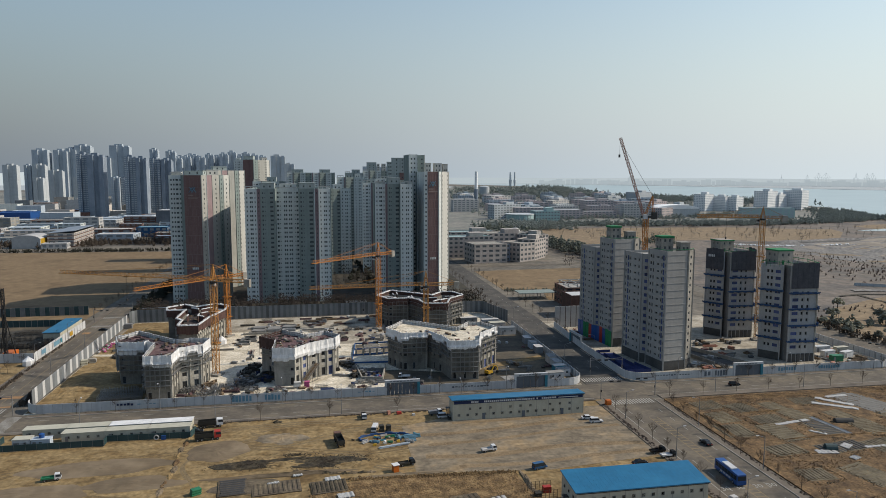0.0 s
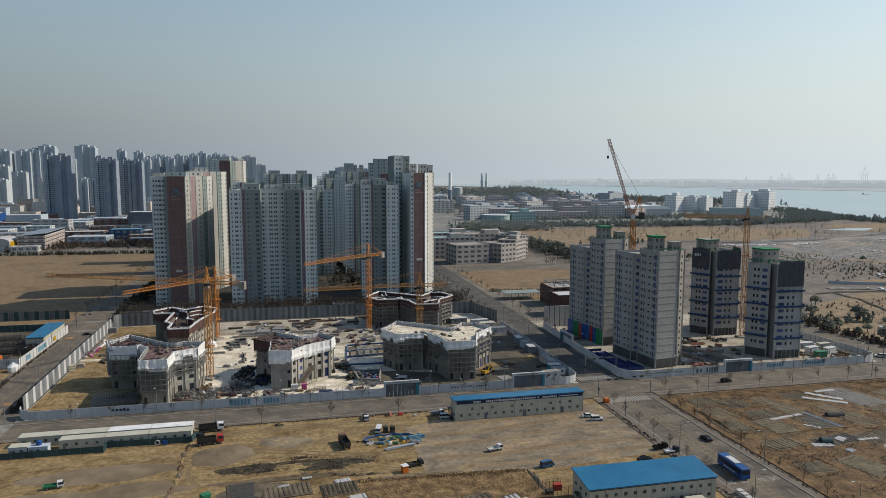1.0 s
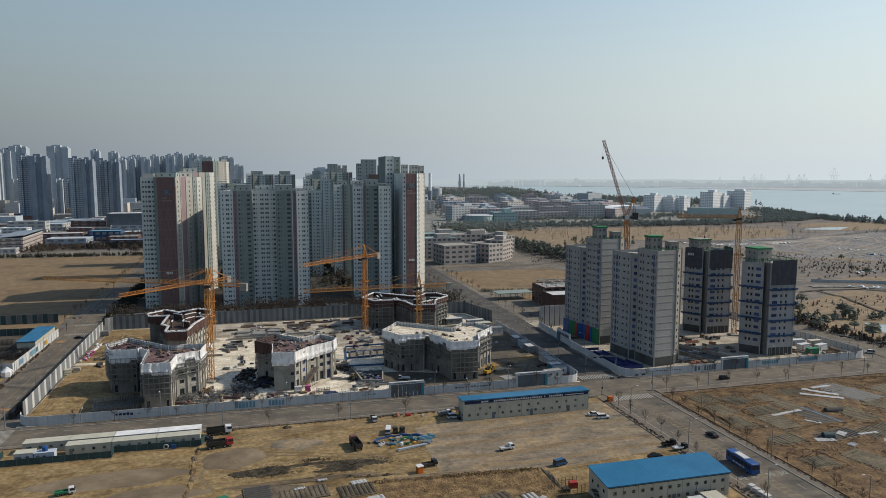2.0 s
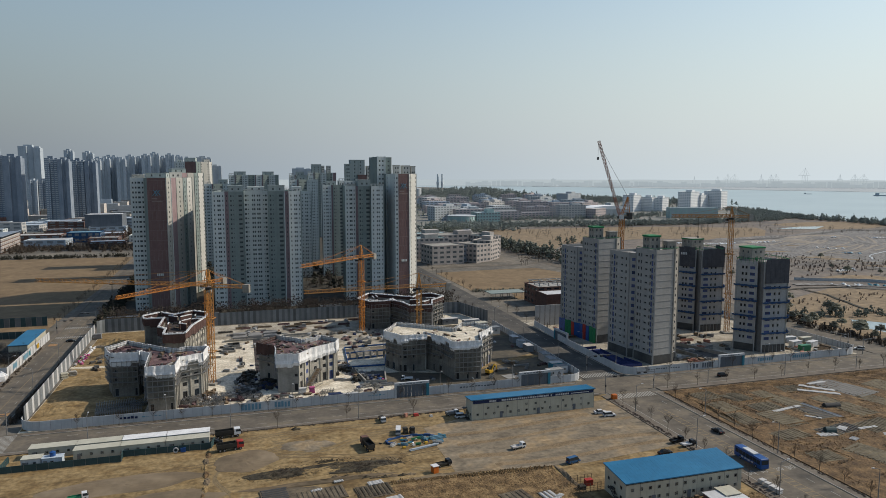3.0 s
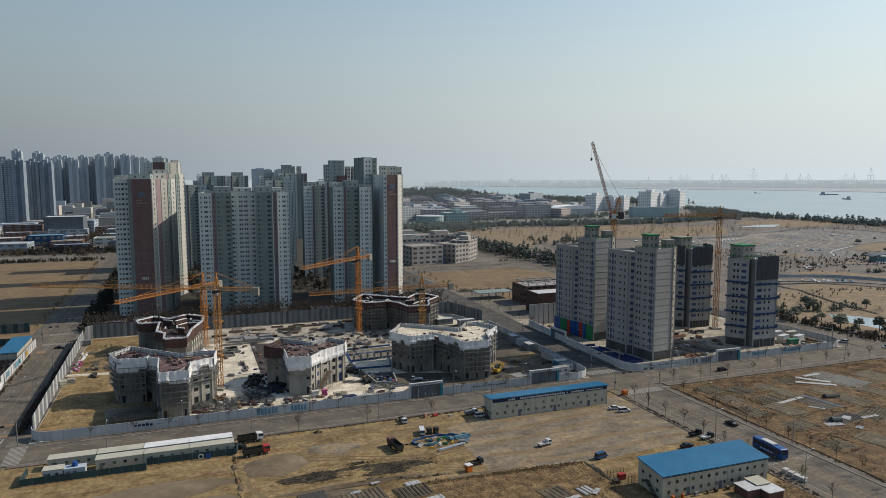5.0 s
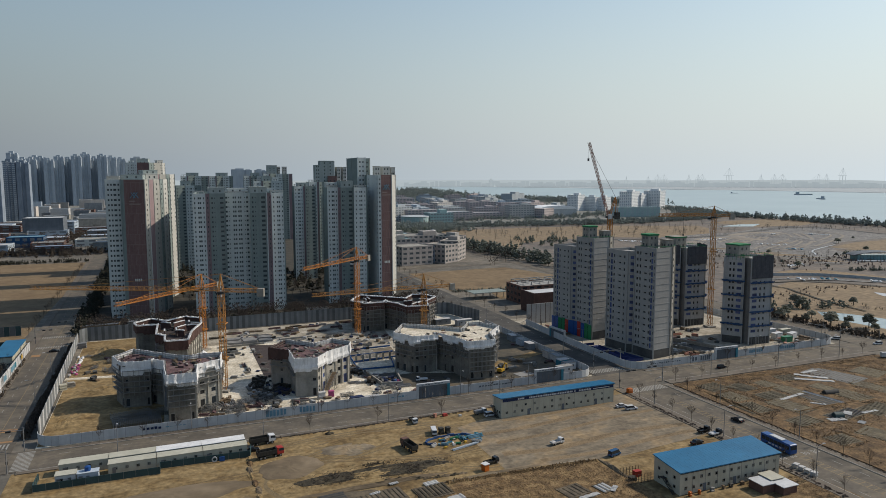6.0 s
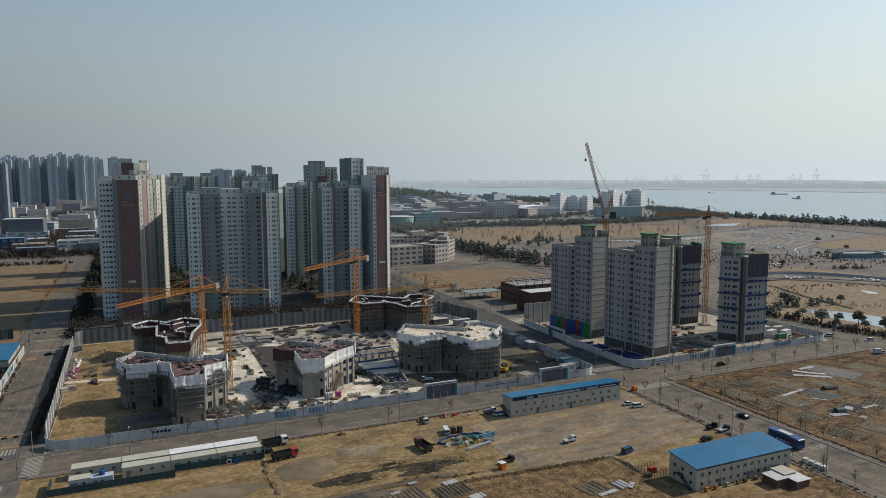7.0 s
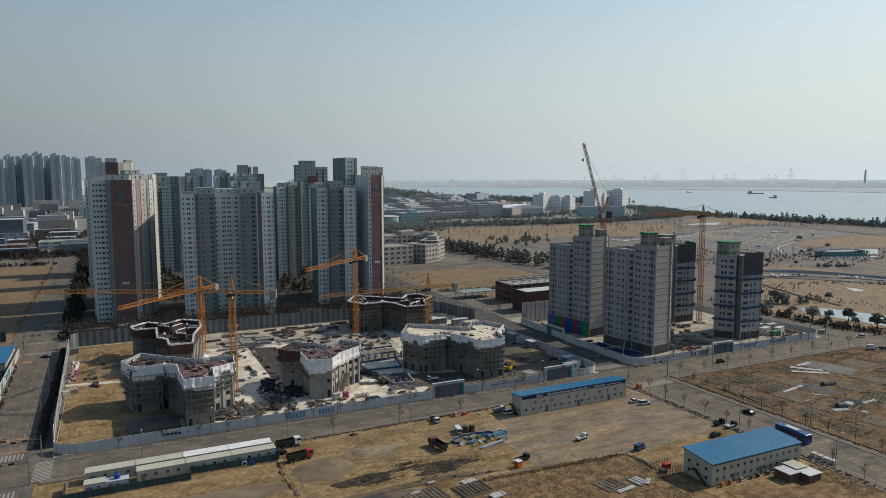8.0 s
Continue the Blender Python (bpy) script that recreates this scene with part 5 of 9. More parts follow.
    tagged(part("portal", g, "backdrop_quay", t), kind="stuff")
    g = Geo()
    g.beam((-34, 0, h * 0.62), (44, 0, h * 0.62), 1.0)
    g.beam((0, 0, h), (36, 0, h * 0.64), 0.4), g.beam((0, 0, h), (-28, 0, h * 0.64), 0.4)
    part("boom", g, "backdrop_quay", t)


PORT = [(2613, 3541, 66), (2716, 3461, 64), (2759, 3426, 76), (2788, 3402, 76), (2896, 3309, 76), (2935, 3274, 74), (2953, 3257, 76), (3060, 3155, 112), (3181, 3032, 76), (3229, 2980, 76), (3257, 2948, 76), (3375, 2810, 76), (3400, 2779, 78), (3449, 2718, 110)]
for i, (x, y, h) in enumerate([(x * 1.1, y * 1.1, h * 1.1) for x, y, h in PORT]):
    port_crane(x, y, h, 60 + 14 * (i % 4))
t = thing("chimney", 4006, 2649, 1.2, "far grey chimney on the harbour", "chimney")
g = Geo()
g.cyl(0, 0, 0, 106, 7, 14, 0, 5)
part("shaft", g, "far_steel", t)
t = thing("lighthouse_islet", 2060, 4330, 0.2, "far rocky islet with a stepped beacon", "islet")
g = Geo()
g.cyl(0, 0, 0, 7, 40, 18, 0, 34)
g.turned(0, 0, 50, 30, 7, 16, 0, 0, 0.95), g.turned(2, 0, 34, 24, 16, 34, 0, 0, 0.95), g.turned(-2, 0, 22, 20, 34, 50, 0, 0, 1.15), g.turned(-2, 0, 10, 10, 50, 57, 0, 0, 0.9)
# the rock takes the same glowing haze tone as the quays
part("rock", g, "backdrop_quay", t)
for x, y, L, yaw, lab in [(2318, 2018, 66, -48, "far grey cargo ship on the channel"), (1940, 1634, 60, 60, "far grey barge on the channel"), (2249, 2311, 30, -50, "far grey workboat on the channel")]:
    t = thing("ship", x, y, 0.2, lab, "ship", yaw=yaw)
    g = Geo()
    g.prism([(-L / 2, -L * 0.07), (L * 0.36, -L * 0.07), (L / 2, 0), (L * 0.36, L * 0.07), (-L / 2, L * 0.07)], 0, L * 0.06)
    part("hull", g, "far_slate", t)
    g = Geo()
    g.box(-L * 0.42, -L * 0.22, -L * 0.05, L * 0.05, L * 0.06, L * 0.17)
    part("deckhouse", g, "blue_grey", t)


# ---- woods, pines, ponds on the golf course ----
def clump(g, x, y, z, r, squash=0.7, slot=0):
    """A rough leafy lump: an octahedron with shifted corners."""
    j = [random.uniform(0.7, 1.25) * r for _ in range(6)]
    a = random.uniform(0, 1.57)
    c, s = math.cos(a), math.sin(a)
    g.add([(x + j[0] * c, y + j[0] * s, z), (x - j[1] * s, y + j[1] * c, z + 0.2 * r), (x - j[2] * c, y - j[2] * s, z), (x + j[3] * s, y - j[3] * c, z - 0.2 * r), (x, y, z + j[4] * squash), (x, y, z - j[5] * squash)],
          [(0, 1, 4), (1, 2, 4), (2, 3, 4), (3, 0, 4), (1, 0, 5), (2, 1, 5), (3, 2, 5), (0, 3, 5)], slot)


def woods(name, label, line, width, count, height, key):
    g = Geo()
    total = [math.dist(p, q) for p, q in zip(line, line[1:])]
    for i in range(count):
        u = random.uniform(0, sum(total))
        k = 0
        while u > total[k]:
            u -= total[k]
            k += 1
        p, q = line[k], line[k + 1]
        x, y = p[0] + (q[0] - p[0]) * u / total[k] + width * max(-1.9, min(1.9, random.gauss(0, 1))), p[1] + (q[1] - p[1]) * u / total[k] + width * max(-1.9, min(1.9, random.gauss(0, 1)))
        h = height * random.uniform(0.6, 1.2)
        if "twig" in key:
            for _ in range(18):
                a, r = random.uniform(0, 6.28), h * random.uniform(0.05, 0.32)
                clump(g, x + r * math.cos(a), y + r * math.sin(a), h * random.uniform(0.35, 1.0), h * random.uniform(0.025, 0.07), 0.9)
            g.beam((x, y, 0), (x, y, h * 0.6), 0.07, 1)
            continue
        for _ in range(20):
            u = random.uniform(0.2, 0.97)
            clump(g, x + random.gauss(0, height * 0.2 * (1.15 - u)), y + random.gauss(0, height * 0.2 * (1.15 - u)), h * u, height * random.uniform(0.09, 0.18) * (1.15 - 0.5 * u), 0.8)
        g.beam((x, y, 0), (x, y, h * 0.4), 0.12, 1)
    solid(name, g, key + " bark", label, "woods", kind="stuff")


random.seed(8)
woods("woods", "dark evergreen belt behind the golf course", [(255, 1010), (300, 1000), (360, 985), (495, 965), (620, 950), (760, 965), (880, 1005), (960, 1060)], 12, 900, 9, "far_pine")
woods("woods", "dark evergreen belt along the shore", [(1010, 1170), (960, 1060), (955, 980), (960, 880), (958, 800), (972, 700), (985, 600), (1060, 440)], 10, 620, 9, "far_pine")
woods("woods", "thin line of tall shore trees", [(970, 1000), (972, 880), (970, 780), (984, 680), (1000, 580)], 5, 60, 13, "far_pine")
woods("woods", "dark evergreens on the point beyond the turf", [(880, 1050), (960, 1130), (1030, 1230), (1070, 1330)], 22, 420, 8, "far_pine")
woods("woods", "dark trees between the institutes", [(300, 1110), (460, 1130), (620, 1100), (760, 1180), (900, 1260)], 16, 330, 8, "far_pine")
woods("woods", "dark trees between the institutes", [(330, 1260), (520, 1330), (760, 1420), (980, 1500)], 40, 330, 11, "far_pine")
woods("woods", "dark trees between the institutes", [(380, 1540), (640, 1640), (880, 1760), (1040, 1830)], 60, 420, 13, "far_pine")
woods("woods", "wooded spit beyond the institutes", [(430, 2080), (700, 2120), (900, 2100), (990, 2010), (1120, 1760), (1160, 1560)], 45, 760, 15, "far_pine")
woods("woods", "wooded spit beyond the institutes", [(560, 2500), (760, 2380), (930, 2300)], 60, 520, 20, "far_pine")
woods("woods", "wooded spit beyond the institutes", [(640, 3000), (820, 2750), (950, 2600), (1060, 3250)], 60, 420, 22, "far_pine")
woods("woods", "dark pines beside the sand lot", [(238, 740), (248, 690), (252, 640), (256, 590), (258, 545), (264, 505)], 6, 120, 11, "mid_pine")
woods("woods", "dark evergreens between the campus and the turf", [(228, 900), (240, 850), (232, 800), (222, 750)], 16, 230, 10, "mid_pine")
woods("woods", "dark evergreens before the drum building", [(240, 960), (280, 930), (330, 940)], 18, 200, 9, "far_pine")
woods("woods", "bare brown thicket by the industrial quarter", [(-420, 770), (-300, 835), (-200, 830), (-115, 815)], 14, 220, 7, "twig")
woods("woods", "bare brown trees among the factories", [(-560, 900), (-330, 880), (-130, 900), (-130, 1000), (-250, 1100), (-500, 1080)], 40, 700, 9, "twig")
woods("woods", "dark brown thicket by the factories", [(-430, 775), (-300, 800), (-200, 812), (-120, 800)], 16, 520, 6, "thicket")
woods("woods", "dark brown thicket among the factories", [(-500, 960), (-320, 930), (-140, 950), (-130, 1060)], 30, 420, 8, "thicket")
woods("woods", "bare trees round the campus", [(120, 640), (200, 705), (260, 660), (230, 560)], 12, 120, 8, "twig")
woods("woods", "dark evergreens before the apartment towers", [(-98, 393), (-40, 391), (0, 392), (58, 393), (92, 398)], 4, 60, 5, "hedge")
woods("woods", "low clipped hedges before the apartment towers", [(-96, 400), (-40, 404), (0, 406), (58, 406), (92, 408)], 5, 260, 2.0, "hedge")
woods("woods", "bare trees darkened with the shade between the apartment towers", [(-96, 402), (-40, 404), (20, 406), (60, 406), (92, 412)], 7, 560, 7, "shade_twig")
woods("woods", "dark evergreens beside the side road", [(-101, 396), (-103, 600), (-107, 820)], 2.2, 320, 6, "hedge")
woods("woods", "dark hedge at the end of the field", [(-420, 742), (-127, 726)], 2.5, 420, 3.5, "hedge")
woods("woods", "loose olive trees across the fairway", [(300, 900), (460, 880), (640, 850), (800, 880)], 22, 44, 7, "far_twig")
woods("woods", "bare trees across the fairway", [(300, 840), (430, 800), (560, 790), (700, 820)], 45, 150, 7, "far_twig")
woods("woods", "olive trees at the fairway edge", [(270, 620), (320, 690), (400, 760)], 22, 34, 8, "mid_pine")
woods("woods", "loose olive clumps along the earthwork", [(760, 760), (860, 740), (940, 700)], 22, 60, 6, "far_twig")
woods("woods", "reddish scrub beyond the fence", [(400, 470), (480, 460), (560, 455), (640, 430)], 24, 300, 2.4, "far_thicket")
woods("woods", "clipped evergreen row before the club house", [(466, 410), (481, 403), (500, 398)], 1.5, 30, 3.5, "mid_pine")
woods("woods", "low green planting along the sand lot", [(121, 441), (145, 436), (165, 436)], 1.2, 60, 2.2, "mid_pine")
woods("woods", "brown scrub on the reclaimed turf", [(430, 480), (480, 540), (470, 600), (430, 560), (520, 450), (600, 470)], 22, 260, 1.8, "far_thicket")
woods("woods", "bare brown bushes beyond the fence", [(420, 500), (520, 480), (620, 470)], 26, 34, 5, "far_twig")
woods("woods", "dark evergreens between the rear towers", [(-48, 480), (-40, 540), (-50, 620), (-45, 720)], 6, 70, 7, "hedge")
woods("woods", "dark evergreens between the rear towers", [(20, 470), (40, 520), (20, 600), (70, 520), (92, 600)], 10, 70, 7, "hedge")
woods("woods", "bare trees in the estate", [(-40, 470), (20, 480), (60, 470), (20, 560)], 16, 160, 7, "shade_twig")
woods("woods", "bare shrubs between hoarding and road", [(-101.3, 246), (-101.6, 372)], 0.6, 420, 2.0, "thicket")
woods("woods", "low brown planting along the side road pavement", [(-115.5, 252), (-115.9, 270), (-116.4, 286)], 0.35, 90, 1.3, "thicket")
woods("woods", "low brown planting along the side road pavement", [(-116.5, 290), (-117.2, 318), (-118.0, 352)], 0.3, 90, 1.1, "thicket")
woods("woods", "reddish scrub along the canal", [(285, 345), (330, 345), (380, 352), (420, 330), (460, 300)], 5, 110, 1.8, "far_thicket")
woods("woods", "dark evergreens by the canal", [(262, 315), (290, 306), (320, 300)], 4, 26, 5, "mid_pine")
woods("woods", "roadside shrubs by the golf course", [(262, 330), (258, 280), (262, 240), (268, 215)], 3.5, 200, 3.0, "thicket")


def pine_tree(x, y, h, seed):
    random.seed(seed)
    t = thing("pine_tree", x, y, 0.1, "dark green spreading pine tree on dry turf", "tree", "pines by the golf course")
    g = Geo()
    lean = random.uniform(-0.5, 0.5)
    g.beam((0, 0, 0), (lean * 0.5, 0, h * 0.45), 0.22), g.beam((lean * 0.5, 0, h * 0.45), (lean, lean * 0.4, h * 0.85), 0.14)
    for k in range(6):
        a = random.uniform(0, 6.28)
        g.beam((lean * 0.5, 0, h * (0.4 + 0.07 * k)), (lean + 2.0 * math.cos(a), 2.0 * math.sin(a), h * (0.55 + 0.07 * k)), 0.07)
    part("trunk", g, "bark", t)
    g = Geo()
    for k in range(70):
        a, r = random.uniform(0, 6.28), h * 0.40 * math.sqrt(random.random())
        z = h * (0.40 + 0.55 * math.sqrt(max(0, 1 - (r / (h * 0.42)) ** 2)) * random.uniform(0.1, 1))
        clump(g, lean + r * math.cos(a), r * math.sin(a), z, h * random.uniform(0.08, 0.16), 0.55)
    part("crown", g, "pine", t)
    return t


kinds = [pine_tree(268, 268, 8, 1), pine_tree(274, 236, 9, 2), pine_tree(262, 292, 7, 3)]
random.seed(21)
SPOTS = [(262, 302), (257, 288), (262, 280), (272, 286), (266, 268), (262, 256), (276, 266), (280, 252), (272, 246), (284, 238), (276, 230), (290, 224), (262, 312), (272, 322), (282, 330), (300, 318), (292, 306), (330, 300), (300, 350), (300, 440), (345, 450), (285, 560), (350, 560), (420, 560), (440, 440), (380, 690), (464, 427), (551, 475), (556, 468), (545, 481), (665, 573), (671, 580), (732, 607), (615, 501), (500, 520), (455, 462)]
for i, (x, y) in enumerate(SPOTS):
    copy_thing(kinds[i % 3], pose(x + random.uniform(-3, 3), y + random.uniform(-3, 3), 0.1, 0, 0, random.uniform(0, 360)) @ Matrix.Scale(random.uniform(0.55, 0.95), 4))

sheet("pond", [(281, 282), (286, 240), (292, 205), (318, 205), (314, 252), (303, 283), (292, 296)], 0.16, "pond", "pale calm pond at the edge of the turf", "pond")
sheet("pond", [(735, 834), (760, 822), (787, 813), (840, 850), (800, 856)], 0.2, "pond", "pale pond before the shore", "pond")
sheet("pond", [(591, 449), (612, 447), (655, 474), (632, 482)], 0.2, "pond", "small pale pond beside the club house", "pond")
sheet("earthwork", [(470, 556), (484, 685), (538, 699), (616, 705), (672, 741), (768, 785), (845, 790), (860, 740), (845, 640), (800, 600), (700, 588), (623, 560), (583, 500), (520, 470), (500, 500)], 0.17, "earthwork", "bare graded grey earthwork on the golf course", "earthwork")
sheet("bunker", [(386, 329), (388, 322), (386, 316), (380, 312), (377, 316), (381, 323)], 0.19, "far_pale", "pale sand bunker on the fairway", "bunker")
random.seed(31)
for i in range(34):
    x, y = 410 + random.uniform(0, 200), 445 + random.uniform(0, 180)
    w, a = random.uniform(8, 30), -0.5 + random.gauss(0, 0.3)
    pts = [(x + w * math.cos(b) * math.cos(a) - 0.22 * w * math.sin(b) * math.sin(a) + random.uniform(-2, 2), y + w * math.cos(b) * math.sin(a) + 0.22 * w * math.sin(b) * math.cos(a) + random.uniform(-2, 2)) for b in [k * math.pi / 8 for k in range(16)]]
    g = Geo()
    g.add([(px, py, 0.0) for px, py in pts], [tuple(range(16))])
    solid("bare_ground", g, ("scrub", "earthwork", "fairway")[i % 3], "bare patch on the winter turf", "bare patch", "bare patches", at=(0, 0, 0.18 + 0.004 * i))


def ribbon(name, label, category, pts, width, key, z, group=""):
    """A level band of even width along a smoothed line."""
    fine = []
    for k in range(len(pts) - 1):
        p0, p1, p2, p3 = (Vector(pts[min(max(k + j, 0), len(pts) - 1)]) for j in (-1, 0, 1, 2))
        for i in range(6):
            u = i / 6
            fine.append(0.5 * (2 * p1 + (p2 - p0) * u + (2 * p0 - 5 * p1 + 4 * p2 - p3) * u * u + (3 * p1 - p0 - 3 * p2 + p3) * u ** 3))
    fine.append(Vector(pts[-1]))
    g, row = Geo(), []
    for k, p in enumerate(fine):
        d = (fine[min(k + 1, len(fine) - 1)] - fine[max(k - 1, 0)]).normalized() * width / 2
        row += [(p.x - d.y, p.y + d.x, 0.0), (p.x + d.y, p.y - d.x, 0.0)]
    g.add(row, [(2 * k + 1, 2 * k + 3, 2 * k + 2, 2 * k) for k in range(len(fine) - 1)])
    return solid(name, g, key, label, category, group, kind="structure", at=(0, 0, z))


BANDS = [([(544, 620), (606, 658), (676, 692), (722, 715)], (-14, 0, 13)), ([(576, 618), (621, 640), (660, 668)], (0, 9)), ([(530, 560), (555, 576), (625, 609), (688, 650), (728, 695)], (-6, 6)), ([(543, 545), (601, 566), (683, 623), (742, 689)], (0, 10)), ([(610, 560), (690, 600), (770, 650), (800, 720)], (0, 14))]
for i, (line, offsets) in enumerate(BANDS):
    for j, off in enumerate(offsets):
        ribbon("haul_track", "pale scraped haul track across the earthwork", "track", [(x - 0.55 * off, y + 0.83 * off) for x, y in line], 3.4 - 0.7 * (j % 2), "far_rut", 0.46 + 0.01 * i + 0.003 * j, "haul tracks")
ribbon("haul_track", "grey service road beside the net fence", "track", [(440, 725), (483, 707), (538, 702), (616, 707), (699, 737), (758, 758), (845, 792)], 9, "asphalt_far", 0.52)
ribbon("reed_bank", "long dark reed bank along the earthwork", "bank", [(780, 776), (825, 774), (852, 752), (852, 705), (842, 655), (832, 600), (815, 540)], 8, "asphalt_far", 0.53)
ribbon("cart_path", "pale winding path across the turf", "path", [(540, 500), (552, 512), (559, 520), (575, 532), (594, 541), (620, 553), (646, 563)], 2.0, "far_pale", 0.54)
ribbon("canal_wall", "pale concrete canal bank beside the long fence", "canal", [(355, 402), (375, 397), (391, 387), (411, 376), (424, 362), (437, 348), (450, 318), (462, 280)], 8, "earthwork", 0.55)
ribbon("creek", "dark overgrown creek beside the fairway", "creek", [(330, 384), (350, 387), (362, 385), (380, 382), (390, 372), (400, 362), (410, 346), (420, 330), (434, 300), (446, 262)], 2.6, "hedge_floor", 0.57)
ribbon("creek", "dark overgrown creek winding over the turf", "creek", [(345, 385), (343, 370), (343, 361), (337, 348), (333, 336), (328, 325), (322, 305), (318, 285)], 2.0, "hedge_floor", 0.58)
ribbon("lot_road", "asphalt road behind the sand lot", "road", [(119, 563), (136, 563), (171, 564), (212, 566), (232, 572)], 8, "asphalt", 0.13)
ribbon("lot_road", "curved asphalt road between sand lot and pines", "road", [(226, 760), (230, 700), (233, 660), (234, 615), (237, 573), (237, 531), (236, 487), (240, 440), (246, 395), (250, 345)], 11, "asphalt", 0.135)
sheet("tan_court", [(146, 433), (161, 430), (155, 405), (140, 405)], 0.12, "field", "small bare sandy court beside the brick school", "sand lot")
random.seed(77)
for i in range(9):
    # low curved earth ridges thrown up on the golf course
    cx, cy, r = 690 + random.uniform(-90, 90), 640 + random.uniform(-60, 60), random.uniform(40, 80)
    a0 = random.uniform(0.2, 2.6)
    g = Geo()
    row = []
    for k in range(25):
        a = a0 + k * 0.066
        lift = math.sin(math.pi * k / 24)
        for rr, z in ((-11, -0.5), (-4, 1.3 * lift - 0.1), (0, 2.0 * lift - 0.1), (4, 1.3 * lift - 0.1), (11, -0.5)):
            row.append((cx + (r + rr) * math.cos(a) * 1.6, cy + (r + rr) * math.sin(a) * 0.8, z + 0.2))
    g.add(row, [(5 * k + j, 5 * k + j + 1, 5 * k + j + 6, 5 * k + j + 5) for k in range(24) for j in range(4)])
    solid("earth_ridge", g, ("earthwork", "far_rut", "earthwork")[i % 3], "long curved earth ridge on the golf course", "earth ridge", "earth ridges")
random.seed(52)
for line, count, key, label in [([(449, 701), (475, 668), (528, 662), (583, 670)], 90, "far_film", "row of crumpled white film along the service road"), ([(684, 700), (700, 690)], 10, "far_film", "heap of white film on the earthwork"), ([(572, 602), (594, 582)], 12, "far_film", "heap of blue and white film on the earthwork"), ([(735, 680), (755, 652)], 20, "far_film", "row of white film on the earthwork"), ([(560, 548), (572, 540)], 8, "sky_blue", "pale blue sheeting on the earthwork"), ([(440, 448), (475, 452)], 12, "far_film", "white film among the scrub"), ([(380, 394), (400, 384)], 9, "far_film", "white pipes and film on the canal bank"), ([(424, 366), (440, 348)], 16, "far_film", "white pipes and film on the canal bank"), ([(402, 384), (412, 378)], 7, "teal_paint", "teal sheets on the canal bank")]:
    g = Geo()
    for _ in range(count):
        u = random.random() * (len(line) - 1)
        k = min(int(u), len(line) - 2)
        p = Vector(line[k]).lerp(Vector(line[k + 1]), u - k)
        clump(g, p.x + random.gauss(0, 2.0), p.y + random.gauss(0, 2.0), 0.8, random.uniform(0.8, 2.2), 0.5)
    solid("film_heap", g, key, label, "plastic film", "film heaps", kind="stuff")
t = thing("club_house", 560, 452, 0.15, "low dark glazed club house under a long curved roof", "club house", yaw=-25)
g = Geo()
g.box(-21, 21, -6, 6, 0, 5)
part("wall", g, "teal_glass", t)
for k in range(15):
    g = Geo()
    g.box(-21 + 3 * k - 0.12, -21 + 3 * k + 0.12, -6.2, -6, 0, 5)
    part("mullion", g, "dark_grey", t)
g = Geo()
ring = [(-25 + 50 * k / 16, 5 + 3.2 * math.sin(math.pi * k / 16) ** 0.7) for k in range(17)]
g.add([(x, y, z + h) for y, h in ((-8, 0), (8, 0), (8, -0.5), (-8, -0.5)) for x, z in ring], [(17 * j + k, 17 * j + k + 1, 17 * ((j + 1) % 4) + k + 1, 17 * ((j + 1) % 4) + k) for j in range(4) for k in range(16)])
part("roof", g, "dark_grey", t)
g = Geo()
g.box(-24, 30, -16, -6.3, 0, 0.6)
part("terrace", g, "far_pale", t)
ribbon("site_path", "pale trodden path over bare earth", "path", [(-98, 311.6), (-91, 310.6), (-81, 309), (-74, 306)], 3.2, "site", 0.21)
woods("turf_mounds", "low tufts of dry reed along the turf", [(300, 330), (327, 306), (337, 270), (330, 215)], 4, 160, 1.6, "twig")


# ---- hoardings ----
PANEL = {}


def panel_mesh(key, h):
    if (key, h) not in PANEL:
        g = Geo()
        g.box(0.012, 0.988, -0.06, 0.06, 0.15, h)
        g.box(0.0, 1.0, -0.03, 0.03, 0.1, h - 0.06, 1)
        g.box(0.0, 0.03, 0.06, 0.16, 0.0, h - 0.2, 1)
        PANEL[key, h] = g.mesh("panel", mats_of(key + " grey_steel"))
    return PANEL[key, h]


def hoarding(name, label, pts, h, keys, width=3.0):
    t = thing(name, pts[0][0], pts[0][1], 0.14, label, "hoarding")
    for p, q in zip(pts, pts[1:]):
        length = math.dist(p, q)
        n = max(1, round(length / width))
        for i in range(n):
            ob = new("panel", panel_mesh(keys[i % len(keys)], h))
            ob.parent = t
            k = i / n
            ob.matrix_basis = pose(p[0] + (q[0] - p[0]) * k - pts[0][0], p[1] + (q[1] - p[1]) * k - pts[0][1], 0, 0, 0, math.degrees(math.atan2(q[1] - p[1], q[0] - p[0]))) @ Matrix.Diagonal((length / n, 1, 1, 1))
    return t


def arc(cx, cy, r, a0, a1, n=5):
    return [(cx + r * math.cos(radians(a0 + (a1 - a0) * i / n)), cy + r * math.sin(radians(a0 + (a1 - a0) * i / n))) for i in range(n + 1)]


hoarding("hoarding", "white painted steel hoarding along the front road", arc(-90.8, 243.6, 6.4, 180, 270) + [(-55, 236.9), (22, 236.8)], 3.2, ["white_panel"])
hoarding("hoarding", "white painted hoarding between two site gates", [(33.6, 236.7), (69.6, 236.5)], 3.2, ["white_panel"])
hoarding("hoarding", "white hoarding curving round the site corner", [(82.0, 236.4)] + arc(90.6, 242.6, 6.2, 270, 360) + [(97.2, 300), (97, 338)], 3.0, ["white_panel"])
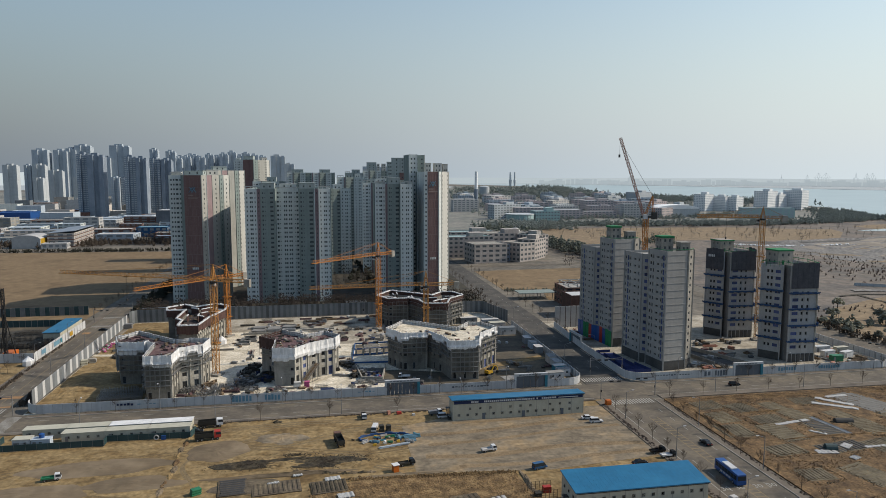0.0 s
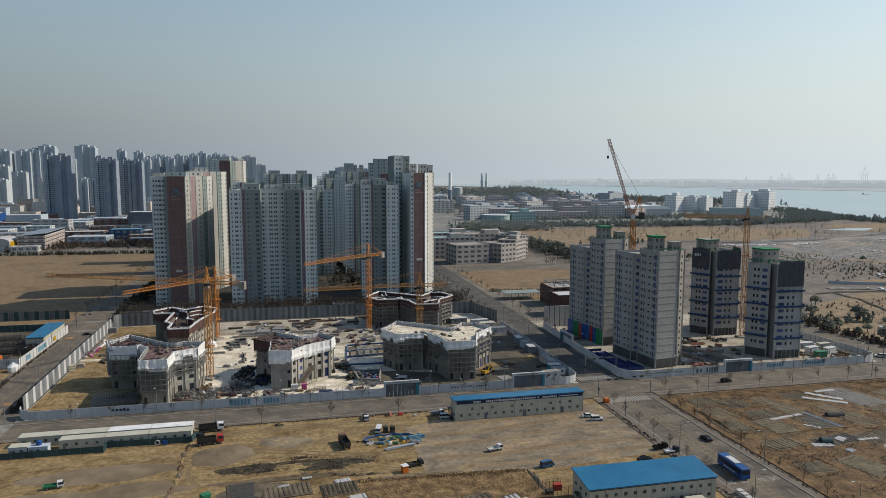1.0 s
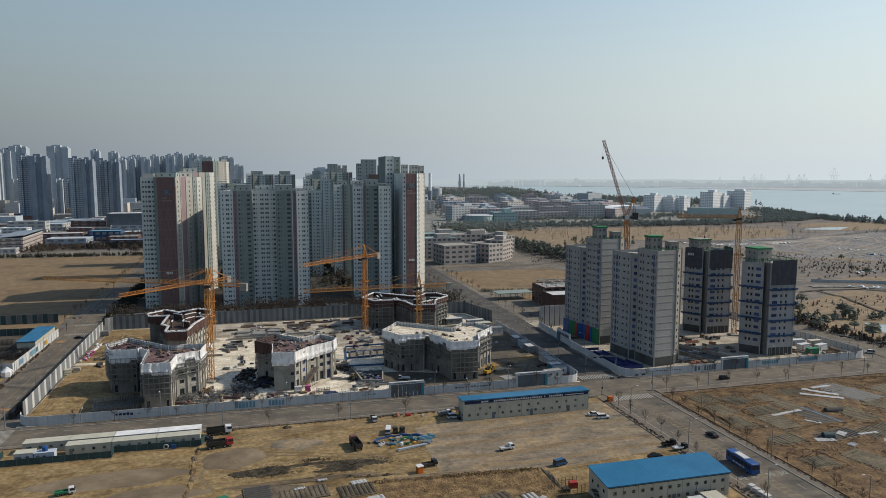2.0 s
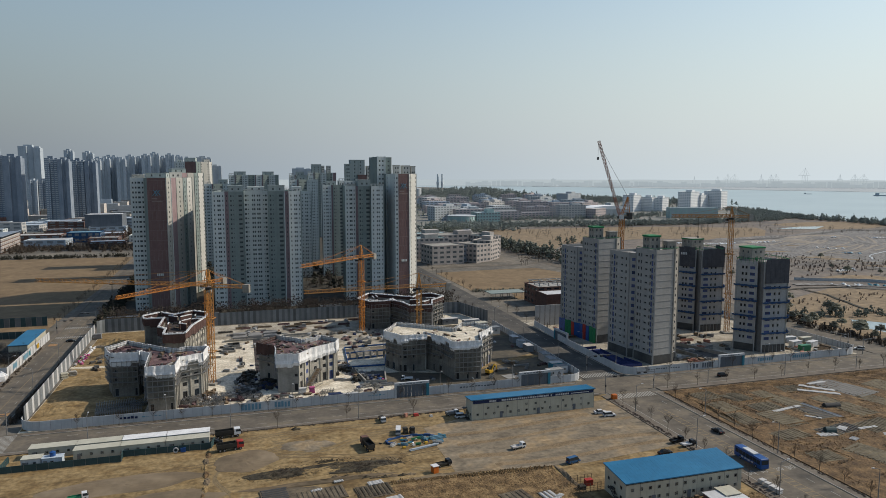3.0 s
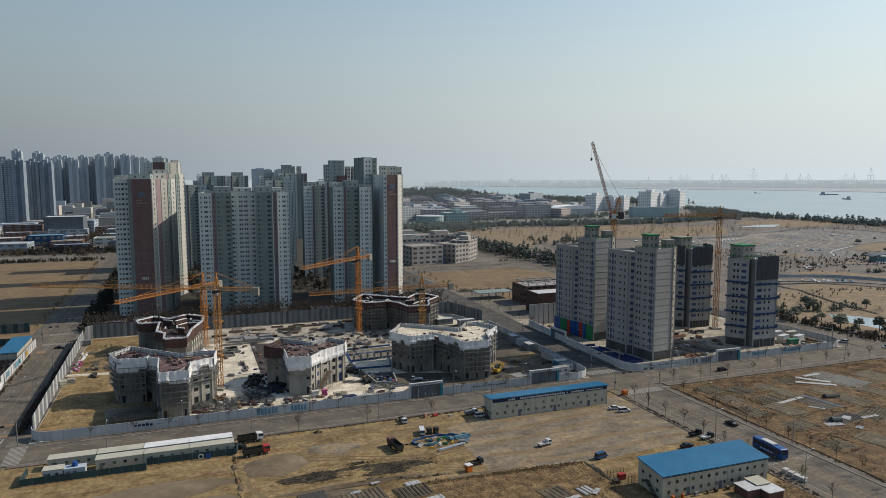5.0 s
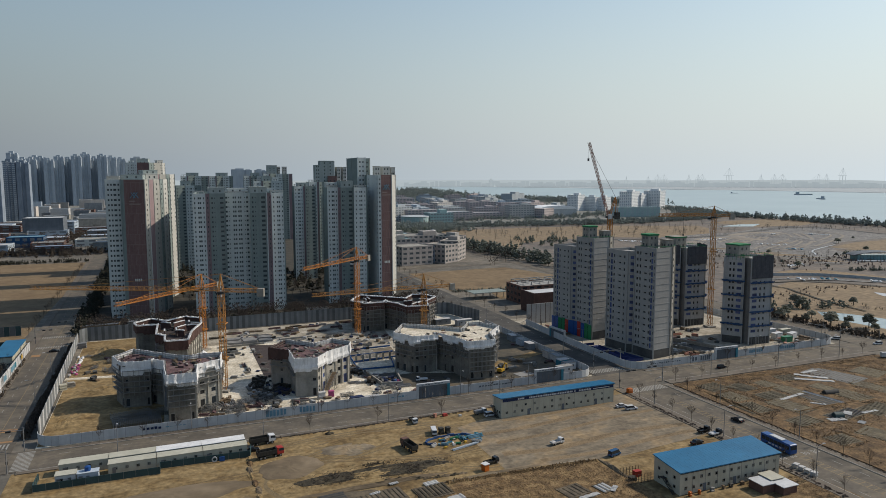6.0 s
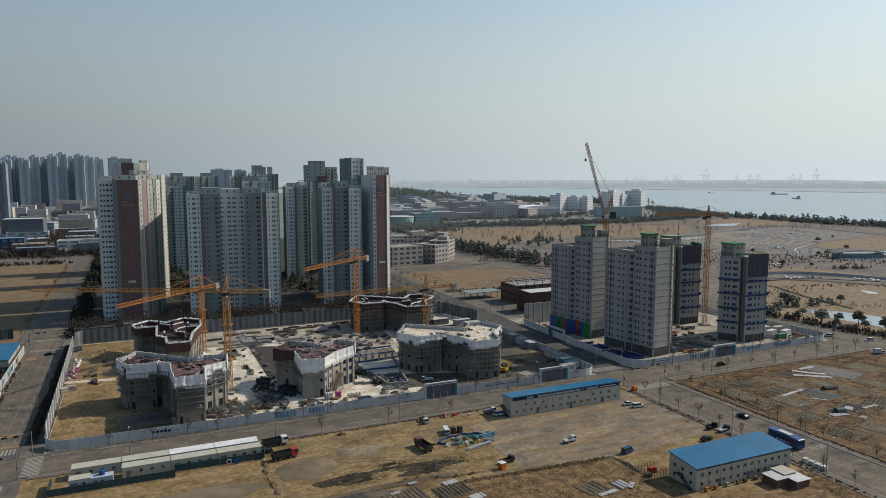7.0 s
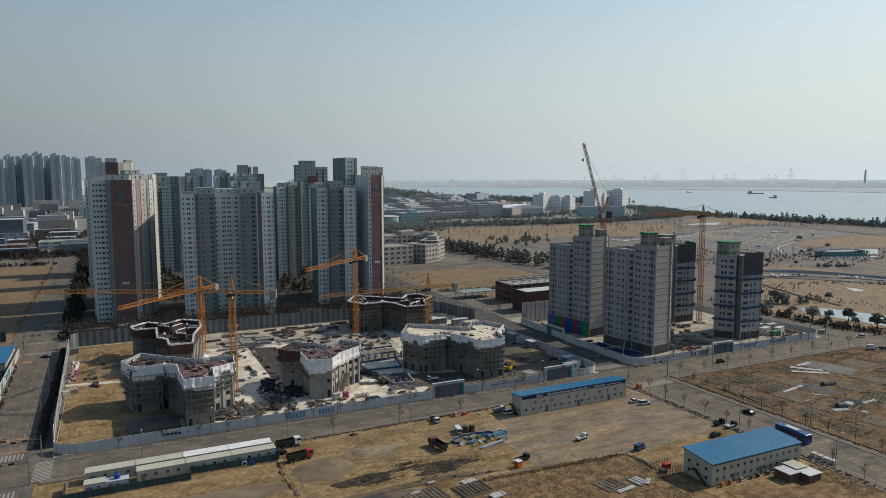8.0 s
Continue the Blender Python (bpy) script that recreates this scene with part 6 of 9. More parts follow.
hoarding("hoarding", "tall grey and white striped hoarding beside the road", [(-97.3, 246), (-99.6, 372)], 5.6, ["grey_panel", "white_panel", "grey_panel"], 2.4)
hoarding("hoarding", "tall grey steel hoarding behind the site", [(-99, 374), (-96, 378), (60, 380), (90, 372), (97, 345)], 6.8, ["ribbed", "grey_panel"], 1.5)
hoarding("hoarding", "white hoarding round the second site", [(117.6, 330), (115.4, 287), (115.1, 249)] + arc(122.2, 243.9, 7.1, 180, 270) + [(158.6, 236.8)], 3.2, ["white_panel"])
hoarding("hoarding", "white hoarding along the second site's front", [(170.4, 236.8), (226, 237)] + arc(227, 244.4, 7, 270, 350) + [(232, 300), (231, 344)], 3.2, ["white_panel"])
hoarding("hoarding", "white fabric fence with posters round a storage yard", [(-118.9, 369), (-118.7, 304.4), (-150, 307)], 4.0, ["white_panel"], 4)
hoarding("hoarding", "dark sheet fence behind the storage yard", [(-129, 375), (-170, 377)], 3.6, ["dark_green_panel"], 3)
hoarding("hoarding", "dark grey fence behind the crossing", [(-128, 404), (-260, 404)], 5.0, ["dark_green_panel", "ribbed"], 2.5)
hoarding("hoarding", "dark green low site fence with pale lettering", [(-92.6, 213), (-92.8, 205.4), (-63, 205.2), (-63, 208.4), (-39.4, 207.4), (-38.6, 212)], 2.0, ["dark_green_panel"], 3)
hoarding("hoarding", "long pale fence across the golf course", [(372, 420), (389, 410), (404, 405), (417, 398), (426, 388), (433, 378), (439, 366), (446, 350), (455, 325), (465, 290)], 2.2, ["far_pale"], 4)

# coloured print and plain bars on the hoardings
for x0, x1, z0, z1, key, label in [(-68, -62.5, 1.3, 2.3, "navy", "dark blue sign shapes on the hoarding"), (-61.5, -54, 1.5, 2.0, "sky_blue", "pale blue lettering bars on the hoarding"), (-31, -24, 0.5, 2.8, "sky_blue", "blue cloud print on the hoarding"), (-20, -14.5, 0.6, 2.7, "sky_blue", "blue cloud print on the hoarding"),
                                   (12, 18.5, 1.5, 2.1, "sky_blue", "pale blue lettering bars on the hoarding"), (46, 60, 1.4, 2.1, "dark_grey", "dark lettering bars on the hoarding"), (124, 140, 1.5, 2.1, "dark_grey", "dark lettering bars on the hoarding"), (146, 149, 0.6, 2.6, "dark_grey", "dark window graphic on the hoarding"), (150.5, 156, 0.4, 2.8, "dark_grey", "dark window graphic on the hoarding"),
                                   (178, 186, 1.0, 2.6, "sky_blue", "pale blue print on the hoarding"), (196, 206, 1.0, 2.6, "sky_blue", "pale blue print on the hoarding")]:
    g = Geo()
    n = max(2, int((x1 - x0) / 1.1))
    for i in range(n):
        a = x0 + (x1 - x0) * i / n
        g.box(a, a + (x1 - x0) / n * random.uniform(0.6, 0.85), -0.02, 0.02, z0 + random.uniform(0, 0.25), z1 - random.uniform(0, 0.3))
    solid("hoarding_print", g, key, label, "sign", at=(0, 236.72 if x0 < 0 else 236.68 if x0 < 40 else 236.44 if x0 < 100 else 236.7, 0.2))


def site_gate(x, y, w, h, yaw=0.0):
    t = thing("site_gate", x, y, 0.14, "closed dark folding site gate in a white and blue portal", "gate", "site gates", yaw=yaw)
    g = Geo()
    g.box(-w / 2 - 0.7, -w / 2, -0.4, 0.4, 0, h)
    part("left_post", g, "white_panel", t)
    g = Geo()
    g.box(w / 2, w / 2 + 1.0, -0.4, 0.4, 0, h)
    part("right_post", g, "teal_paint", t, "teal blue post")
    g = Geo()
    g.box(-w / 2 - 0.7, w / 2 + 1.0, -0.45, 0.45, h, h + 0.9)
    part("lintel", g, "white_panel", t)
    g = Geo()
    for i in range(7):
        g.box(-w / 2 + 1 + i * w / 9, -w / 2 + 1 + i * w / 9 + w / 12, -0.50, -0.455, h + 0.3, h + 0.6)
    part("lettering", g, "dark_grey", t, "plain dark lettering bars")
    n = 8
    for i in range(n):
        g = Geo()
        g.box(-w / 2 + w * i / n + 0.03, -w / 2 + w * (i + 1) / n - 0.03, -0.05 + 0.04 * (i % 2), 0.05 + 0.04 * (i % 2), 0.1, h - 0.1)
        part("leaf", g, "dark_grey", t)
    return t


site_gate(27.8, 236.9, 11, 4.6)
site_gate(75.6, 236.6, 11, 4.6)
site_gate(164.6, 236.9, 11, 4.4)
site_gate(116.2, 296, 11, 4.4, 93)


# ---- prefabricated offices and sheds ----
def wall_windows(t, x0, x1, y, z, n, w=0.9, h=0.9, key="glass", skip=()):
    for i in range(n):
        if i in skip:
            continue
        ob = new("window", pane_mesh(key))
        ob.parent = t
        ob.matrix_basis = pose(x0 + (x1 - x0) * (i + 0.5) / n, y, z) @ Matrix.Diagonal((w, 1, h, 1))


def prefab(name, label, x0, x1, y0, y1, z_front, z_back, wall_key, roof_key, rows, n, banner=False):
    """A panel-walled hall with a roof falling towards the front, on the ground at x0, y0."""
    t = thing(name, x0, y0, 0.1, label, "site office")
    w, d = x1 - x0, y1 - y0
    g = Geo()
    g.add([(0, 0, 0), (w, 0, 0), (w, d, 0), (0, d, 0), (0, 0, z_front), (w, 0, z_front), (w, d, z_back), (0, d, z_back)],
          [(0, 1, 5, 4), (1, 2, 6, 5), (2, 3, 7, 6), (3, 0, 4, 7), (4, 5, 6, 7)])
    part("wall", g, wall_key, t)
    g = Geo()
    g.add([(-0.35, -0.35, z_front + 0.02), (w + 0.35, -0.35, z_front + 0.02), (w + 0.35, d + 0.35, z_back + 0.02), (-0.35, d + 0.35, z_back + 0.02),
           (-0.35, -0.35, z_front + 0.25), (w + 0.35, -0.35, z_front + 0.25), (w + 0.35, d + 0.35, z_back + 0.25), (-0.35, d + 0.35, z_back + 0.25)],
          [(3, 2, 1, 0), (4, 5, 6, 7), (0, 1, 5, 4), (1, 2, 6, 5), (2, 3, 7, 6), (3, 0, 4, 7)])
    roof = part("roof", g, roof_key, t)
    ribs = Geo()
    k = int(w / 1.0)
    for i in range(k):
        x = -0.3 + (w + 0.6) * i / k
        ribs.beam((x, -0.34, z_front + 0.25), (x, d + 0.34, z_back + 0.25), 0.012)
    part("roof_seam", ribs, roof_key, roof)
    for i in range(int(w / 4)):
        g = Geo()
        g.box(i * 4 + 3.96, i * 4 + 4.04, -0.03, -0.003, 0.1, z_front - 0.05)
        part("wall_joint", g, "grey_steel", t)
    for z in rows:
        wall_windows(t, 0.6, w - 0.6, -0.06, z, n, 0.85, 0.85)
        for i in range(3):
            ob = new("window", pane_mesh("glass"))
            ob.parent = t
            ob.matrix_basis = pose(-0.06, d * (i + 0.7) / 3.4, z, 0, 0, -90) @ Matrix.Diagonal((0.8, 1, 0.8, 1))
    for i in range(3):
        x = w * (0.22 + 0.3 * i)
        g = Geo()
        g.box(x, x + 1.0, -0.07, -0.003, 0.05, 2.05)
        part("door", g, "dark_grey", t)
    g = Geo()
    g.box(0, w, -0.14, -0.04, z_front - 0.32, z_front - 0.2)
    part("gutter", g, "dark_steel", t)
    if banner:
        g = Geo()
        g.box(0.4, w - 0.4, -0.16, -0.145, z_front - 1.2, z_front - 0.15)
        b = part("banner", g, "navy", t, "dark blue banner along the eaves")
        g = Geo()
        x = 6.0
        while x < w * 0.78:
            s = random.uniform(0.35, 0.6)
            if random.random() > 0.18:
                g.box(x, x + s, -0.18, -0.165, z_front - 0.98, z_front - 0.42)
            x += s + 0.16
        g.box(w * 0.8, w - 2, -0.18, -0.165, z_front - 0.85, z_front - 0.6)
        part("lettering", g, "white_panel", b, "plain white lettering bars")
    return t


shed = prefab("site_office", "two-storey cream panel office with a bright blue roof", 57.0, 90.2, 142.4, 152.2, 5.75, 6.75, "cream", "blue_roof", (1.6, 4.0), 13)
office = prefab("site_office", "long two-storey cream office with a blue roof and navy banner", 40.7, 84.9, 208.0, 213.9, 6.6, 6.0, "cream", "blue_roof", (1.7,), 15, True)
wall_windows(office, 4, 41, -0.06, 3.7, 11, 0.8, 0.8, skip=(3, 7))
for ob_parent, dx in ((shed, -1.3), (office, -1.3)):
    g = Geo()
    for i in range(13):
        g.box(dx, dx + 1.0, 1.0 + 0.28 * i, 1.3 + 0.28 * i, 0.2 * i, 0.2 * i + 0.06)
    g.beam((dx, 1.0, 0.9), (dx, 4.8, 3.5), 0.03)
    g.beam((dx, 1.0, 0.0), (dx, 4.8, 2.6), 0.06)
    g.box(dx, 0.0, 4.7, 6.2, 2.55, 2.65)
    part("outside_stair", g, "dark_steel", ob_parent, "dark steel outside stair")
prefab("site_office", "pale container office with a blue roof", -127.8, -120.4, 339, 369, 4.8, 5.2, "cream", "blue_roof", (1.6,), 3)


def container(name, label, x, y, w, d, h, key, roof_key, windows=3, z=0.1, yaw=0.0, group=""):
    t = thing(name, x, y, z, label, "container", group, yaw=yaw)
    g = Geo()
    g.box(0, w, 0, d, 0, h)
    part("body", g, key, t)
    g = Geo()
    g.box(-0.12, w + 0.12, -0.12, d + 0.12, h, h + 0.14)
    part("roof", g, roof_key, t)
    if windows:
        wall_windows(t, 0.5, w - 0.5, -0.06, h * 0.58, windows, 0.8, 0.8)
    g = Geo()
    g.box(w * 0.08, w * 0.08 + 0.9, -0.05, -0.003, 0.05, min(2.0, h - 0.3))
    part("door", g, "grey_steel", t)
    return t


for i in range(4):
    container("site_cabin", "cream panel site cabin with a pale sheet roof", -88 + 12 * i, 214.2, 11.9, 3.6, 2.9, "cream", "wrap" if i > 1 else "cream", 4, group="row of site cabins")
for i in range(3):
    container("site_cabin", "cream panel site cabin with small windows", -75.8 + 12 * i, 209.6, 11.9, 3.4, 2.9, "cream", "cream", 4, group="row of site cabins")
container("site_cabin", "small white panel cabin with a cream roof", -88, 207, 4.8, 3.0, 2.8, "white_panel", "cream", 2)
container("site_cabin", "grey-blue panel toilet cabin", -82.9, 206.8, 5.0, 2.4, 2.6, "blue_grey", "blue_grey", 1)
g = Geo()
for i in range(14):
    a, b = 2 * math.pi * i / 14, 2 * math.pi * (i + 1) / 14
    g.beam((0.62 * math.cos(a), 0, 0.8 + 0.62 * math.sin(a)), (0.62 * math.cos(b), 0, 0.8 + 0.62 * math.sin(b)), 0.14)
solid("ring_sign", g, "white_panel", "round white ring sign before the dark fence", "sign", at=(-49, 207.2, 0.3))
g = Geo()
g.turned(0, 0, 1.4, 0.3, 0.1, 1.3)
solid("blue_sign", g, "blue", "blue emblem board on the dark fence", "sign", at=(-47, 207.3, 0.2))
g = Geo()
g.cyl(0, 0, 0, 1.1, 0.75, 14)
g.cyl(0, 0, 1.1, 1.35, 0.75, 14, 0, 0.25)
solid("water_tank", g, "blue", "blue plastic water tank on a cabin roof", "tank", at=(-80.5, 208.2, 2.85))

# low brick shed with pale roofs beside the road
t = thing("brick_shed", 76.8, 132.6, 0.06, "low brown brick shed with three pale flat roofs", "shed")
for x, y, w, d, h, key in [(0, 2.6, 4.0, 4.4, 2.2, "white_panel"), (4.1, 3.8, 4.0, 4.0, 2.5, "cream"), (4.1, 0.0, 4.6, 3.7, 2.1, "white_panel")]:
    g = Geo()
    g.box(x, x + w, y, y + d, 0, h)
    part("wall", g, "brick", t)
    g = Geo()
    g.box(x - 0.3, x + w + 0.25, y - 0.3, y + d + 0.25, h, h + 0.16)
    part("roof", g, key, t)

# wire cage at the shed's gable
t = thing("wire_cage", 49.9, 152.0, 0.06, "brown steel mesh cage with stored goods", "cage")
for k in range(7):
    for y in (0, 5):
        g = Geo()
        g.beam((k, y, 0), (k, y, 2.4), 0.05)
        part("post", g, "timber", t)
g = Geo()
for z in (0.1, 0.6, 1.1, 1.6, 2.35):
    g.beam((0, 0, z), (6, 0, z), 0.025), g.beam((0, 5, z), (6, 5, z), 0.025), g.beam((0, 0, z), (0, 5, z), 0.025)
for k in range(25):
    g.beam((k * 0.25, 0, 0.1), (k * 0.25, 0, 2.3), 0.012)
part("mesh_panel", g, "timber", t)
g = Geo()
g.box(3.6, 5.6, 3.2, 4.6, 0, 1.5)
part("stored_box", g, "red", t, "red box")
g = Geo()
g.box(1, 2.6, 1.4, 3, 0, 1.0)
part("stored_box", g, "olive", t, "dark box")


# ---- tower cranes ----
def lattice(g, p, q, w, step, r, slot=0, tri=False):
    """A lattice girder from p to q with a square section of width w, or a triangular one standing on its base."""
    p, q = Vector(p), Vector(q)
    d = (q - p).normalized()
    side = d.cross(Vector((0, 0, 1)) if abs(d.z) < 0.9 else Vector((1, 0, 0))).normalized()
    up = side.cross(d).normalized()
    c = [side * -w / 2, side * w / 2, up * w] if tri else [side * a * w / 2 + up * b * w / 2 for a, b in ((-1, -1), (1, -1), (1, 1), (-1, 1))]
    length = (q - p).length
    n = max(1, round(length / step))
    for o in c:
        g.beam(p + o, q + o, r, slot)
    for i in range(n):
        a, b = p + d * (length * i / n), p + d * (length * (i + 1) / n)
        for j in range(len(c)):
            k = (j + 1) % len(c)
            g.beam(a + c[j], a + c[k], r * 0.6, slot)
            g.beam(*((a + c[j], b + c[k]) if i % 2 else (a + c[k], b + c[j])), r * 0.6, slot)


def tower_crane(x, y, z0, z1, yaw, reach, back, key, rise=6.5, label="orange lattice tower crane with a long flat jib", chord=0.075):
    t = thing("tower_crane", x, y, z0, label, "crane", "tower cranes", yaw=yaw)
    h = z1 - z0
    g = Geo()
    lattice(g, (0, 0, 0), (0, 0, h), 1.9, 2.6, 0.10)
    part("mast", g, key, t)
    for z in (h * 0.35, h * 0.7):
        g = Geo()
        for a in (-1.5, 1.5):
            g.beam((-1.5, a, z), (1.5, a, z), 0.14), g.beam((a, -1.5, z), (a, 1.5, z), 0.14)
        part("mast_collar", g, key, t)
    g = Geo()
    g.cyl(0, 0, h, h + 0.9, 1.35, 12)
    part("slewing_ring", g, "dark_steel", t)
    g = Geo()
    lattice(g, (0.6, 0, h + 1.2), (reach, 0, h + 1.2), 1.3, 1.9, chord, tri=True)
    part("jib", g, key, t)
    g = Geo()
    lattice(g, (-0.6, 0, h + 1.4), (-back, 0, h + 1.4), 1.2, 1.8, 0.08)
    part("counter_jib", g, key, t)
    g = Geo()
    g.turned(-back + 1.2, 0, 2.4, 1.5, h - 0.8, h + 2.2)
    part("counterweight", g, "concrete", t)
    g = Geo()
    for a, b in ((-0.9, -0.9), (0.9, -0.9), (0.9, 0.9), (-0.9, 0.9)):
        g.beam((a, b, h + 0.9), (0, 0, h + rise + 1), 0.12)
    for k in (0.35, 0.65):
        for a, b, c, d in ((-1, -1, 1, -1), (1, -1, 1, 1), (1, 1, -1, 1), (-1, 1, -1, -1)):
            s = 0.9 * (1 - k)
            g.beam((a * s, b * s, h + 1 + k * rise), (c * s, d * s, h + 1 + k * rise), 0.08)
    part("tower_head", g, key, t)
    g = Geo()
    top = (0, 0, h + rise + 0.9)
    for e in ((reach * 0.38, 0, h + 2.5), (reach * 0.78, 0, h + 2.5), (-back + 2, 0.4, h + 2.2), (-back + 2, -0.4, h + 2.2)):
        g.beam(top, e, 0.05)
    part("tie_bar", g, key, t)
    g = Geo()
    g.turned(1.1, -1.6, 1.9, 1.4, h - 1.3, h + 0.9)
    cab = part("cab", g, "white_panel", t, "white operator cab")
    g = Geo()
    g.turned(1.6, -1.6, 1.0, 1.46, h - 0.7, h + 0.3)
    part("cab_window", g, "glass", cab)
    g = Geo()
    g.turned(reach * 0.55, 0, 1.4, 1.3, h + 0.9, h + 1.15)
    g.beam((reach * 0.55, 0.2, h + 0.9), (reach * 0.55, 0.2, h - 8), 0.03), g.beam((reach * 0.55, -0.2, h + 0.9), (reach * 0.55, -0.2, h - 8), 0.03)
    g.turned(reach * 0.55, 0, 0.5, 0.6, h - 9, h - 8)
    part("hook_block", g, "dark_steel", t)
    g = Geo()
    g.turned(0, 0, 4.6, 4.6, 0, 0.7)
    part("footing", g, "concrete", t)
    return t


tower_crane(-45, 339, 0.14, 28.0, -134, 48, 12, "crane")
tower_crane(28.4, 342.7, 0.14, 37.0, -137, 44, 12, "crane")
tower_crane(44.9, 291.5, 0.14, 29.4, -176, 50, 15, "crane_yellow", label="yellow lattice tower crane behind the sheeted shell")
tower_crane(-41.2, 273, 0.14, 36.6, 155, 72, 16, "crane_yellow", label="yellow lattice tower crane with a very long jib")
tower_crane(204.2, 288.4, 0.14, 57.4, 165, 30, 11, "crane_yellow", rise=5.5, label="tall thin yellow tower crane beside a grey block", chord=0.15)

# luffing crane standing on the second site
t = thing("luffing_crane", 158.2, 314, 0.14, "orange luffing tower crane with a steeply raised boom", "crane", "tower cranes")
g = Geo()
lattice(g, (0, 0, 0), (0, 0, 57), 1.9, 2.6, 0.13)
part("mast", g, "crane", t)
g = Geo()
g.turned(1.5, 0, 7, 2.4, 57, 58.2)
part("machine_deck", g, "dark_steel", t)
g = Geo()
lattice(g, (-1.2, 0, 58.4), (-16, -3, 96), 1.0, 2.0, 0.08)
part("boom", g, "boom_red", t, "red and white lattice boom")
g = Geo()
for b in (-0.9, 0.9):
    g.beam((-0.5, b, 58), (3.2, b * 0.4, 68), 0.16), g.beam((4.2, b, 58), (3.2, b * 0.4, 68), 0.12)
for k in range(6):
    z = 58.5 + k * 1.6
    g.beam((-0.3 + (z - 58) * 0.35, 0.8, z), (4.1 - (z - 58) * 0.09, 0.8, z), 0.07)
part("a_frame", g, "crane", t)
g = Geo()
g.beam((3.2, 0, 68), (-14.5, -2.7, 92.5), 0.05), g.beam((-16, -3, 96), (-16.2, -3, 88), 0.03)
part("cable", g, "dark_steel", t)
g = Geo()
g.turned(-16.2, -3, 0.7, 0.7, 86.6, 88)
part("hook_block", g, "dark_steel", t)
g = Geo()
g.turned(4.4, 0, 2.2, 2.2, 56.5, 60)
part("counterweight", g, "dark_steel", t)
g = Geo()
g.turned(-1.3, -1.9, 1.8, 1.5, 56.8, 59)
part("cab", g, "white_panel", t)


# ---- vehicles ----
def wheels(t, spots, r=0.34, w=0.24):
    for x, y in spots:
        g = Geo()
        g.wheel(x, y, r, w)
        tyre = part("wheel", g, "rubber", t)
        g = Geo()
        s = w / 2 + 0.01
        g.wheel(x, y + (s if y > 0 else -s), r * 0.55, 0.02)
        g.v = [(a, b, c + r - r * 0.55) for a, b, c in g.v]
        part("rim", g, "grey_steel", tyre)


def profile(g, outline, half, slot=0, taper=0.0):
    """Extrudes a side outline (x, z) across the width; taper narrows what stands higher."""
    n = len(outline)
    top = max(z for _, z in outline)
    a = [(x, -half + taper * z / top, z) for x, z in outline]
    b = [(x, half - taper * z / top, z) for x, z in outline]
    g.add(a + b, [tuple(range(n)), tuple(range(2 * n - 1, n - 1, -1))] + [((i + 1) % n, i, n + i, n + (i + 1) % n) for i in range(n)], slot)


def car(x, y, yaw, key, kind, label, z=0.12):
    t = thing("car" if kind != "van" else "van", x, y, z, label, "car" if kind != "van" else "van", "parked cars", yaw=yaw)
    L, hgt = {"sedan": (4.6, 1.42), "suv": (4.6, 1.68), "van": (4.4, 1.85)}[kind]
    g = Geo()
    profile(g, [(-L / 2, 0.3), (L / 2, 0.3), (L / 2 + 0.05, 0.62), (L / 2 - 0.15, 0.82), (-L / 2 + 0.1, 0.95), (-L / 2, 0.7)], 0.9, 0, 0.05)
    part("body", g, key, t)
    if kind == "sedan":
        cabin = [(-1.7, 0.92), (1.15, 0.84), (0.45, hgt), (-1.0, hgt)]
    elif kind == "suv":
        cabin = [(-2.2, 0.92), (1.2, 0.84), (0.6, hgt), (-2.0, hgt)]
    else:
        cabin = [(-2.15, 0.92), (1.9, 0.84), (1.2, hgt), (-2.1, hgt)]
    g = Geo()
    profile(g, cabin, 0.82, 0, 0.12)
    glass = part("cabin", g, "glass", t)
    g = Geo()
    xs = [c[0] for c in cabin if c[1] == hgt]
    g.box(min(xs) - 0.06, max(xs) + 0.06, -0.70, 0.70, hgt, hgt + 0.05)
    part("roof", g, key, glass)
    for s in (-0.6, 0.6):
        g = Geo()
        g.box(L / 2 - 0.06, L / 2 + 0.07, s - 0.2, s + 0.2, 0.6, 0.74)
        part("headlight", g, "film", t)
        g = Geo()
        g.box(-L / 2 - 0.03, -L / 2 + 0.08, s - 0.2, s + 0.2, 0.72, 0.86)
        part("tail_light", g, "red", t)
    wheels(t, [(L * 0.3, -0.82), (L * 0.3, 0.82), (-L * 0.3, -0.82), (-L * 0.3, 0.82)])
    t.scale = (0.92, 0.92, 0.92)
    return t


def small_truck(x, y, yaw, key, bed_key, label, z=0.12, box=0.0):
    t = thing("small_truck", x, y, z, label, "truck", "small trucks", yaw=yaw)
    g = Geo()
    profile(g, [(0.9, 0.45), (2.5, 0.45), (2.55, 1.05), (2.1, 1.95), (0.9, 1.95)], 0.85, 0, 0.06)
    cab = part("cab", g, key, t)
    g = Geo()
    profile(g, [(1.2, 1.15), (2.56, 1.12), (2.2, 1.8), (1.2, 1.8)], 0.84, 0, 0.02)
    part("windscreen", g, "glass", cab)
    g = Geo()
    g.box(-2.6, 0.8, -0.85, 0.85, 0.7, 0.85)
    for y0 in (-0.85, 0.79):
        g.box(-2.6, 0.8, y0, y0 + 0.06, 0.85, 1.2 + box)
    g.box(-2.6, -2.54, -0.79, 0.79, 0.85, 1.2 + box)
    if box:
        g.box(-2.6, 0.8, -0.85, 0.85, 1.2 + box, 1.26 + box)
    part("bed", g, bed_key, t)
    g = Geo()
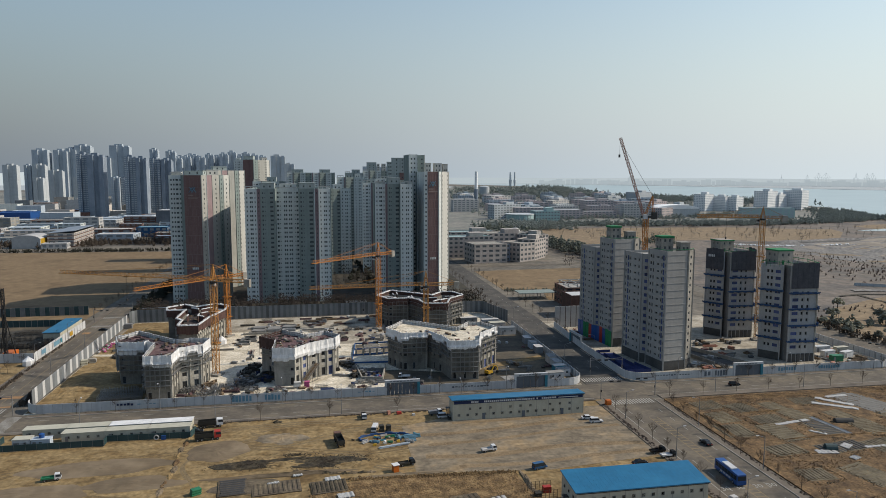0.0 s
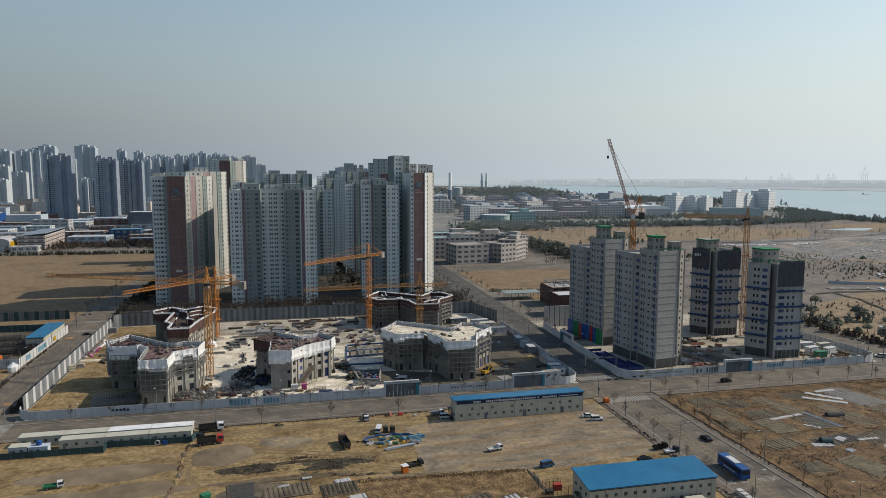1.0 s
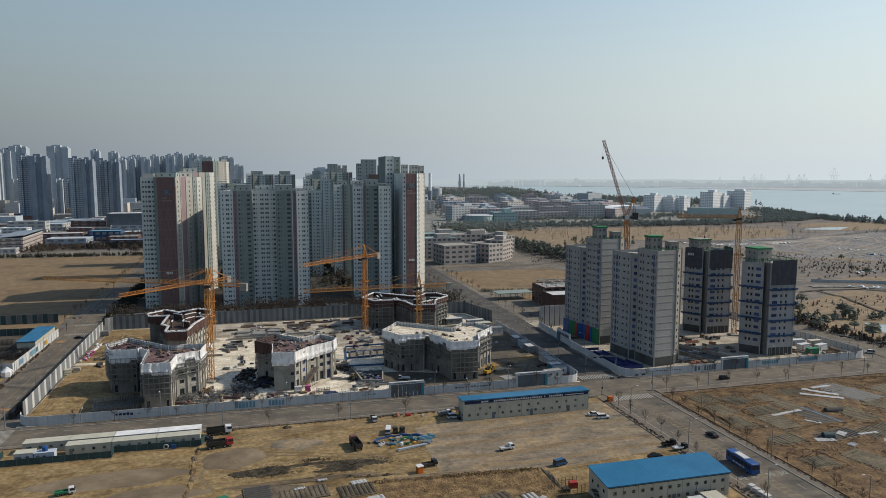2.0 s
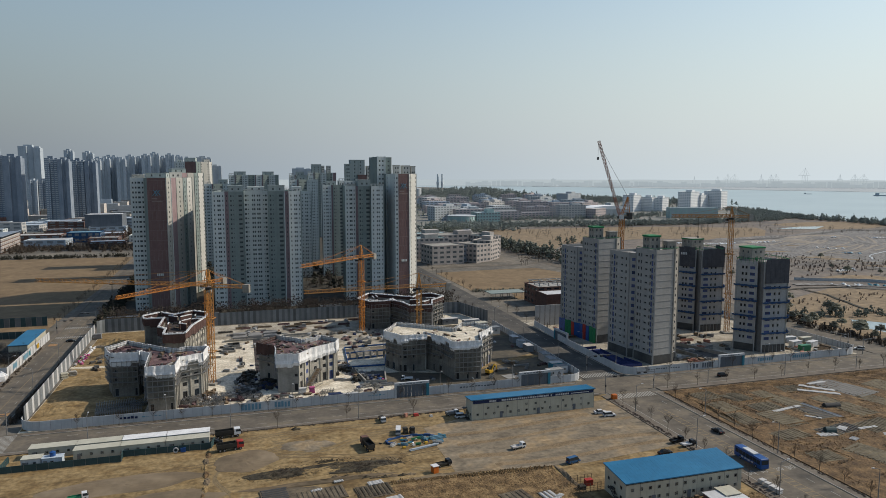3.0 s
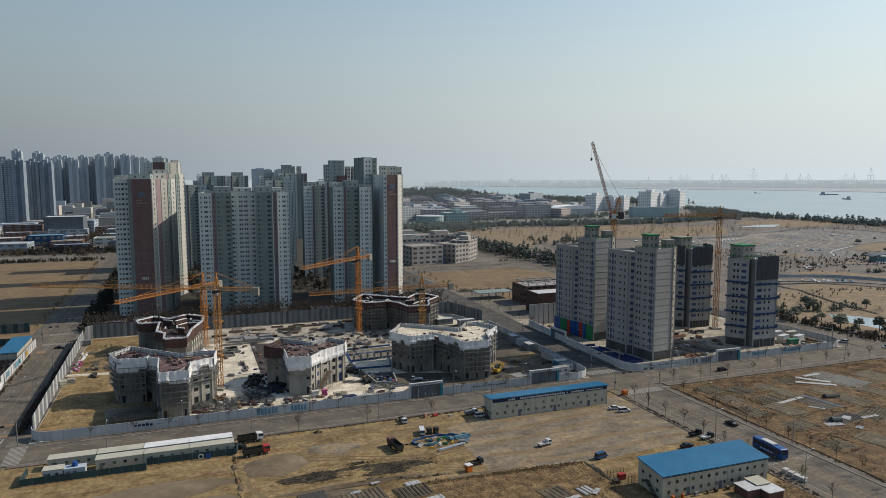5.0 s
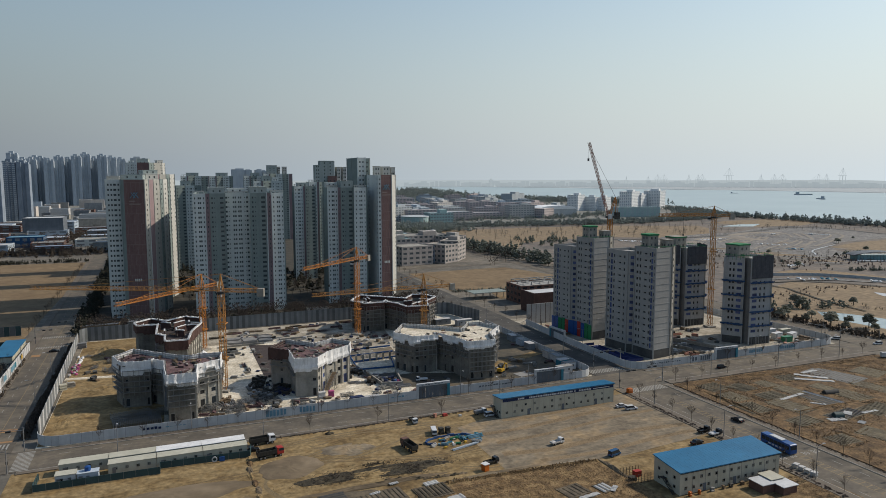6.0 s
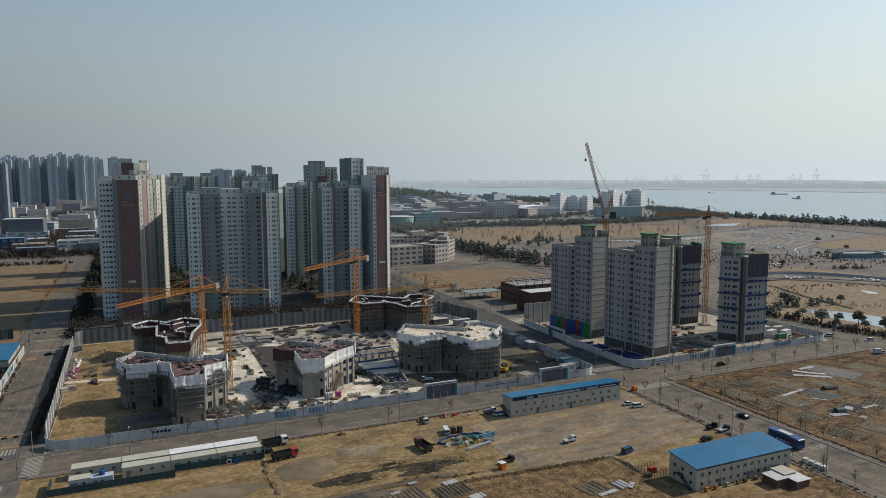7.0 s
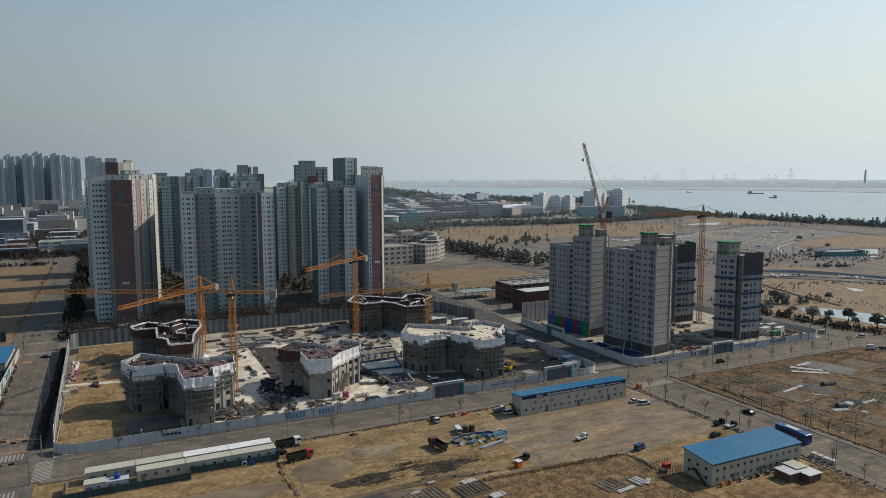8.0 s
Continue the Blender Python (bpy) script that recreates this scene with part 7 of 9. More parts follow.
    g.box(-2.5, 2.3, -0.4, 0.4, 0.42, 0.62)
    part("chassis", g, "dark_steel", t)
    wheels(t, [(1.7, -0.74), (1.7, 0.74), (-1.6, -0.74), (-1.6, 0.74)], 0.36)
    t.scale = (0.9, 0.9, 0.9)
    return t


def dump_truck(x, y, yaw, key, label):
    t = thing("dump_truck", x, y, 0.08, label, "truck", "dump trucks", yaw=yaw)
    g = Geo()
    profile(g, [(2.3, 0.9), (4.5, 0.9), (4.6, 1.8), (4.4, 3.0), (2.3, 3.1)], 1.22, 0, 0.05)
    cab = part("cab", g, key, t)
    g = Geo()
    profile(g, [(2.9, 2.0), (4.62, 1.95), (4.46, 2.8), (2.9, 2.8)], 1.2, 0, 0.0)
    part("windscreen", g, "glass", cab)
    g = Geo()
    g.box(-4.2, 2.0, -1.2, 1.2, 1.3, 1.45)
    for s in (-1.25, 1.13):
        g.box(-4.3, 2.1, s, s + 0.12, 1.3, 2.75)
        for k in range(7):
            g.box(-4.2 + k * 0.98, -4.08 + k * 0.98, s - 0.06, s + 0.18, 1.35, 2.7)
    g.box(1.95, 2.1, -1.13, 1.13, 1.3, 2.95), g.box(-4.3, -4.18, -1.13, 1.13, 1.3, 2.7)
    part("dump_bed", g, "olive", t, "dark worn dump bed")
    g = Geo()
    g.box(-4.2, 4.3, -0.5, 0.5, 0.75, 1.2)
    part("chassis", g, "dark_steel", t)
    wheels(t, [(a, b) for a in (3.4, 1.7, -1.9, -3.3) for b in (-1.05, 1.05)], 0.52, 0.32)
    t.scale = (0.84, 0.84, 0.84)
    return t


def bus(x, y, yaw):
    t = thing("bus", x, y, 0.12, "blue city bus with a white roof unit on the road", "bus", yaw=yaw)
    g = Geo()
    profile(g, [(-5.4, 0.35), (5.4, 0.35), (5.5, 1.2), (5.35, 3.0), (5.2, 3.1), (-5.3, 3.1), (-5.45, 2.9)], 1.25, 0, 0.05)
    body = part("body", g, "bus_blue", t)
    for i in range(7):
        for s in (-1, 1):
            g = Geo()
            g.box(-4.9 + i * 1.42, -3.6 + i * 1.42, s * 1.22 - 0.03, s * 1.22 + 0.03, 1.45, 2.55)
            part("side_window", g, "glass", body)
    g = Geo()
    g.box(5.36, 5.47, -1.1, 1.1, 1.3, 2.7)
    part("windscreen", g, "glass", body)
    g = Geo()
    g.box(-2.6, 2.0, -0.85, 0.85, 3.1, 3.35)
    part("roof_unit", g, "white_panel", t, "white roof air-conditioning unit")
    for s in (-1, 1):
        g = Geo()
        for k in range(4):
            g.box(-2.5 + k * 1.3, -1.6 + k * 1.3, s * 1.24 - 0.02, s * 1.24 + 0.02, 0.8, 1.25)
        part("lettering", g, "white_panel", body, "plain white lettering bars")
    wheels(t, [(3.4, -1.1), (3.4, 1.1), (-2.9, -1.1), (-2.9, 1.1)], 0.48, 0.3)


bus(104.3, 155.2, -92)
car(84.0, 202.0, -8, "white_car", "sedan", "white saloon car parked on the gravel yard")
car(85.6, 198.9, -4, "white_car", "suv", "white sport utility car parked on the gravel yard")
car(84.8, 166.9, 8, "black_car", "sedan", "black saloon car parked behind the blue-roofed office")
car(57.0, 169.2, 15, "blue_car", "van", "blue van parked alone on the gravel yard")
car(110.4, 176.6, 92, "black_car", "sedan", "dark car driving on the east road")
car(-38.5, 211.6, 4, "black_car", "sedan", "black saloon car between the dump trucks")
car(38.4, 211.6, 4, "white_car", "suv", "white car parked at the office gable")
car(151.8, 226, 2, "black_car", "suv", "dark car on the front road")
car(240.2, 243.6, 140, "white_car", "suv", "white car at the far crossing")
car(249.6, 228.8, 170, "white_car", "suv", "white car on the far road")
car(-108.2, 361.8, 0, "black_car", "sedan", "dark car crossing the side road")
car(-111, 560, -90, "black_car", "suv", "dark car on the side road")
small_truck(46.3, 182.6, 12, "white_car", "striped", "white flatbed truck parked on the gravel yard")
small_truck(22.0, 177.4, 12, "black_car", "olive", "dark blue pickup truck beside an orange hut")
small_truck(93.4, 173.4, 8, "black_car", "black_car", "black flatbed truck at the verge")
small_truck(95.0, 170.1, 6, "black_car", "white_car", "black and white truck at the verge")
small_truck(-69.5, 184, 10, "white_car", "green", "white truck with a green bed on the dirt lot")
small_truck(12.8, 215.8, -88, "white_car", "olive", "white truck with a dark load at the roadside")
small_truck(15.4, 204.2, -104, "white_car", "white_car", "white truck beside stored materials", box=0.5)
small_truck(36.2, 214.6, 10, "white_car", "grey_steel", "white service truck at the office gable", box=0.4)
small_truck(31, 257, 170, "white_car", "white_car", "white pickup on the pale site floor")
small_truck(230, 211, -20, "white_car", "white_panel", "white box truck parked at the field", box=1.6)
small_truck(236, 209, -25, "white_car", "olive", "white truck parked at the field")
dump_truck(-35, 216, 6, "white_car", "dump truck with a white cab and dark bed")
dump_truck(-34.2, 205.4, 8, "red", "dump truck with a red cab and dark bed")
dump_truck(4.3, 195.6, 99, "brick", "brown dump truck on bare earth")


# ---- kerbs, pavements, markings ----
def strip(name, x0, x1, y0, y1, z, key, label, category="pavement"):
    g = Geo()
    g.box(x0, x1, y0, y1, z - 0.3, z)
    return solid(name, g, key, label, category, kind="structure")


strip("pavement", -95, 92, 234.2, 236.2, 0.27, "paving", "narrow worn pavement strip with bare soil")
strip("pavement", 120, 232, 234.4, 236.3, 0.27, "paving", "narrow pavement before the second site")
strip("pavement", -99, 94, 219.0, 220.8, 0.27, "paving", "narrow pavement along the dirt lot")
strip("pavement", 93.5, 97.3, 60, 218, 0.27, "paving", "block pavement along the gravel yard")
strip("pavement", 114.7, 117.4, 60, 216, 0.27, "paving", "block pavement along the rough field")
strip("pavement", 118, 232, 217.0, 220.8, 0.27, "paving", "block pavement along the rough field")
g = Geo()
g.prism([(-117.8, 240), (-114.7, 240), (-129.3, 900), (-132.4, 900)], 0, 0.25)
solid("pavement", g, "paving", "pale pavement along the side road", "pavement", kind="structure")
for i, (x0, x1, y0, y1) in enumerate([(-95, 92, 233.95, 234.2), (120, 232, 234.15, 234.4), (-99, 94, 220.7, 220.95), (97.25, 97.5, 60, 218), (114.5, 114.75, 60, 216), (118, 232, 220.7, 220.95), (-103.1, -102.85, 250, 380), (97.3, 97.5, 252, 380), (114.3, 114.5, 252, 286)]):
    strip("kerb", x0, x1, y0, y1, 0.30, "concrete", "grey concrete kerb", "kerb")


def marking(name, label, boxes, key, z=0.126):
    g = Geo()
    for x0, x1, y0, y1 in boxes:
        g.box(x0, x1, y0, y1, z - 0.02, z)
    solid(name, g, key, label, "road marking", kind="stuff")


marking("lane_dashes", "worn white lane dashes on the front road", [(x, x + 3, y - 0.08, y + 0.08) for x in range(-90, 232, 8) if not 92 < x < 118 for y in (224.6, 231)], "line")
marking("lane_dashes", "worn white lane dashes on the east road", [(x - 0.08, x + 0.08, y, y + 3) for y in range(60, 208, 8) for x in (100.5, 111.2)], "line")
marking("bus_lane_hatch", "yellow hatched lane on the east road", [(104.6, 107.0, y, y + 0.3) for y in range(120, 200, 2)] + [(104.4, 104.6, 120, 200), (107.0, 107.2, 120, 200)], "yellow_line")
marking("lane_dashes", "white lane dashes on the west road", [(x - 0.08 - (y - 240) * 0.0106, x + 0.08 - (y - 240) * 0.0106, y, y + 3) for y in range(250, 700, 9) for x in (-105.9, -112.4)], "line")
marking("centre_line", "yellow centre line of the west road", [(-109.1 - (y - 240) * 0.0106, -108.9 - (y - 240) * 0.0106, y, y + 6) for y in range(250, 640, 6)], "yellow_line")
marking("lane_dashes", "white lane dashes on the road between the sites", [(x - 0.08 + (y - 240) * 0.009, x + 0.08 + (y - 240) * 0.009, y, y + 3) for y in range(256, 640, 9) for x in (102, 110.5)], "line")


def crosswalk(x0, x1, y0, y1, along):
    t = thing("crosswalk", x0, y0, 0.122, "worn white zebra crossing on asphalt", "crosswalk", "zebra crossings")
    n = int(((x1 - x0) if along == "x" else (y1 - y0)) / 1.0)
    g = Geo()
    if along == "x":
        g.box(0, 0.5, 0, y1 - y0, -0.02, 0.006)
    else:
        g.box(0, x1 - x0, 0, 0.5, -0.02, 0.006)
    me = g.mesh("stripe", mats_of("line"))
    for i in range(n):
        ob = new("stripe", me)
        ob.parent = t
        ob.matrix_basis = pose(i if along == "x" else 0, 0 if along == "x" else i, 0)


marking("stop_band", "broad worn orange stop bands across the side road", [(-112.4, -104.2, 246.0, 247.4), (-113.2, -104.8, 255.6, 258.4), (-116.6, -113.0, 355, 359)], "orange_band")
crosswalk(98, 114.5, 239.5, 244, "x")
crosswalk(98, 114.5, 213.5, 218, "x")
crosswalk(-114.2, -103.5, 240, 244.5, "x")
crosswalk(-119.5, -103.5, 213, 217.5, "x")
crosswalk(-101, -96.5, 222, 236, "y")
crosswalk(-117, -104.5, 370.5, 374, "x")
crosswalk(-117.5, -104.5, 392, 396, "x")
for i in range(4):
    cu = bpy.data.curves.new("road_number", "FONT")
    cu.body, cu.size, cu.extrude = "30", 2.6, 0.004
    ob = new("road_number", cu)
    ob.data.materials.append(M["line"])
    ob.matrix_world = pose(98.2 + 3.9 * i + (1.2 if i > 1 else 0), 148.6, 0.135)
    tagged(ob, "white speed number painted on asphalt", "road marking")


# ---- street furniture and roadside trees ----
def street_lamp(x, y, yaw, h=9.0):
    t = thing("street_lamp", x, y, 0.2, "slim grey street lamp with a single arm", "street lamp", "street lamps", yaw=yaw)
    g = Geo()
    g.cyl(0, 0, 0, h, 0.13, 8, 0, 0.07)
    part("pole", g, "grey_steel", t)
    g = Geo()
    g.beam((0, 0, h - 0.1), (2.0, 0, h + 0.5), 0.05)
    arm = part("arm", g, "grey_steel", t)
    g = Geo()
    g.box(1.8, 2.6, -0.15, 0.15, h + 0.42, h + 0.56)
    part("lamp_head", g, "white_panel", arm)
    return t


lamp = street_lamp(5.8, 219.9, 90)
for x, y, yaw in [(-74, 219.9, 90), (-34, 219.9, 90), (46, 219.9, 90), (140, 219.6, 90), (176, 219.6, 90), (212, 219.6, 90), (-54, 235.2, -90), (-14, 235.2, -90), (38, 235.2, -90), (66, 235.2, -90), (134, 235.2, -90), (180, 235.2, -90), (220, 235.2, -90),
                  (96.2, 200, 0), (96.2, 168, 0), (96.2, 136, 0), (116, 190, 180), (116, 158, 180), (116, 126, 180), (-115.6, 262, 0), (-116.5, 300, 0), (-117.4, 340, 0), (-103.4, 280, 180), (-103.8, 320, 180), (98.2, 262, 0), (98.6, 300, 0), (99, 340, 0), (116.4, 275, 180), (255, 262, 180), (252, 230, 180), (258, 300, 180)]:
    copy_thing(lamp, pose(x, y, 0.2, 0, 0, yaw))


def signal_pole(x, y, yaw):
    t = thing("traffic_signal", x, y, 0.2, "grey traffic signal mast with an arm over the road", "traffic light", "traffic signals", yaw=yaw)
    g = Geo()
    g.cyl(0, 0, 0, 7.2, 0.16, 8, 0, 0.12)
    part("pole", g, "grey_steel", t)
    g = Geo()
    g.beam((0, 0, 6.2), (7.5, 0, 6.9), 0.08), g.beam((0, 0, 7.1), (4, 0, 6.6), 0.04)
    part("arm", g, "grey_steel", t)
    for x0 in (3.8, 6.6):
        g = Geo()
        g.box(x0 - 0.7, x0 + 0.7, -0.16, 0.16, 5.95, 6.4)
        part("signal_head", g, "dark_steel", t)
    g = Geo()
    g.box(-0.25, 0.25, -0.3, -0.12, 2.6, 3.4)
    part("control_box", g, "dark_steel", t)
    return t


signal = signal_pole(103, 246.5, 0)
for x, y, yaw in [(116, 246, 180), (117.2, 221, 180), (96, 219.6, 0), (-99.6, 236.6, 180), (-101, 220.4, 180), (-115.4, 238.6, 0), (-118.6, 382, 0), (-104, 400, 180), (234.8, 237, 0), (236, 246, 120)]:
    copy_thing(signal, pose(x, y, 0.2, 0, 0, yaw))


def bare_tree(x, y, h, seed):
    random.seed(seed)
    t = thing("street_tree", x, y, 0.2, "young bare street tree with thin brown twigs", "tree", "bare street trees")
    g = Geo()
    g.cyl(0, 0, 0, h * 0.45, 0.07, 7, 0, 0.05)
    g.cyl(0, 0, h * 0.45, h * 0.92, 0.05, 6, 0, 0.015)
    part("trunk", g, "bark", t)
    g = Geo()
    for k in range(15):
        z = h * random.uniform(0.35, 0.85)
        a, r = random.uniform(0, 6.28), (h - z) * random.uniform(0.35, 0.6)
        e = Vector((r * math.cos(a), r * math.sin(a), z + r * random.uniform(0.9, 1.4)))
        g.beam((0, 0, z), e, 0.018)
        for _ in range(5):
            m = Vector((0, 0, z)).lerp(e, random.uniform(0.4, 0.9))
            g.beam(m, m + Vector((random.uniform(-0.6, 0.6), random.uniform(-0.6, 0.6), random.uniform(0.4, 1.0))), 0.009)
    part("crown", g, "twig", t)
    return t


trees = [bare_tree(-80, 235.2, 5.2, 1), bare_tree(-68, 235.2, 4.6, 2), bare_tree(96.2, 208, 5.6, 3), bare_tree(116, 206, 6.0, 4)]
random.seed(9)
SPOTS = [(x, 235.2) for x in range(-58, 95, 9)] + [(x, 235.3) for x in range(124, 232, 10)] + [(96.0, y) for y in range(128, 206, 9)] + [(116.2, y) for y in range(96, 206, 8)] + [(x, 219.2) for x in range(-20, 40, 22)] + [(x, 219.0) for x in range(122, 232, 13)] + [(-122.5, y) for y in range(250, 380, 13)] + [(-124.5 - (y - 400) * 0.01, y) for y in range(402, 680, 12)] + [(-103 - (y - 400) * 0.01, y) for y in range(408, 640, 16)] + [(118 + (y - 300) * 0.01, y) for y in range(300, 560, 14)] + [(98 + (y - 300) * 0.01, y) for y in range(360, 560, 14)]
for i, (x, y) in enumerate(SPOTS):
    copy_thing(trees[i % 4], pose(x + random.uniform(-0.3, 0.3), y + random.uniform(-0.2, 0.2), 0.2, 0, 0, random.uniform(0, 360)) @ Matrix.Scale(random.uniform(0.8, 1.1), 4))


def shrubs(name, label, x0, x1, y0, y1, count, size, key, z=0.2):
    g = Geo()
    for _ in range(count):
        r = size * random.uniform(0.5, 1.2)
        clump(g, random.uniform(x0, x1), random.uniform(y0, y1), z + r * 0.12, r, 0.3 if key == "dry_grass" else 0.6)
    solid(name, g, key, label, "shrubs", kind="stuff")


shrubs("verge_shrubs", "clipped brown shrubs on the yard verge", 94.0, 95.2, 120, 214, 300, 0.5, "twig")
shrubs("verge_shrubs", "clipped brown shrubs on the field verge", 116.6, 117.6, 90, 214, 300, 0.5, "twig")
shrubs("verge_shrubs", "low brown shrubs under the hoarding", -84, 90, 235.7, 236.1, 220, 0.35, "twig")
shrubs("verge_shrubs", "low dead growth at the edge of the dirt lot", -40, 40, 218, 219.4, 160, 0.35, "twig")
shrubs("dry_tufts", "dry grass tufts on the rough field", 118, 232, 120, 216, 4200, 0.24, "dry_grass", 0.3)
shrubs("dry_tufts", "dense dry grass bank along the road", 118, 230, 205, 216, 2600, 0.34, "dry_grass", 0.3)

M["plot_weeds"] = material("dead_weeds", [(0.05, 0.042, 0.03), (0.10, 0.082, 0.055)], 0.95, size=1.5, fine=0.4)

# ---- near strip of rough grass and gardens below the yard ----
sheet("grass_patch", [(-6, 120), (56, 120), (52, 153), (49.5, 167.5), (32, 169), (9, 170.5), (-2, 165)], 0.16, "gold_grass", "tall dry yellow grass patch", "grass")
sheet("grass_patch", [(56, 120), (99, 112), (98, 133), (94, 140), (76, 133), (58, 139)], 0.16, "gold_grass", "dry grass beside the brick shed", "grass")
random.seed(14)
g = Geo()
for _ in range(4200):
    x, y = random.uniform(-4, 50), random.uniform(130, 168)
    if 28 < x < 40 and 148 < y < 160:
        continue
    clump(g, x, y, 0.18, random.uniform(0.15, 0.5), 0.3)
for _ in range(900):
    clump(g, 86 + random.uniform(0, 10), random.uniform(122, 140), 0.18, random.uniform(0.15, 0.4), 0.3)
for i in range(900):
    k = i / 900
    x, y = (6 + 44 * k, 171.2 - 3 * k)
    clump(g, x + random.gauss(0, 0.5), y + random.gauss(0, 0.5), 0.25, random.uniform(0.12, 0.34), 0.8)
solid("dry_tufts", g, "gold_grass", "tall dry yellow grass tufts", "grass", kind="stuff")


def heap(name, label, x, y, rx, ry, h, key, seed, rough=0.5):
    """A loose heap: a disc of rings lifted in the middle, with a broken surface."""
    random.seed(seed)
    g = Geo()
    pts, faces, n, m = [(0, 0, h)], [], 26, 7
    for j in range(1, m + 1):
        for i in range(n):
            a, r = 2 * math.pi * i / n, j / m
            k = 1 + 0.25 * noise.noise((math.cos(a) * 1.7 + seed, math.sin(a) * 1.7, 0))
            z = h * (1 - r) ** 0.8 * (1 + rough * noise.noise((rx * r * math.cos(a) * 0.5, ry * r * math.sin(a) * 0.5, seed))) + (0.25 * rough * noise.noise((rx * r * math.cos(a) * 1.6, ry * r * math.sin(a) * 1.6, seed)) if j < m else -0.25)
            pts.append((rx * r * k * math.cos(a), ry * r * k * math.sin(a), z))
    faces += [(0, 1 + i, 1 + (i + 1) % n) for i in range(n)]
    for j in range(1, m):
        for i in range(n):
            a, b = 1 + (j - 1) * n + i, 1 + (j - 1) * n + (i + 1) % n
            faces.append((a, a + n, b + n, b))
    g.add(pts, faces)
    return solid(name, g, key, label, "heap", "earth heaps", at=(x, y, 0.06))


M["lot_dark"] = material("damp_track", [(0.15, 0.105, 0.052), (0.20, 0.14, 0.072)], 0.95, size=2, fine=0.4)
M["yard_dust"] = material("yard_dust", [(0.21, 0.15, 0.085), (0.27, 0.195, 0.115)], 0.95, size=4, fine=0.35, smear=0.2)
M["black_soil"] = material("black_soil", [(0.03, 0.026, 0.018), (0.06, 0.05, 0.033), (0.12, 0.094, 0.055)], 0.95, size=3, fine=0.5, bump=0.3)


def brush(label, x, y, rx, ry, count, seed):
    """Broken dark brush and turned soil, thick in the middle and thinning out."""
    random.seed(seed)
    g = Geo()
    for _ in range(count):
        a, r = random.uniform(0, 6.28), abs(random.gauss(0, 0.5))
        px, py = rx * r * math.cos(a), ry * r * math.sin(a)
        if noise.noise((px * 0.35 + seed, py * 0.6, 0)) < -0.12:
            continue
        clump(g, px, py, 0.08, random.uniform(0.08, 0.3) * max(0.4, 1.1 - r * 0.5), 0.6)
    for _ in range(count // 30):
        a, r = random.uniform(0, 6.28), abs(random.gauss(0, 0.55))
        px, py, b = rx * r * math.cos(a), ry * r * math.sin(a), random.uniform(0, 6.28)
        g.beam((px, py, 0.1), (px + 1.1 * math.cos(b), py + 1.1 * math.sin(b), random.uniform(0.3, 0.9)), 0.03, 1)
    solid("brush_heap", g, "black_soil twig", label, "brush heap", "brush heaps", kind="stuff", at=(x, y, 0.1))


brush("low wide spread of dark brush and turned soil", -20, 185, 11, 3.6, 3600, 4)
brush("low wide spread of dark roots and soil", 1, 183.5, 13, 4.4, 4200, 5)
brush("thin spread of dead brush on the lot", -8, 189, 10, 3, 300, 6)
random.seed(33)
for x, y, rx, ry in ((-20, 185, 11, 3.2), (1, 183.5, 12, 4.0), (-8, 186.5, 9, 1.6)):
    heap("turned_soil", "dark turned soil on the lot", x, y, rx, ry, 0.4, "black_soil", int(abs(x)) + 200, 1.0)
heap("earth_mound", "brown heap of bare earth", -10, 184, 8, 3.5, 0.4, "lot", 6, 0.9)
heap("earth_mound", "brown bank of earth on the lot", 8, 180, 6, 4, 0.4, "lot", 7, 0.8)
heap("earth_mound", "grey patch of scraped earth", -12, 203, 8, 6, 0.25, "gravel", 8, 0.8)
heap("earth_mound", "small dark heap under sheeting", -14.5, 216.4, 1.6, 0.9, 0.8, "black_soil", 9)
heap("earth_mound", "sandy earth heap inside the hoarding", -86, 352, 8, 12, 2.2, "lot", 10, 0.6)
heap("earth_mound", "sandy earth heap inside the hoarding", -83, 292, 10, 7, 1.2, "lot", 11, 0.6)
heap("earth_mound", "sandy earth heap inside the hoarding", -90, 262, 6, 12, 0.8, "lot", 12, 0.6)
heap("earth_mound", "brown earth bank at the garden edge", -12, 177, 22, 1.4, 0.7, "earth", 15, 0.9)
heap("earth_mound", "brown earth bank across the lot", 20, 171.6, 16, 1.0, 0.6, "earth", 16, 0.9)
heap("earth_mound", "grass-grown bank along the front road", 150, 212.5, 34, 2.2, 1.1, "dry_grass", 21, 0.9)
heap("earth_mound", "grass-grown bank along the front road", 205, 211.5, 28, 2.6, 1.2, "dry_grass", 22, 0.9)
heap("earth_mound", "grass-grown ridge between the allotments", 150, 175.5, 26, 1.2, 0.6, "dry_grass", 23, 0.9)
heap("earth_mound", "grass-grown ridge between the allotments", 176, 159, 34, 2.6, 0.8, "dry_grass", 24, 0.9)
heap("earth_mound", "grass-grown ridge between the allotments", 146, 198, 20, 1.0, 0.6, "dry_grass", 25, 0.9)
heap("earth_mound", "grass-grown ridge between the allotments", 122, 190, 1.6, 22, 0.7, "dry_grass", 26, 0.9)
heap("earth_mound", "brown earth bank along the yard", 51.5, 161, 1.0, 8, 0.7, "earth", 17, 0.9)
random.seed(18)
for k, (x, y, rx, ry, key) in enumerate([(-60, 190, 22, 6, "earth"), (-72, 176, 16, 6, "earth"), (-30, 196, 10, 8, "earth"), (-48, 178, 14, 5, "earth"), (28, 212, 10, 4, "lot"), (-5, 208, 14, 5, "lot"), (-20, 172, 10, 5, "garden"), (-13, 203, 8, 4, "gravel"), (-40, 214, 3, 4, "gravel")]):
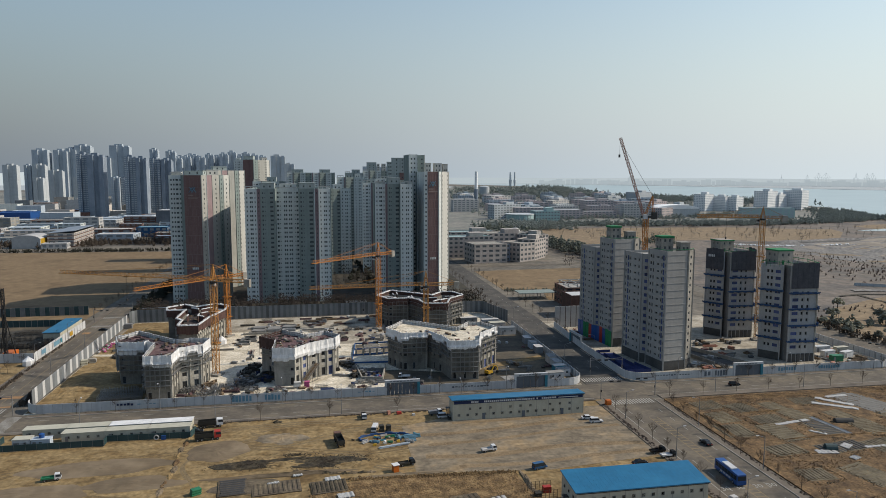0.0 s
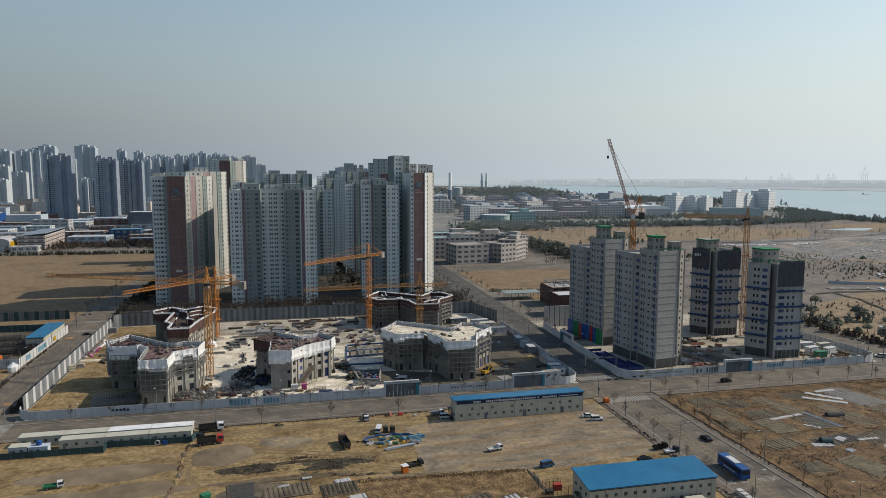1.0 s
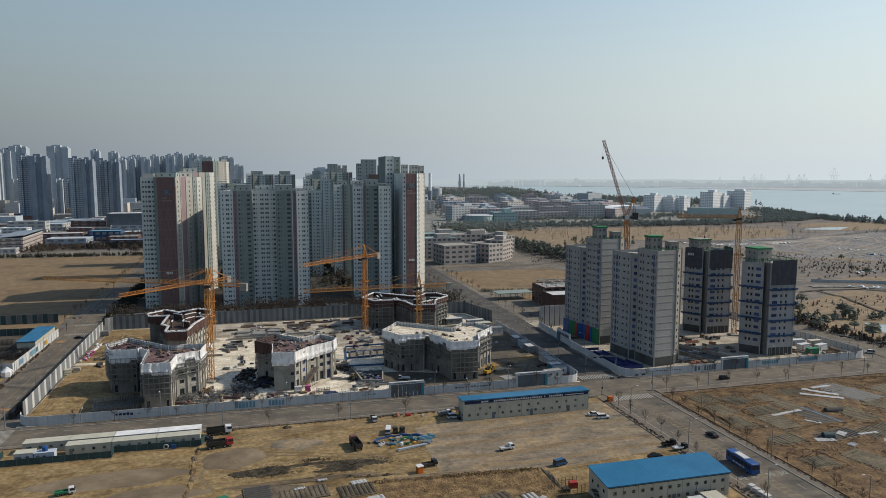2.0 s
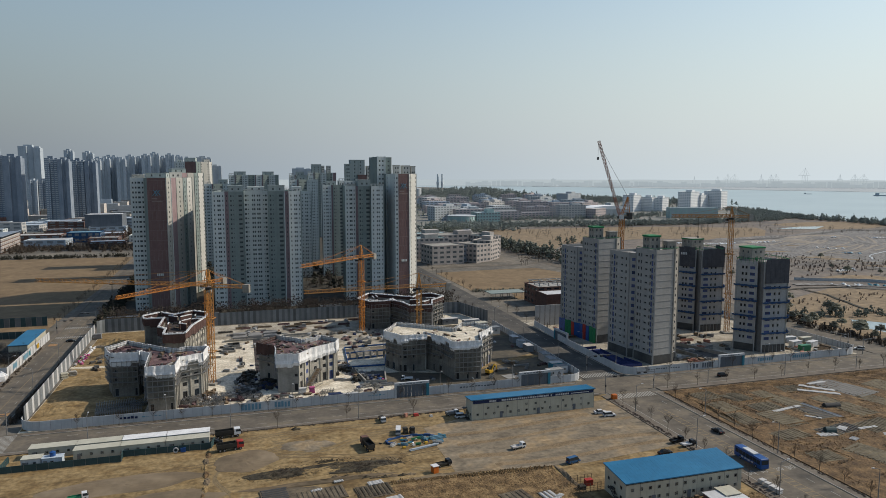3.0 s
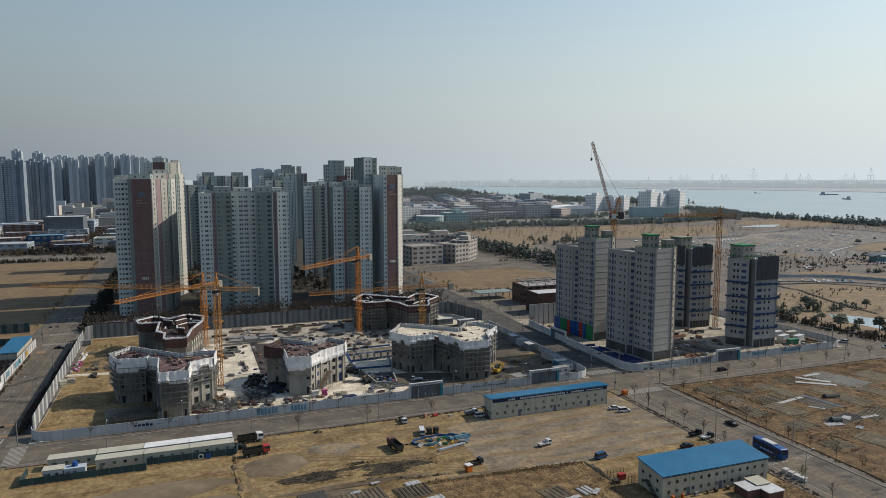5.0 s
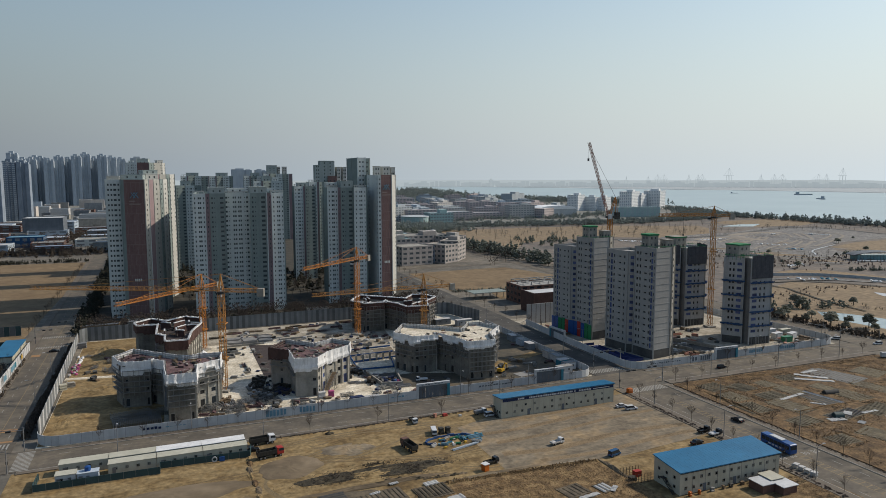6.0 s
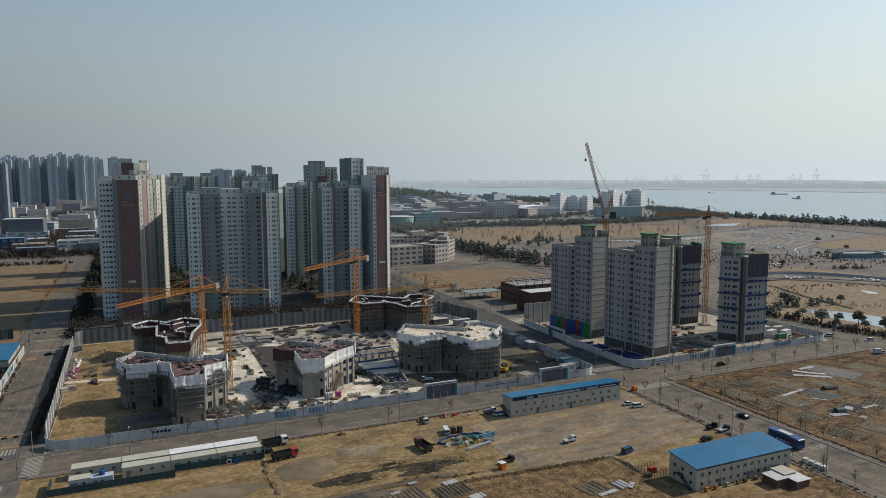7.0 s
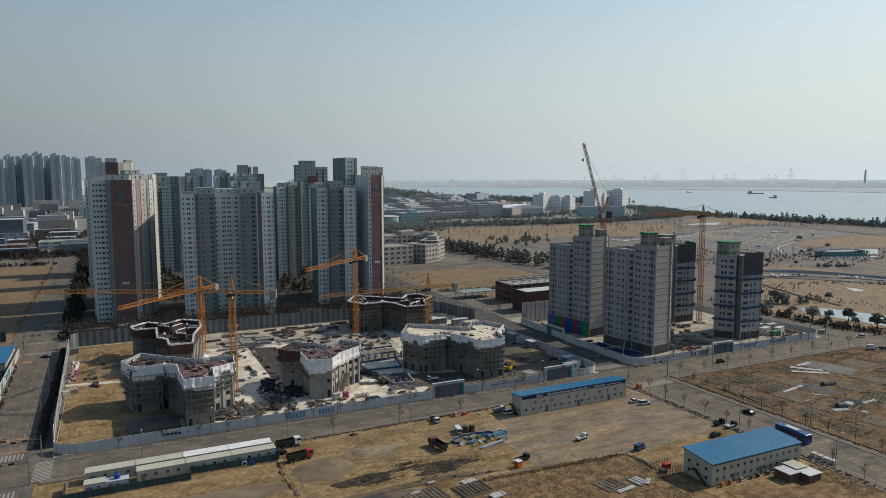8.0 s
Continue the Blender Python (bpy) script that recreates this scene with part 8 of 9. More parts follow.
    heap("bare_patch", "worn patch of bare earth on the lot", x, y, rx, ry, 0.22 + 0.01 * k, key, 40 + k, 0.5)
# wheel tracks across the lot and worn bands on the yard
random.seed(91)
TRACKS = [[(-95, 186), (-70, 192), (-44, 196), (-20, 200), (6, 208), (26, 206), (44, 196)], [(-38, 200), (-24, 196), (-8, 198), (8, 206), (30, 208)], [(-34, 176), (-38, 188), (-30, 198), (-14, 206), (2, 212)], [(-30, 200), (-10, 194), (10, 188), (28, 190), (52, 188), (80, 190)], [(-36, 210), (-20, 214), (0, 214), (24, 212), (38, 208)], [(14, 214), (22, 206), (34, 202), (52, 203), (78, 206)],
          [(-95, 170), (-70, 174), (-50, 170), (-36, 166)], [(-22, 208), (-14, 203), (-6, 206), (-10, 211), (-20, 210)], [(30, 186), (48, 184), (66, 188), (84, 196), (90, 208)], [(28, 178), (46, 178), (66, 180), (90, 186)], [(2, 190), (10, 186), (14, 178), (24, 176), (40, 180)]]
for k, pts in enumerate(TRACKS):
    for j, off in enumerate((-0.9, 0.9)):
        ribbon("wheel_track", "shallow wheel track in bare earth", "wheel track", [(x + random.uniform(-0.4, 0.4), y + off + random.uniform(-0.3, 0.3)) for x, y in pts], random.uniform(0.5, 0.8), "rut" if k % 3 else "lot_dark", 0.064 + 0.0015 * (2 * k + j), "wheel tracks")
for k, (pts, w) in enumerate([([(28, 182), (46, 180), (70, 183), (93, 181)], 2.6), ([(30, 190), (50, 191), (74, 195), (92, 196)], 1.8), ([(26, 198), (44, 198), (66, 201), (80, 203)], 2.2), ([(36, 174), (56, 173), (74, 175), (92, 176)], 2.0), ([(40, 206), (60, 206), (84, 208)], 1.6)]):
    ribbon("worn_band", "brown dusty band worn across the gravel yard", "worn band", pts, w, "yard_dust", 0.104 + 0.004 * k, "worn bands")
# a trodden pale line and a shallow dug edge across the lot
for k in range(11):
    y = 212 - 4.4 * k
    x = -40.2 + 0.5 * math.sin(k * 1.3)
    heap("earth_mound", "low dug edge of earth on the lot", x, y, 0.9, 2.6, 0.35, ("earth", "lot", "dry_grass")[k % 3], 60 + k, 1.0)
for k in range(9):
    heap("earth_mound", "low dug bank of dark earth", -7 + 2.4 * k, 178.8 - (0.8 * k if k < 5 else 3.2 + 0.1 * k), 1.6, 0.6, 0.55, "black_soil" if k % 2 else "earth", 80 + k, 1.0)


def plot(x, y, w, d, yaw, n, key, ridge_key, label):
    t = thing("garden_plot", x, y, 0.3, label, "garden plot", "garden plots", yaw=yaw)
    g = Geo()
    g.box(-w / 2, w / 2, -d / 2, d / 2, -0.4, 0.02)
    part("soil", g, key, t)
    g = Geo()
    s = w / n
    g.add([(-s * 0.38, -d / 2 + 0.3, 0), (s * 0.38, -d / 2 + 0.3, 0), (s * 0.2, -d / 2 + 0.4, 0.15), (-s * 0.2, -d / 2 + 0.4, 0.15), (-s * 0.38, d / 2 - 0.3, 0), (s * 0.38, d / 2 - 0.3, 0), (s * 0.2, d / 2 - 0.4, 0.15), (-s * 0.2, d / 2 - 0.4, 0.15)],
          [(0, 1, 2, 3), (5, 4, 7, 6), (3, 2, 6, 7), (1, 5, 6, 2), (4, 0, 3, 7)])
    me = g.mesh("ridge", mats_of(ridge_key))
    for i in range(n):
        ob = new("ridge", me)
        ob.parent = t
        ob.matrix_basis = pose(-w / 2 + s * (i + 0.5), 0, 0, 0, 0, random.uniform(-1, 1)) @ Matrix.Diagonal((1, random.uniform(0.86, 1), random.uniform(0.6, 1.3), 1))
    return t


random.seed(27)
plot(-23, 171.5, 9, 7, 96, 8, "garden", "dark_film", "garden plot with black film over its ridges")
plot(-12, 169.5, 12, 7, 6, 10, "garden", "garden", "garden plot of bare brown ridges")
plot(1, 167.8, 9, 7, 6, 8, "garden", "black_soil", "garden plot of bare dark ridges")
plot(34, 154.5, 7, 6, 10, 5, "garden", "garden", "small garden plot in dry grass")
plot(42, 153, 4, 5, 10, 3, "garden", "film", "small garden plot with pale film")
plot(-20, 158, 16, 8, 6, 12, "garden", "garden", "garden plot of bare brown ridges")
ALLOTMENTS = [(128, 206, 9, 7, 8, 6, "garden"), (139, 203, 9, 8, 8, 6, "garden"), (150, 203, 10, 8, 98, 6, "garden"), (128, 195, 10, 9, 98, 6, "garden"), (140, 192, 10, 8, 8, 7, "garden"), (153, 193, 10, 8, 98, 6, "garden"), (126, 183, 8, 9, 8, 5, "garden"), (138, 181, 12, 8, 98, 6, "garden"), (153, 181, 12, 8, 96, 8, "dark_film"), (166, 192, 9, 8, 98, 7, "garden"), (166, 206, 9, 8, 4, 6, "garden"), (168, 180, 12, 8, 98, 8, "garden"),
                                (186, 201, 16, 14, 98, 12, "grey_film"), (203, 200, 12, 12, 98, 8, "garden"), (184, 184, 14, 9, 98, 8, "garden"), (202, 184, 14, 10, 8, 9, "garden"), (148, 167, 12, 8, 20, 8, "dark_film"), (163, 166, 12, 8, 20, 8, "garden"), (180, 168, 14, 9, 10, 8, "garden"), (130, 168, 9, 7, 8, 5, "garden"), (200, 168, 12, 9, 98, 7, "garden"), (128, 152, 9, 8, 8, 5, "garden"), (142, 150, 10, 8, 98, 5, "garden"), (158, 150, 12, 9, 8, 7, "garden"), (178, 150, 14, 9, 98, 8, "garden"), (215, 190, 9, 12, 8, 6, "garden"), (216, 172, 10, 10, 98, 6, "garden")]
for x, y, w, d, yaw, n, k2 in ALLOTMENTS:
    x, y, yaw, w, d = x + random.uniform(-1.5, 1.5), y + random.uniform(-1.5, 1.5), yaw + random.uniform(-12, 12), w * random.uniform(0.9, 1.3), d * random.uniform(0.85, 1.25)
    plot(x, y, w, d, yaw, n + 3, "grey_film" if k2 == "grey_film" else "plot_soil", {"garden": "plot_soil"}.get(k2, k2), "allotment plot of " + {"grey_film": "ridges under grey plastic film", "dark_film": "ridges under dark film"}.get(k2, "bare brown ridges in dry grass"))


random.seed(71)
edge, grown = Geo(), Geo()
for x, y, w, d, yaw, n, k2 in ALLOTMENTS:
    c, s = math.cos(radians(yaw)), math.sin(radians(yaw))
    for _ in range(300):
        u, v = random.uniform(-0.56, 0.56), random.choice([-0.55, 0.55]) + random.gauss(0, 0.05)
        if random.random() < 0.5:
            u, v = v, u
        px, py = x + u * w * c - v * d * s, y + u * w * s + v * d * c
        if noise.noise((px * 0.12, py * 0.12, 3)) > -0.1:
            clump(edge if random.random() < 0.4 else grown, px, py, 0.33, random.uniform(0.07, 0.3), 0.6)
for _ in range(16000):
    px, py = random.uniform(119, 232), random.uniform(105, 216)
    if noise.noise((px * 0.05, py * 0.09, 7)) > 0.12:
        clump(grown, px, py, 0.34, random.uniform(0.1, 0.32), 0.6)
solid("plot_brush", edge, "plot_weeds", "dark dead weeds round the allotments", "weeds", kind="stuff")
solid("plot_grass", grown, "dry_grass", "rank reddish dry grass between the allotments", "grass", kind="stuff")


def film_strip(x, y, w, d, yaw, key="film"):
    g, n = Geo(), 8
    rows = []
    for i in range(n + 1):
        u, rise = -w / 2 + w * i / n, 0.1 + 0.12 * (i % 2) + random.uniform(-0.04, 0.06)
        a, b = -d / 2 + random.uniform(-0.15, 0.15), d / 2 + random.uniform(-0.15, 0.15)
        rows += [(u, a, -0.05), (u, a, rise), (u, (a + b) / 2, rise + random.uniform(-0.05, 0.1)), (u, b, rise), (u, b, -0.05)]
    g.add(rows, [(5 * i + k, 5 * i + 5 + k, 5 * i + 6 + k, 5 * i + 1 + k) for i in range(n) for k in range(4)])
    solid("plastic_sheet", g, key, "crumpled pale plastic sheet on the allotments", "plastic sheet", "plastic sheets", at=(x, y, 0.33), yaw=yaw)


for x, y, w, d, yaw in [(147, 187.5, 13, 1.4, 10), (157, 183, 1.5, 15, 8), (149, 178.5, 5, 1.0, -50), (175, 203, 12, 2.2, -50), (180, 208, 9, 1.6, 5), (172, 199, 14, 2, -38), (150, 168, 4, 2.5, 30), (141, 165, 6, 2.4, -10), (146, 160, 3, 2, 20), (158, 166, 7, 1.2, 0), (214, 180, 6, 2, 30), (160, 159, 5, 2, -40), (208, 176, 5, 1.6, 10), (44, 151.5, 3.5, 1.2, 40), (2, 172, 4, 2, 8), (-13, 172, 3, 1, 10), (36, 150.5, 6, 1.3, 8), (-7, 175.6, 2.5, 1, 5), (5, 162, 4, 2.4, 10)]:
    film_strip(x, y, w, d, yaw)
g = Geo()
for i in range(9):
    a0, a1 = math.pi * i / 9, math.pi * (i + 1) / 9
    g.add([(2 * math.cos(a0), -3.5, 1.8 * math.sin(a0)), (2 * math.cos(a1), -3.5, 1.8 * math.sin(a1)), (2 * math.cos(a1), 3.5, 1.8 * math.sin(a1)), (2 * math.cos(a0), 3.5, 1.8 * math.sin(a0))], [(0, 3, 2, 1)])
g.add([(2 * math.cos(math.pi * i / 9), s, 1.8 * math.sin(math.pi * i / 9)) for s in (-3.5, 3.5) for i in range(10)], [tuple(range(10)), tuple(range(19, 9, -1))])
solid("grow_tunnel", g, "dark_film", "dark film garden tunnel", "grow tunnel", at=(163.6, 185.2, 0.3), yaw=80).scale = (0.55, 0.8, 0.7)
solid("grow_tunnel", g, "dark_green_panel", "small blue-green garden shelter", "grow tunnel", at=(143.6, 166.6, 0.3), yaw=75).scale = (0.6, 0.45, 0.9)


# ---- scaffolds, nets and loose material on the building sites ----
def scaffold(parent, pts, edges, z0, z1, off=1.1, key="scaffold"):
    cx, cy = parent.location.x, parent.location.y
    n = len(pts)
    for i in edges:
        p, q = Vector(pts[i]), Vector(pts[(i + 1) % n])
        d = (q - p).normalized()
        o = Vector((d.y, -d.x))
        g = Geo(cx, cy, 0.0)
        k = max(1, round((q - p).length / 1.8))
        for j in range(k + 1):
            for w in (0.35, off):
                a = p + (q - p) * (j / k) + o * w
                g.beam((a.x, a.y, z0), (a.x, a.y, z1), 0.05)
        z = z0 + 1.0
        while z < z1:
            for w in (0.35, off):
                a, b = p + o * w, q + o * w
                g.beam((a.x, a.y, z), (b.x, b.y, z), 0.05 if w < 1 else 0.09)
            z += 1.9
        tagged(part("scaffold", g, key, parent, "galvanised tube scaffold"), kind="stuff")
        deck = Geo(cx, cy, 0.0)
        z, m = z0 + 0.95, (p + q) / 2 + o * (0.35 + off) / 2
        while z < z1:
            deck.turned(m.x, m.y, (q - p).length, off - 0.45, z, z + 0.07, math.degrees(math.atan2(d.y, d.x)))
            z += 1.9
        part("scaffold_board", deck, "grey_steel", parent)


shells = [ob for ob in scene.objects if ob.name.startswith("building_shell")]
shells.sort(key=lambda ob: ob.name)
scaffold(shells[0], P1, (0, 1, 2, 3, 4, 5), 4.6, 13.5)
scaffold(shells[0], P1, (6, 7, 8), 8.2, 13.5)
scaffold(shells[1], P2, (0, 1), 7.0, 11.0)
scaffold(shells[2], P3, (6, 7), 6.0, 13.0)
scaffold(shells[2], P3, (4,), 8.0, 13.0)
scaffold(shells[2], P3, (0, 1, 3), 6.5, 12.5)
scaffold(shells[2], P3, (5, 8), 2.5, 12.5)
scaffold(shells[3], [(x + 2.5, y + 80) for x, y in P3], (0, 1, 3, 4, 5, 6, 7), 2.5, 13.0)
scaffold(shells[4], P5, (2, 3, 4), 6.5, 11.0)


def net_shelf(parent, p, q, z, reach, key="net"):
    """A catch net hung out from a wall face, sagging towards its outer edge."""
    cx, cy = parent.location.x, parent.location.y
    p, q = Vector(p), Vector(q)
    d = (q - p).normalized()
    o = Vector((d.y, -d.x))
    g = Geo(cx, cy, 0)
    k = 8
    rows = []
    for j, (r, dz) in enumerate(((0.05, 0.0), (0.5, -0.5), (1.0, 0.35))):
        for i in range(k + 1):
            a = p - d * 0.8 + (q - p + d * 1.6) * (i / k) + o * reach * r
            rows.append((a.x, a.y, z + dz - 0.35 * abs(math.sin(i * math.pi / 2)) * (j > 0)))
    for j in range(2):
        for i in range(k):
            a = j * (k + 1) + i
            g.add([rows[a], rows[a + 1], rows[a + k + 2], rows[a + k + 1], *[(x, y, c - 0.06) for x, y, c in (rows[a], rows[a + 1], rows[a + k + 2], rows[a + k + 1])]], [(0, 1, 2, 3), (7, 6, 5, 4)])
    for i in range(0, k + 1, 2):
        a, b = rows[i], rows[2 * (k + 1) + i]
        g.beam((a[0], a[1], a[2] - 1.2), b, 0.05, 1)
    part("catch_net", g, key + " grey_steel", parent, "blue safety catch net")


def screen(parent, p, q, z0, z1, key="black_screen", off=0.7, name="climbing_screen"):
    cx, cy = parent.location.x, parent.location.y
    p, q = Vector(p), Vector(q)
    d = (q - p).normalized()
    o = Vector((d.y, -d.x)) * off
    k = max(1, round((q - p).length / 2.6))
    for i in range(k):
        a, b = p + (q - p) * (i / k) + o + d * 0.03, p + (q - p) * ((i + 1) / k) + o - d * 0.03
        g = Geo(cx, cy, 0)
        w = Vector((-d.y, d.x)) * 0.12
        g.prism([(a.x, a.y), (b.x, b.y), (b.x + w.x, b.y + w.y), (a.x + w.x, a.y + w.y)], z0, z1 + 0.3 * (i % 2))
        g.beam((a.x + w.x, a.y + w.y, z0 + 0.3), (a.x - o.x, a.y - o.y, z0 + 0.3), 0.06), g.beam((a.x + w.x, a.y + w.y, z1 - 0.8), (a.x - o.x, a.y - o.y, z1 - 0.8), 0.06)
        part(name, g, key, parent)


blocks = sorted((ob for ob in scene.objects if ob.name.startswith("apartment_block")), key=lambda ob: ob.name)
for k, (ob, dx, dy) in enumerate(((blocks[4], 0, 0), (blocks[5], 0.4, 43.4))):
    c = [(x + dx, y + dy) for x, y in CORE]
    for z in (9.8, 16.6, 23.6, 30.4):
        net_shelf(ob, c[0], c[1], z, 1.3), net_shelf(ob, c[3], c[4], z - 0.6, 1.3)
        if z < 30:
            net_shelf(ob, c[4], c[5], z, 1.3)
    screen(ob, c[3], c[4], 31.5 if k == 0 else 33.0, 42.2)
    if k:
        screen(ob, c[0], c[1], 33.0, 43.0), screen(ob, c[4], c[5], 32, 43)
    g = Geo(ob.location.x, ob.location.y, 0)
    for a, b in zip(c, c[1:] + c[:1]):
        g.beam((*a, 42.2), (*b, 42.2), 0.1)
        for j in range(5):
            x, y = a[0] + (b[0] - a[0]) * j / 5, a[1] + (b[1] - a[1]) * j / 5
            g.beam((x, y, 40), (x, y, 42.6 + 0.5 * (j % 2)), 0.05)
    part("edge_rail", g, "green_net", ob, "green netted edge rail")
    g = Geo(ob.location.x, ob.location.y, 0)
    g.turned(194.4 + dx, 262 + dy, 8.0, 8.0, 46.4, 47.0, 4)
    part("roof_net", g, "green_net", ob, "green safety net on the roof house")
    # tall open ground storey: solid dark boxes stand for its shaded openings
    for j in range(6):
        for a, b in ((c[0], c[1]), (c[3], c[4])):
            g = Geo(ob.location.x, ob.location.y, 0)
            x, y = a[0] + (b[0] - a[0]) * (j + 0.5) / 6, a[1] + (b[1] - a[1]) * (j + 0.5) / 6
            g.turned(x, y, 1.5, 0.5, 0.2, 3.6, math.degrees(math.atan2(b[1] - a[1], b[0] - a[0])))
            part("ground_opening", g, "concrete_dark", ob)

for ob, x, y, z in ((blocks[0], 131.5, 248, 48.5), (blocks[2], 127.5, 288, 49.5)):
    g = Geo(ob.location.x, ob.location.y, 0)
    g.prism([(x + 2.8, y - 0.12), (x + 13.3, y + 1.45), (x + 17.4, y + 4.4), (x + 17.7, y + 12.1), (x + 1.3, y + 12.1)], 0.15, 3.9)
    part("plinth", g, "concrete_dark", ob, "dark covered ground storey")
    g = Geo(ob.location.x, ob.location.y, 0)
    g.turned(x + 6, y + 8, 5.6, 5.6, z + 4.9, z + 5.6)
    part("roof_net", g, "green_net", ob, "green safety net on the roof house")
    g = Geo(ob.location.x, ob.location.y, 0)
    for a in ((x + 3, y + 0.2, x + 13.2, y + 1.7), (x + 13.2, y + 1.7, x + 17.1, y + 4.6), (x + 1.6, y + 12, x + 3, y + 0.2)):
        g.beam((a[0], a[1], z + 0.5), (a[2], a[3], z + 0.5), 0.08)
    part("edge_rail", g, "green_net", ob)
for ob, x, y in ((blocks[1], 131.5, 248), (blocks[3], 127.5, 288)):
    g = Geo(ob.location.x, ob.location.y, 0)
    g.prism([(x - 0.2, y + 15), (x + 3.3, y + 11.95), (x + 12.1, y + 11.95), (x + 11.1, y + 28.1), (x - 1.7, y + 28.1)], 0.15, 3.9)
    part("plinth", g, "concrete_dark", ob, "dark covered ground storey")
t = thing("colour_screen", 124.6, 288, 0.14, "blue, green and red cloth screens round a block's foot", "cloth screen")
for (x0, y0), (x1, y1), keys in [((0.6, 28.6), (2.1, 15.2), "blue blue green_net green_net red"), ((2.1, 15.2), (3.6, 12.6), "blue"), ((3.6, 12.6), (5.1, -0.6), "blue red blue green_net green_net")]:
    keys = keys.split()
    for k, key in enumerate(keys):
        u, v = k / len(keys) + 0.01, (k + 1) / len(keys) - 0.01
        g = Geo()
        g.prism([(x0 + (x1 - x0) * u, y0 + (y1 - y0) * u), (x0 + (x1 - x0) * v, y0 + (y1 - y0) * v), (x0 + (x1 - x0) * v + 0.12, y0 + (y1 - y0) * v), (x0 + (x1 - x0) * u + 0.12, y0 + (y1 - y0) * u)], 0, 7.2 + 0.3 * (k % 2))
        part("cloth", g, key, t)
        g = Geo()
        g.beam((x0 + (x1 - x0) * u + 0.2, y0 + (y1 - y0) * u, 0), (x0 + (x1 - x0) * u + 0.2, y0 + (y1 - y0) * u, 7.4), 0.06)
        part("post", g, "grey_steel", t)
t = thing("netted_pit", 117.6, 245, 0.14, "blue netted guard rails round an open basement pit", "guard rail")
for j, (x0, y0, x1, y1) in enumerate([(0.5, 3, 12, 3), (12, 3, 10, 14), (0.5, 3, 1.5, 34), (1.5, 34, 8, 34), (2.8, 8, 8, 8), (2.8, 8, 3.4, 30), (8, 8, 7.6, 30)]):
    g = Geo()
    g.prism([(x0, y0), (x1, y1), (x1 + 0.1, y1 + 0.1), (x0 + 0.1, y0 + 0.1)], 0, 1.2)
    part("net_panel", g, "pit_net", t)
g = Geo()
g.prism([(1, 3.5), (11.5, 3.5), (9, 33), (2, 33)], -0.2, 0.06)
part("pit_cover", g, "pit_net", t)


def crate(x, y, w, d, h, yaw, key, label, z=0.15, category="crate"):
    g = Geo()
    # layers of boards or packs, each a little shifted, with a dark gap between
    layers = max(2, min(5, round(h / 0.3)))
    rings = []
    for k in range(layers):
        z0, z1, sx, sy = h * k / layers, h * (k + 1) / layers, random.uniform(-0.06, 0.06) * w, random.uniform(-0.06, 0.06) * d
        a, b = w * random.uniform(0.88, 1.04), d * random.uniform(0.88, 1.04)
        for e, inset in ((z0, 0.1), (z0 + 0.035, 0.0), (z1 - 0.035, 0.0), (z1, 0.1)):
            rings.append((sx, sy, a - inset, b - inset, e))
    n = len(rings)
    g.add([(sx + px * a / 2, sy + py * b / 2, e) for sx, sy, a, b, e in rings for px, py in ((-1, -1), (1, -1), (1, 1), (-1, 1))],
          [(3, 2, 1, 0), (4 * n - 4, 4 * n - 3, 4 * n - 2, 4 * n - 1)] + [(4 * k + i, 4 * k + (i + 1) % 4, 4 * k + 4 + (i + 1) % 4, 4 * k + 4 + i) for k in range(n - 1) for i in range(4)])
    solid("material_pack", g, key, label, category, "stacks of building material", at=(x, y, z), yaw=yaw)


def bundle(x, y, L, yaw, n, key, label, z=0.2, r=0.11):
    g = Geo()
    for i in range(n):
        for j in range(random.randint(1, 3)):
            a = random.uniform(-0.04, 0.04) * L
            g.beam((-L / 2 + a, (i - n / 2) * 0.34 + random.uniform(-0.1, 0.1), 0.2 + 0.28 * j), (L / 2 + a, (i - n / 2) * 0.34 + random.uniform(-0.15, 0.15), 0.2 + 0.28 * j), r)
    for a in (-0.3, 0.3):
        g.turned(a * L, 0, 0.2, n * 0.36, 0, 0.12, 0, 1)
    solid("pole_bundle", g, key + " timber", label, "pole bundle", "bundles of poles", kind="stuff", at=(x, y, z), yaw=yaw)


def frame_stack(x, y, w, d, h, yaw, key="scaffold", label="stack of steel scaffold frames", z=0.2):
    g = Geo()
    n = max(3, int(w / 0.5))
    for i in range(n):
        a = -w / 2 + w * i / (n - 1)
        k = random.uniform(0.7, 1.0)
        for b in (-d / 2, d / 2):
            g.beam((a, b, 0), (a, b, h * k), 0.05)
        for c in (0.15, 0.55, 1.0):
            g.beam((a, -d / 2, h * k * c), (a, d / 2, h * k * c), 0.05)
    for c in (0.2, 0.9):
        for b in (-d / 2, d / 2):
            g.beam((-w / 2, b, h * c * 0.75), (w / 2, b, h * c * 0.75), 0.05)
    solid("scaffold_pallet", g, key, label, "frame stack", "stacks of scaffold frames", kind="stuff", at=(x, y, z), yaw=yaw)


def sack(x, y, r, key, label, z=0.15):
    g = Geo()
    g.cyl(0, 0, 0, r * 0.7, r, 9, 0, r * 1.08), g.cyl(0, 0, r * 0.7, r * 1.2, r * 1.08, 9, 0, r * 0.55)
    solid("bulk_bag", g, key, label, "bulk bag", "bulk bags", at=(x, y, z))


random.seed(40)
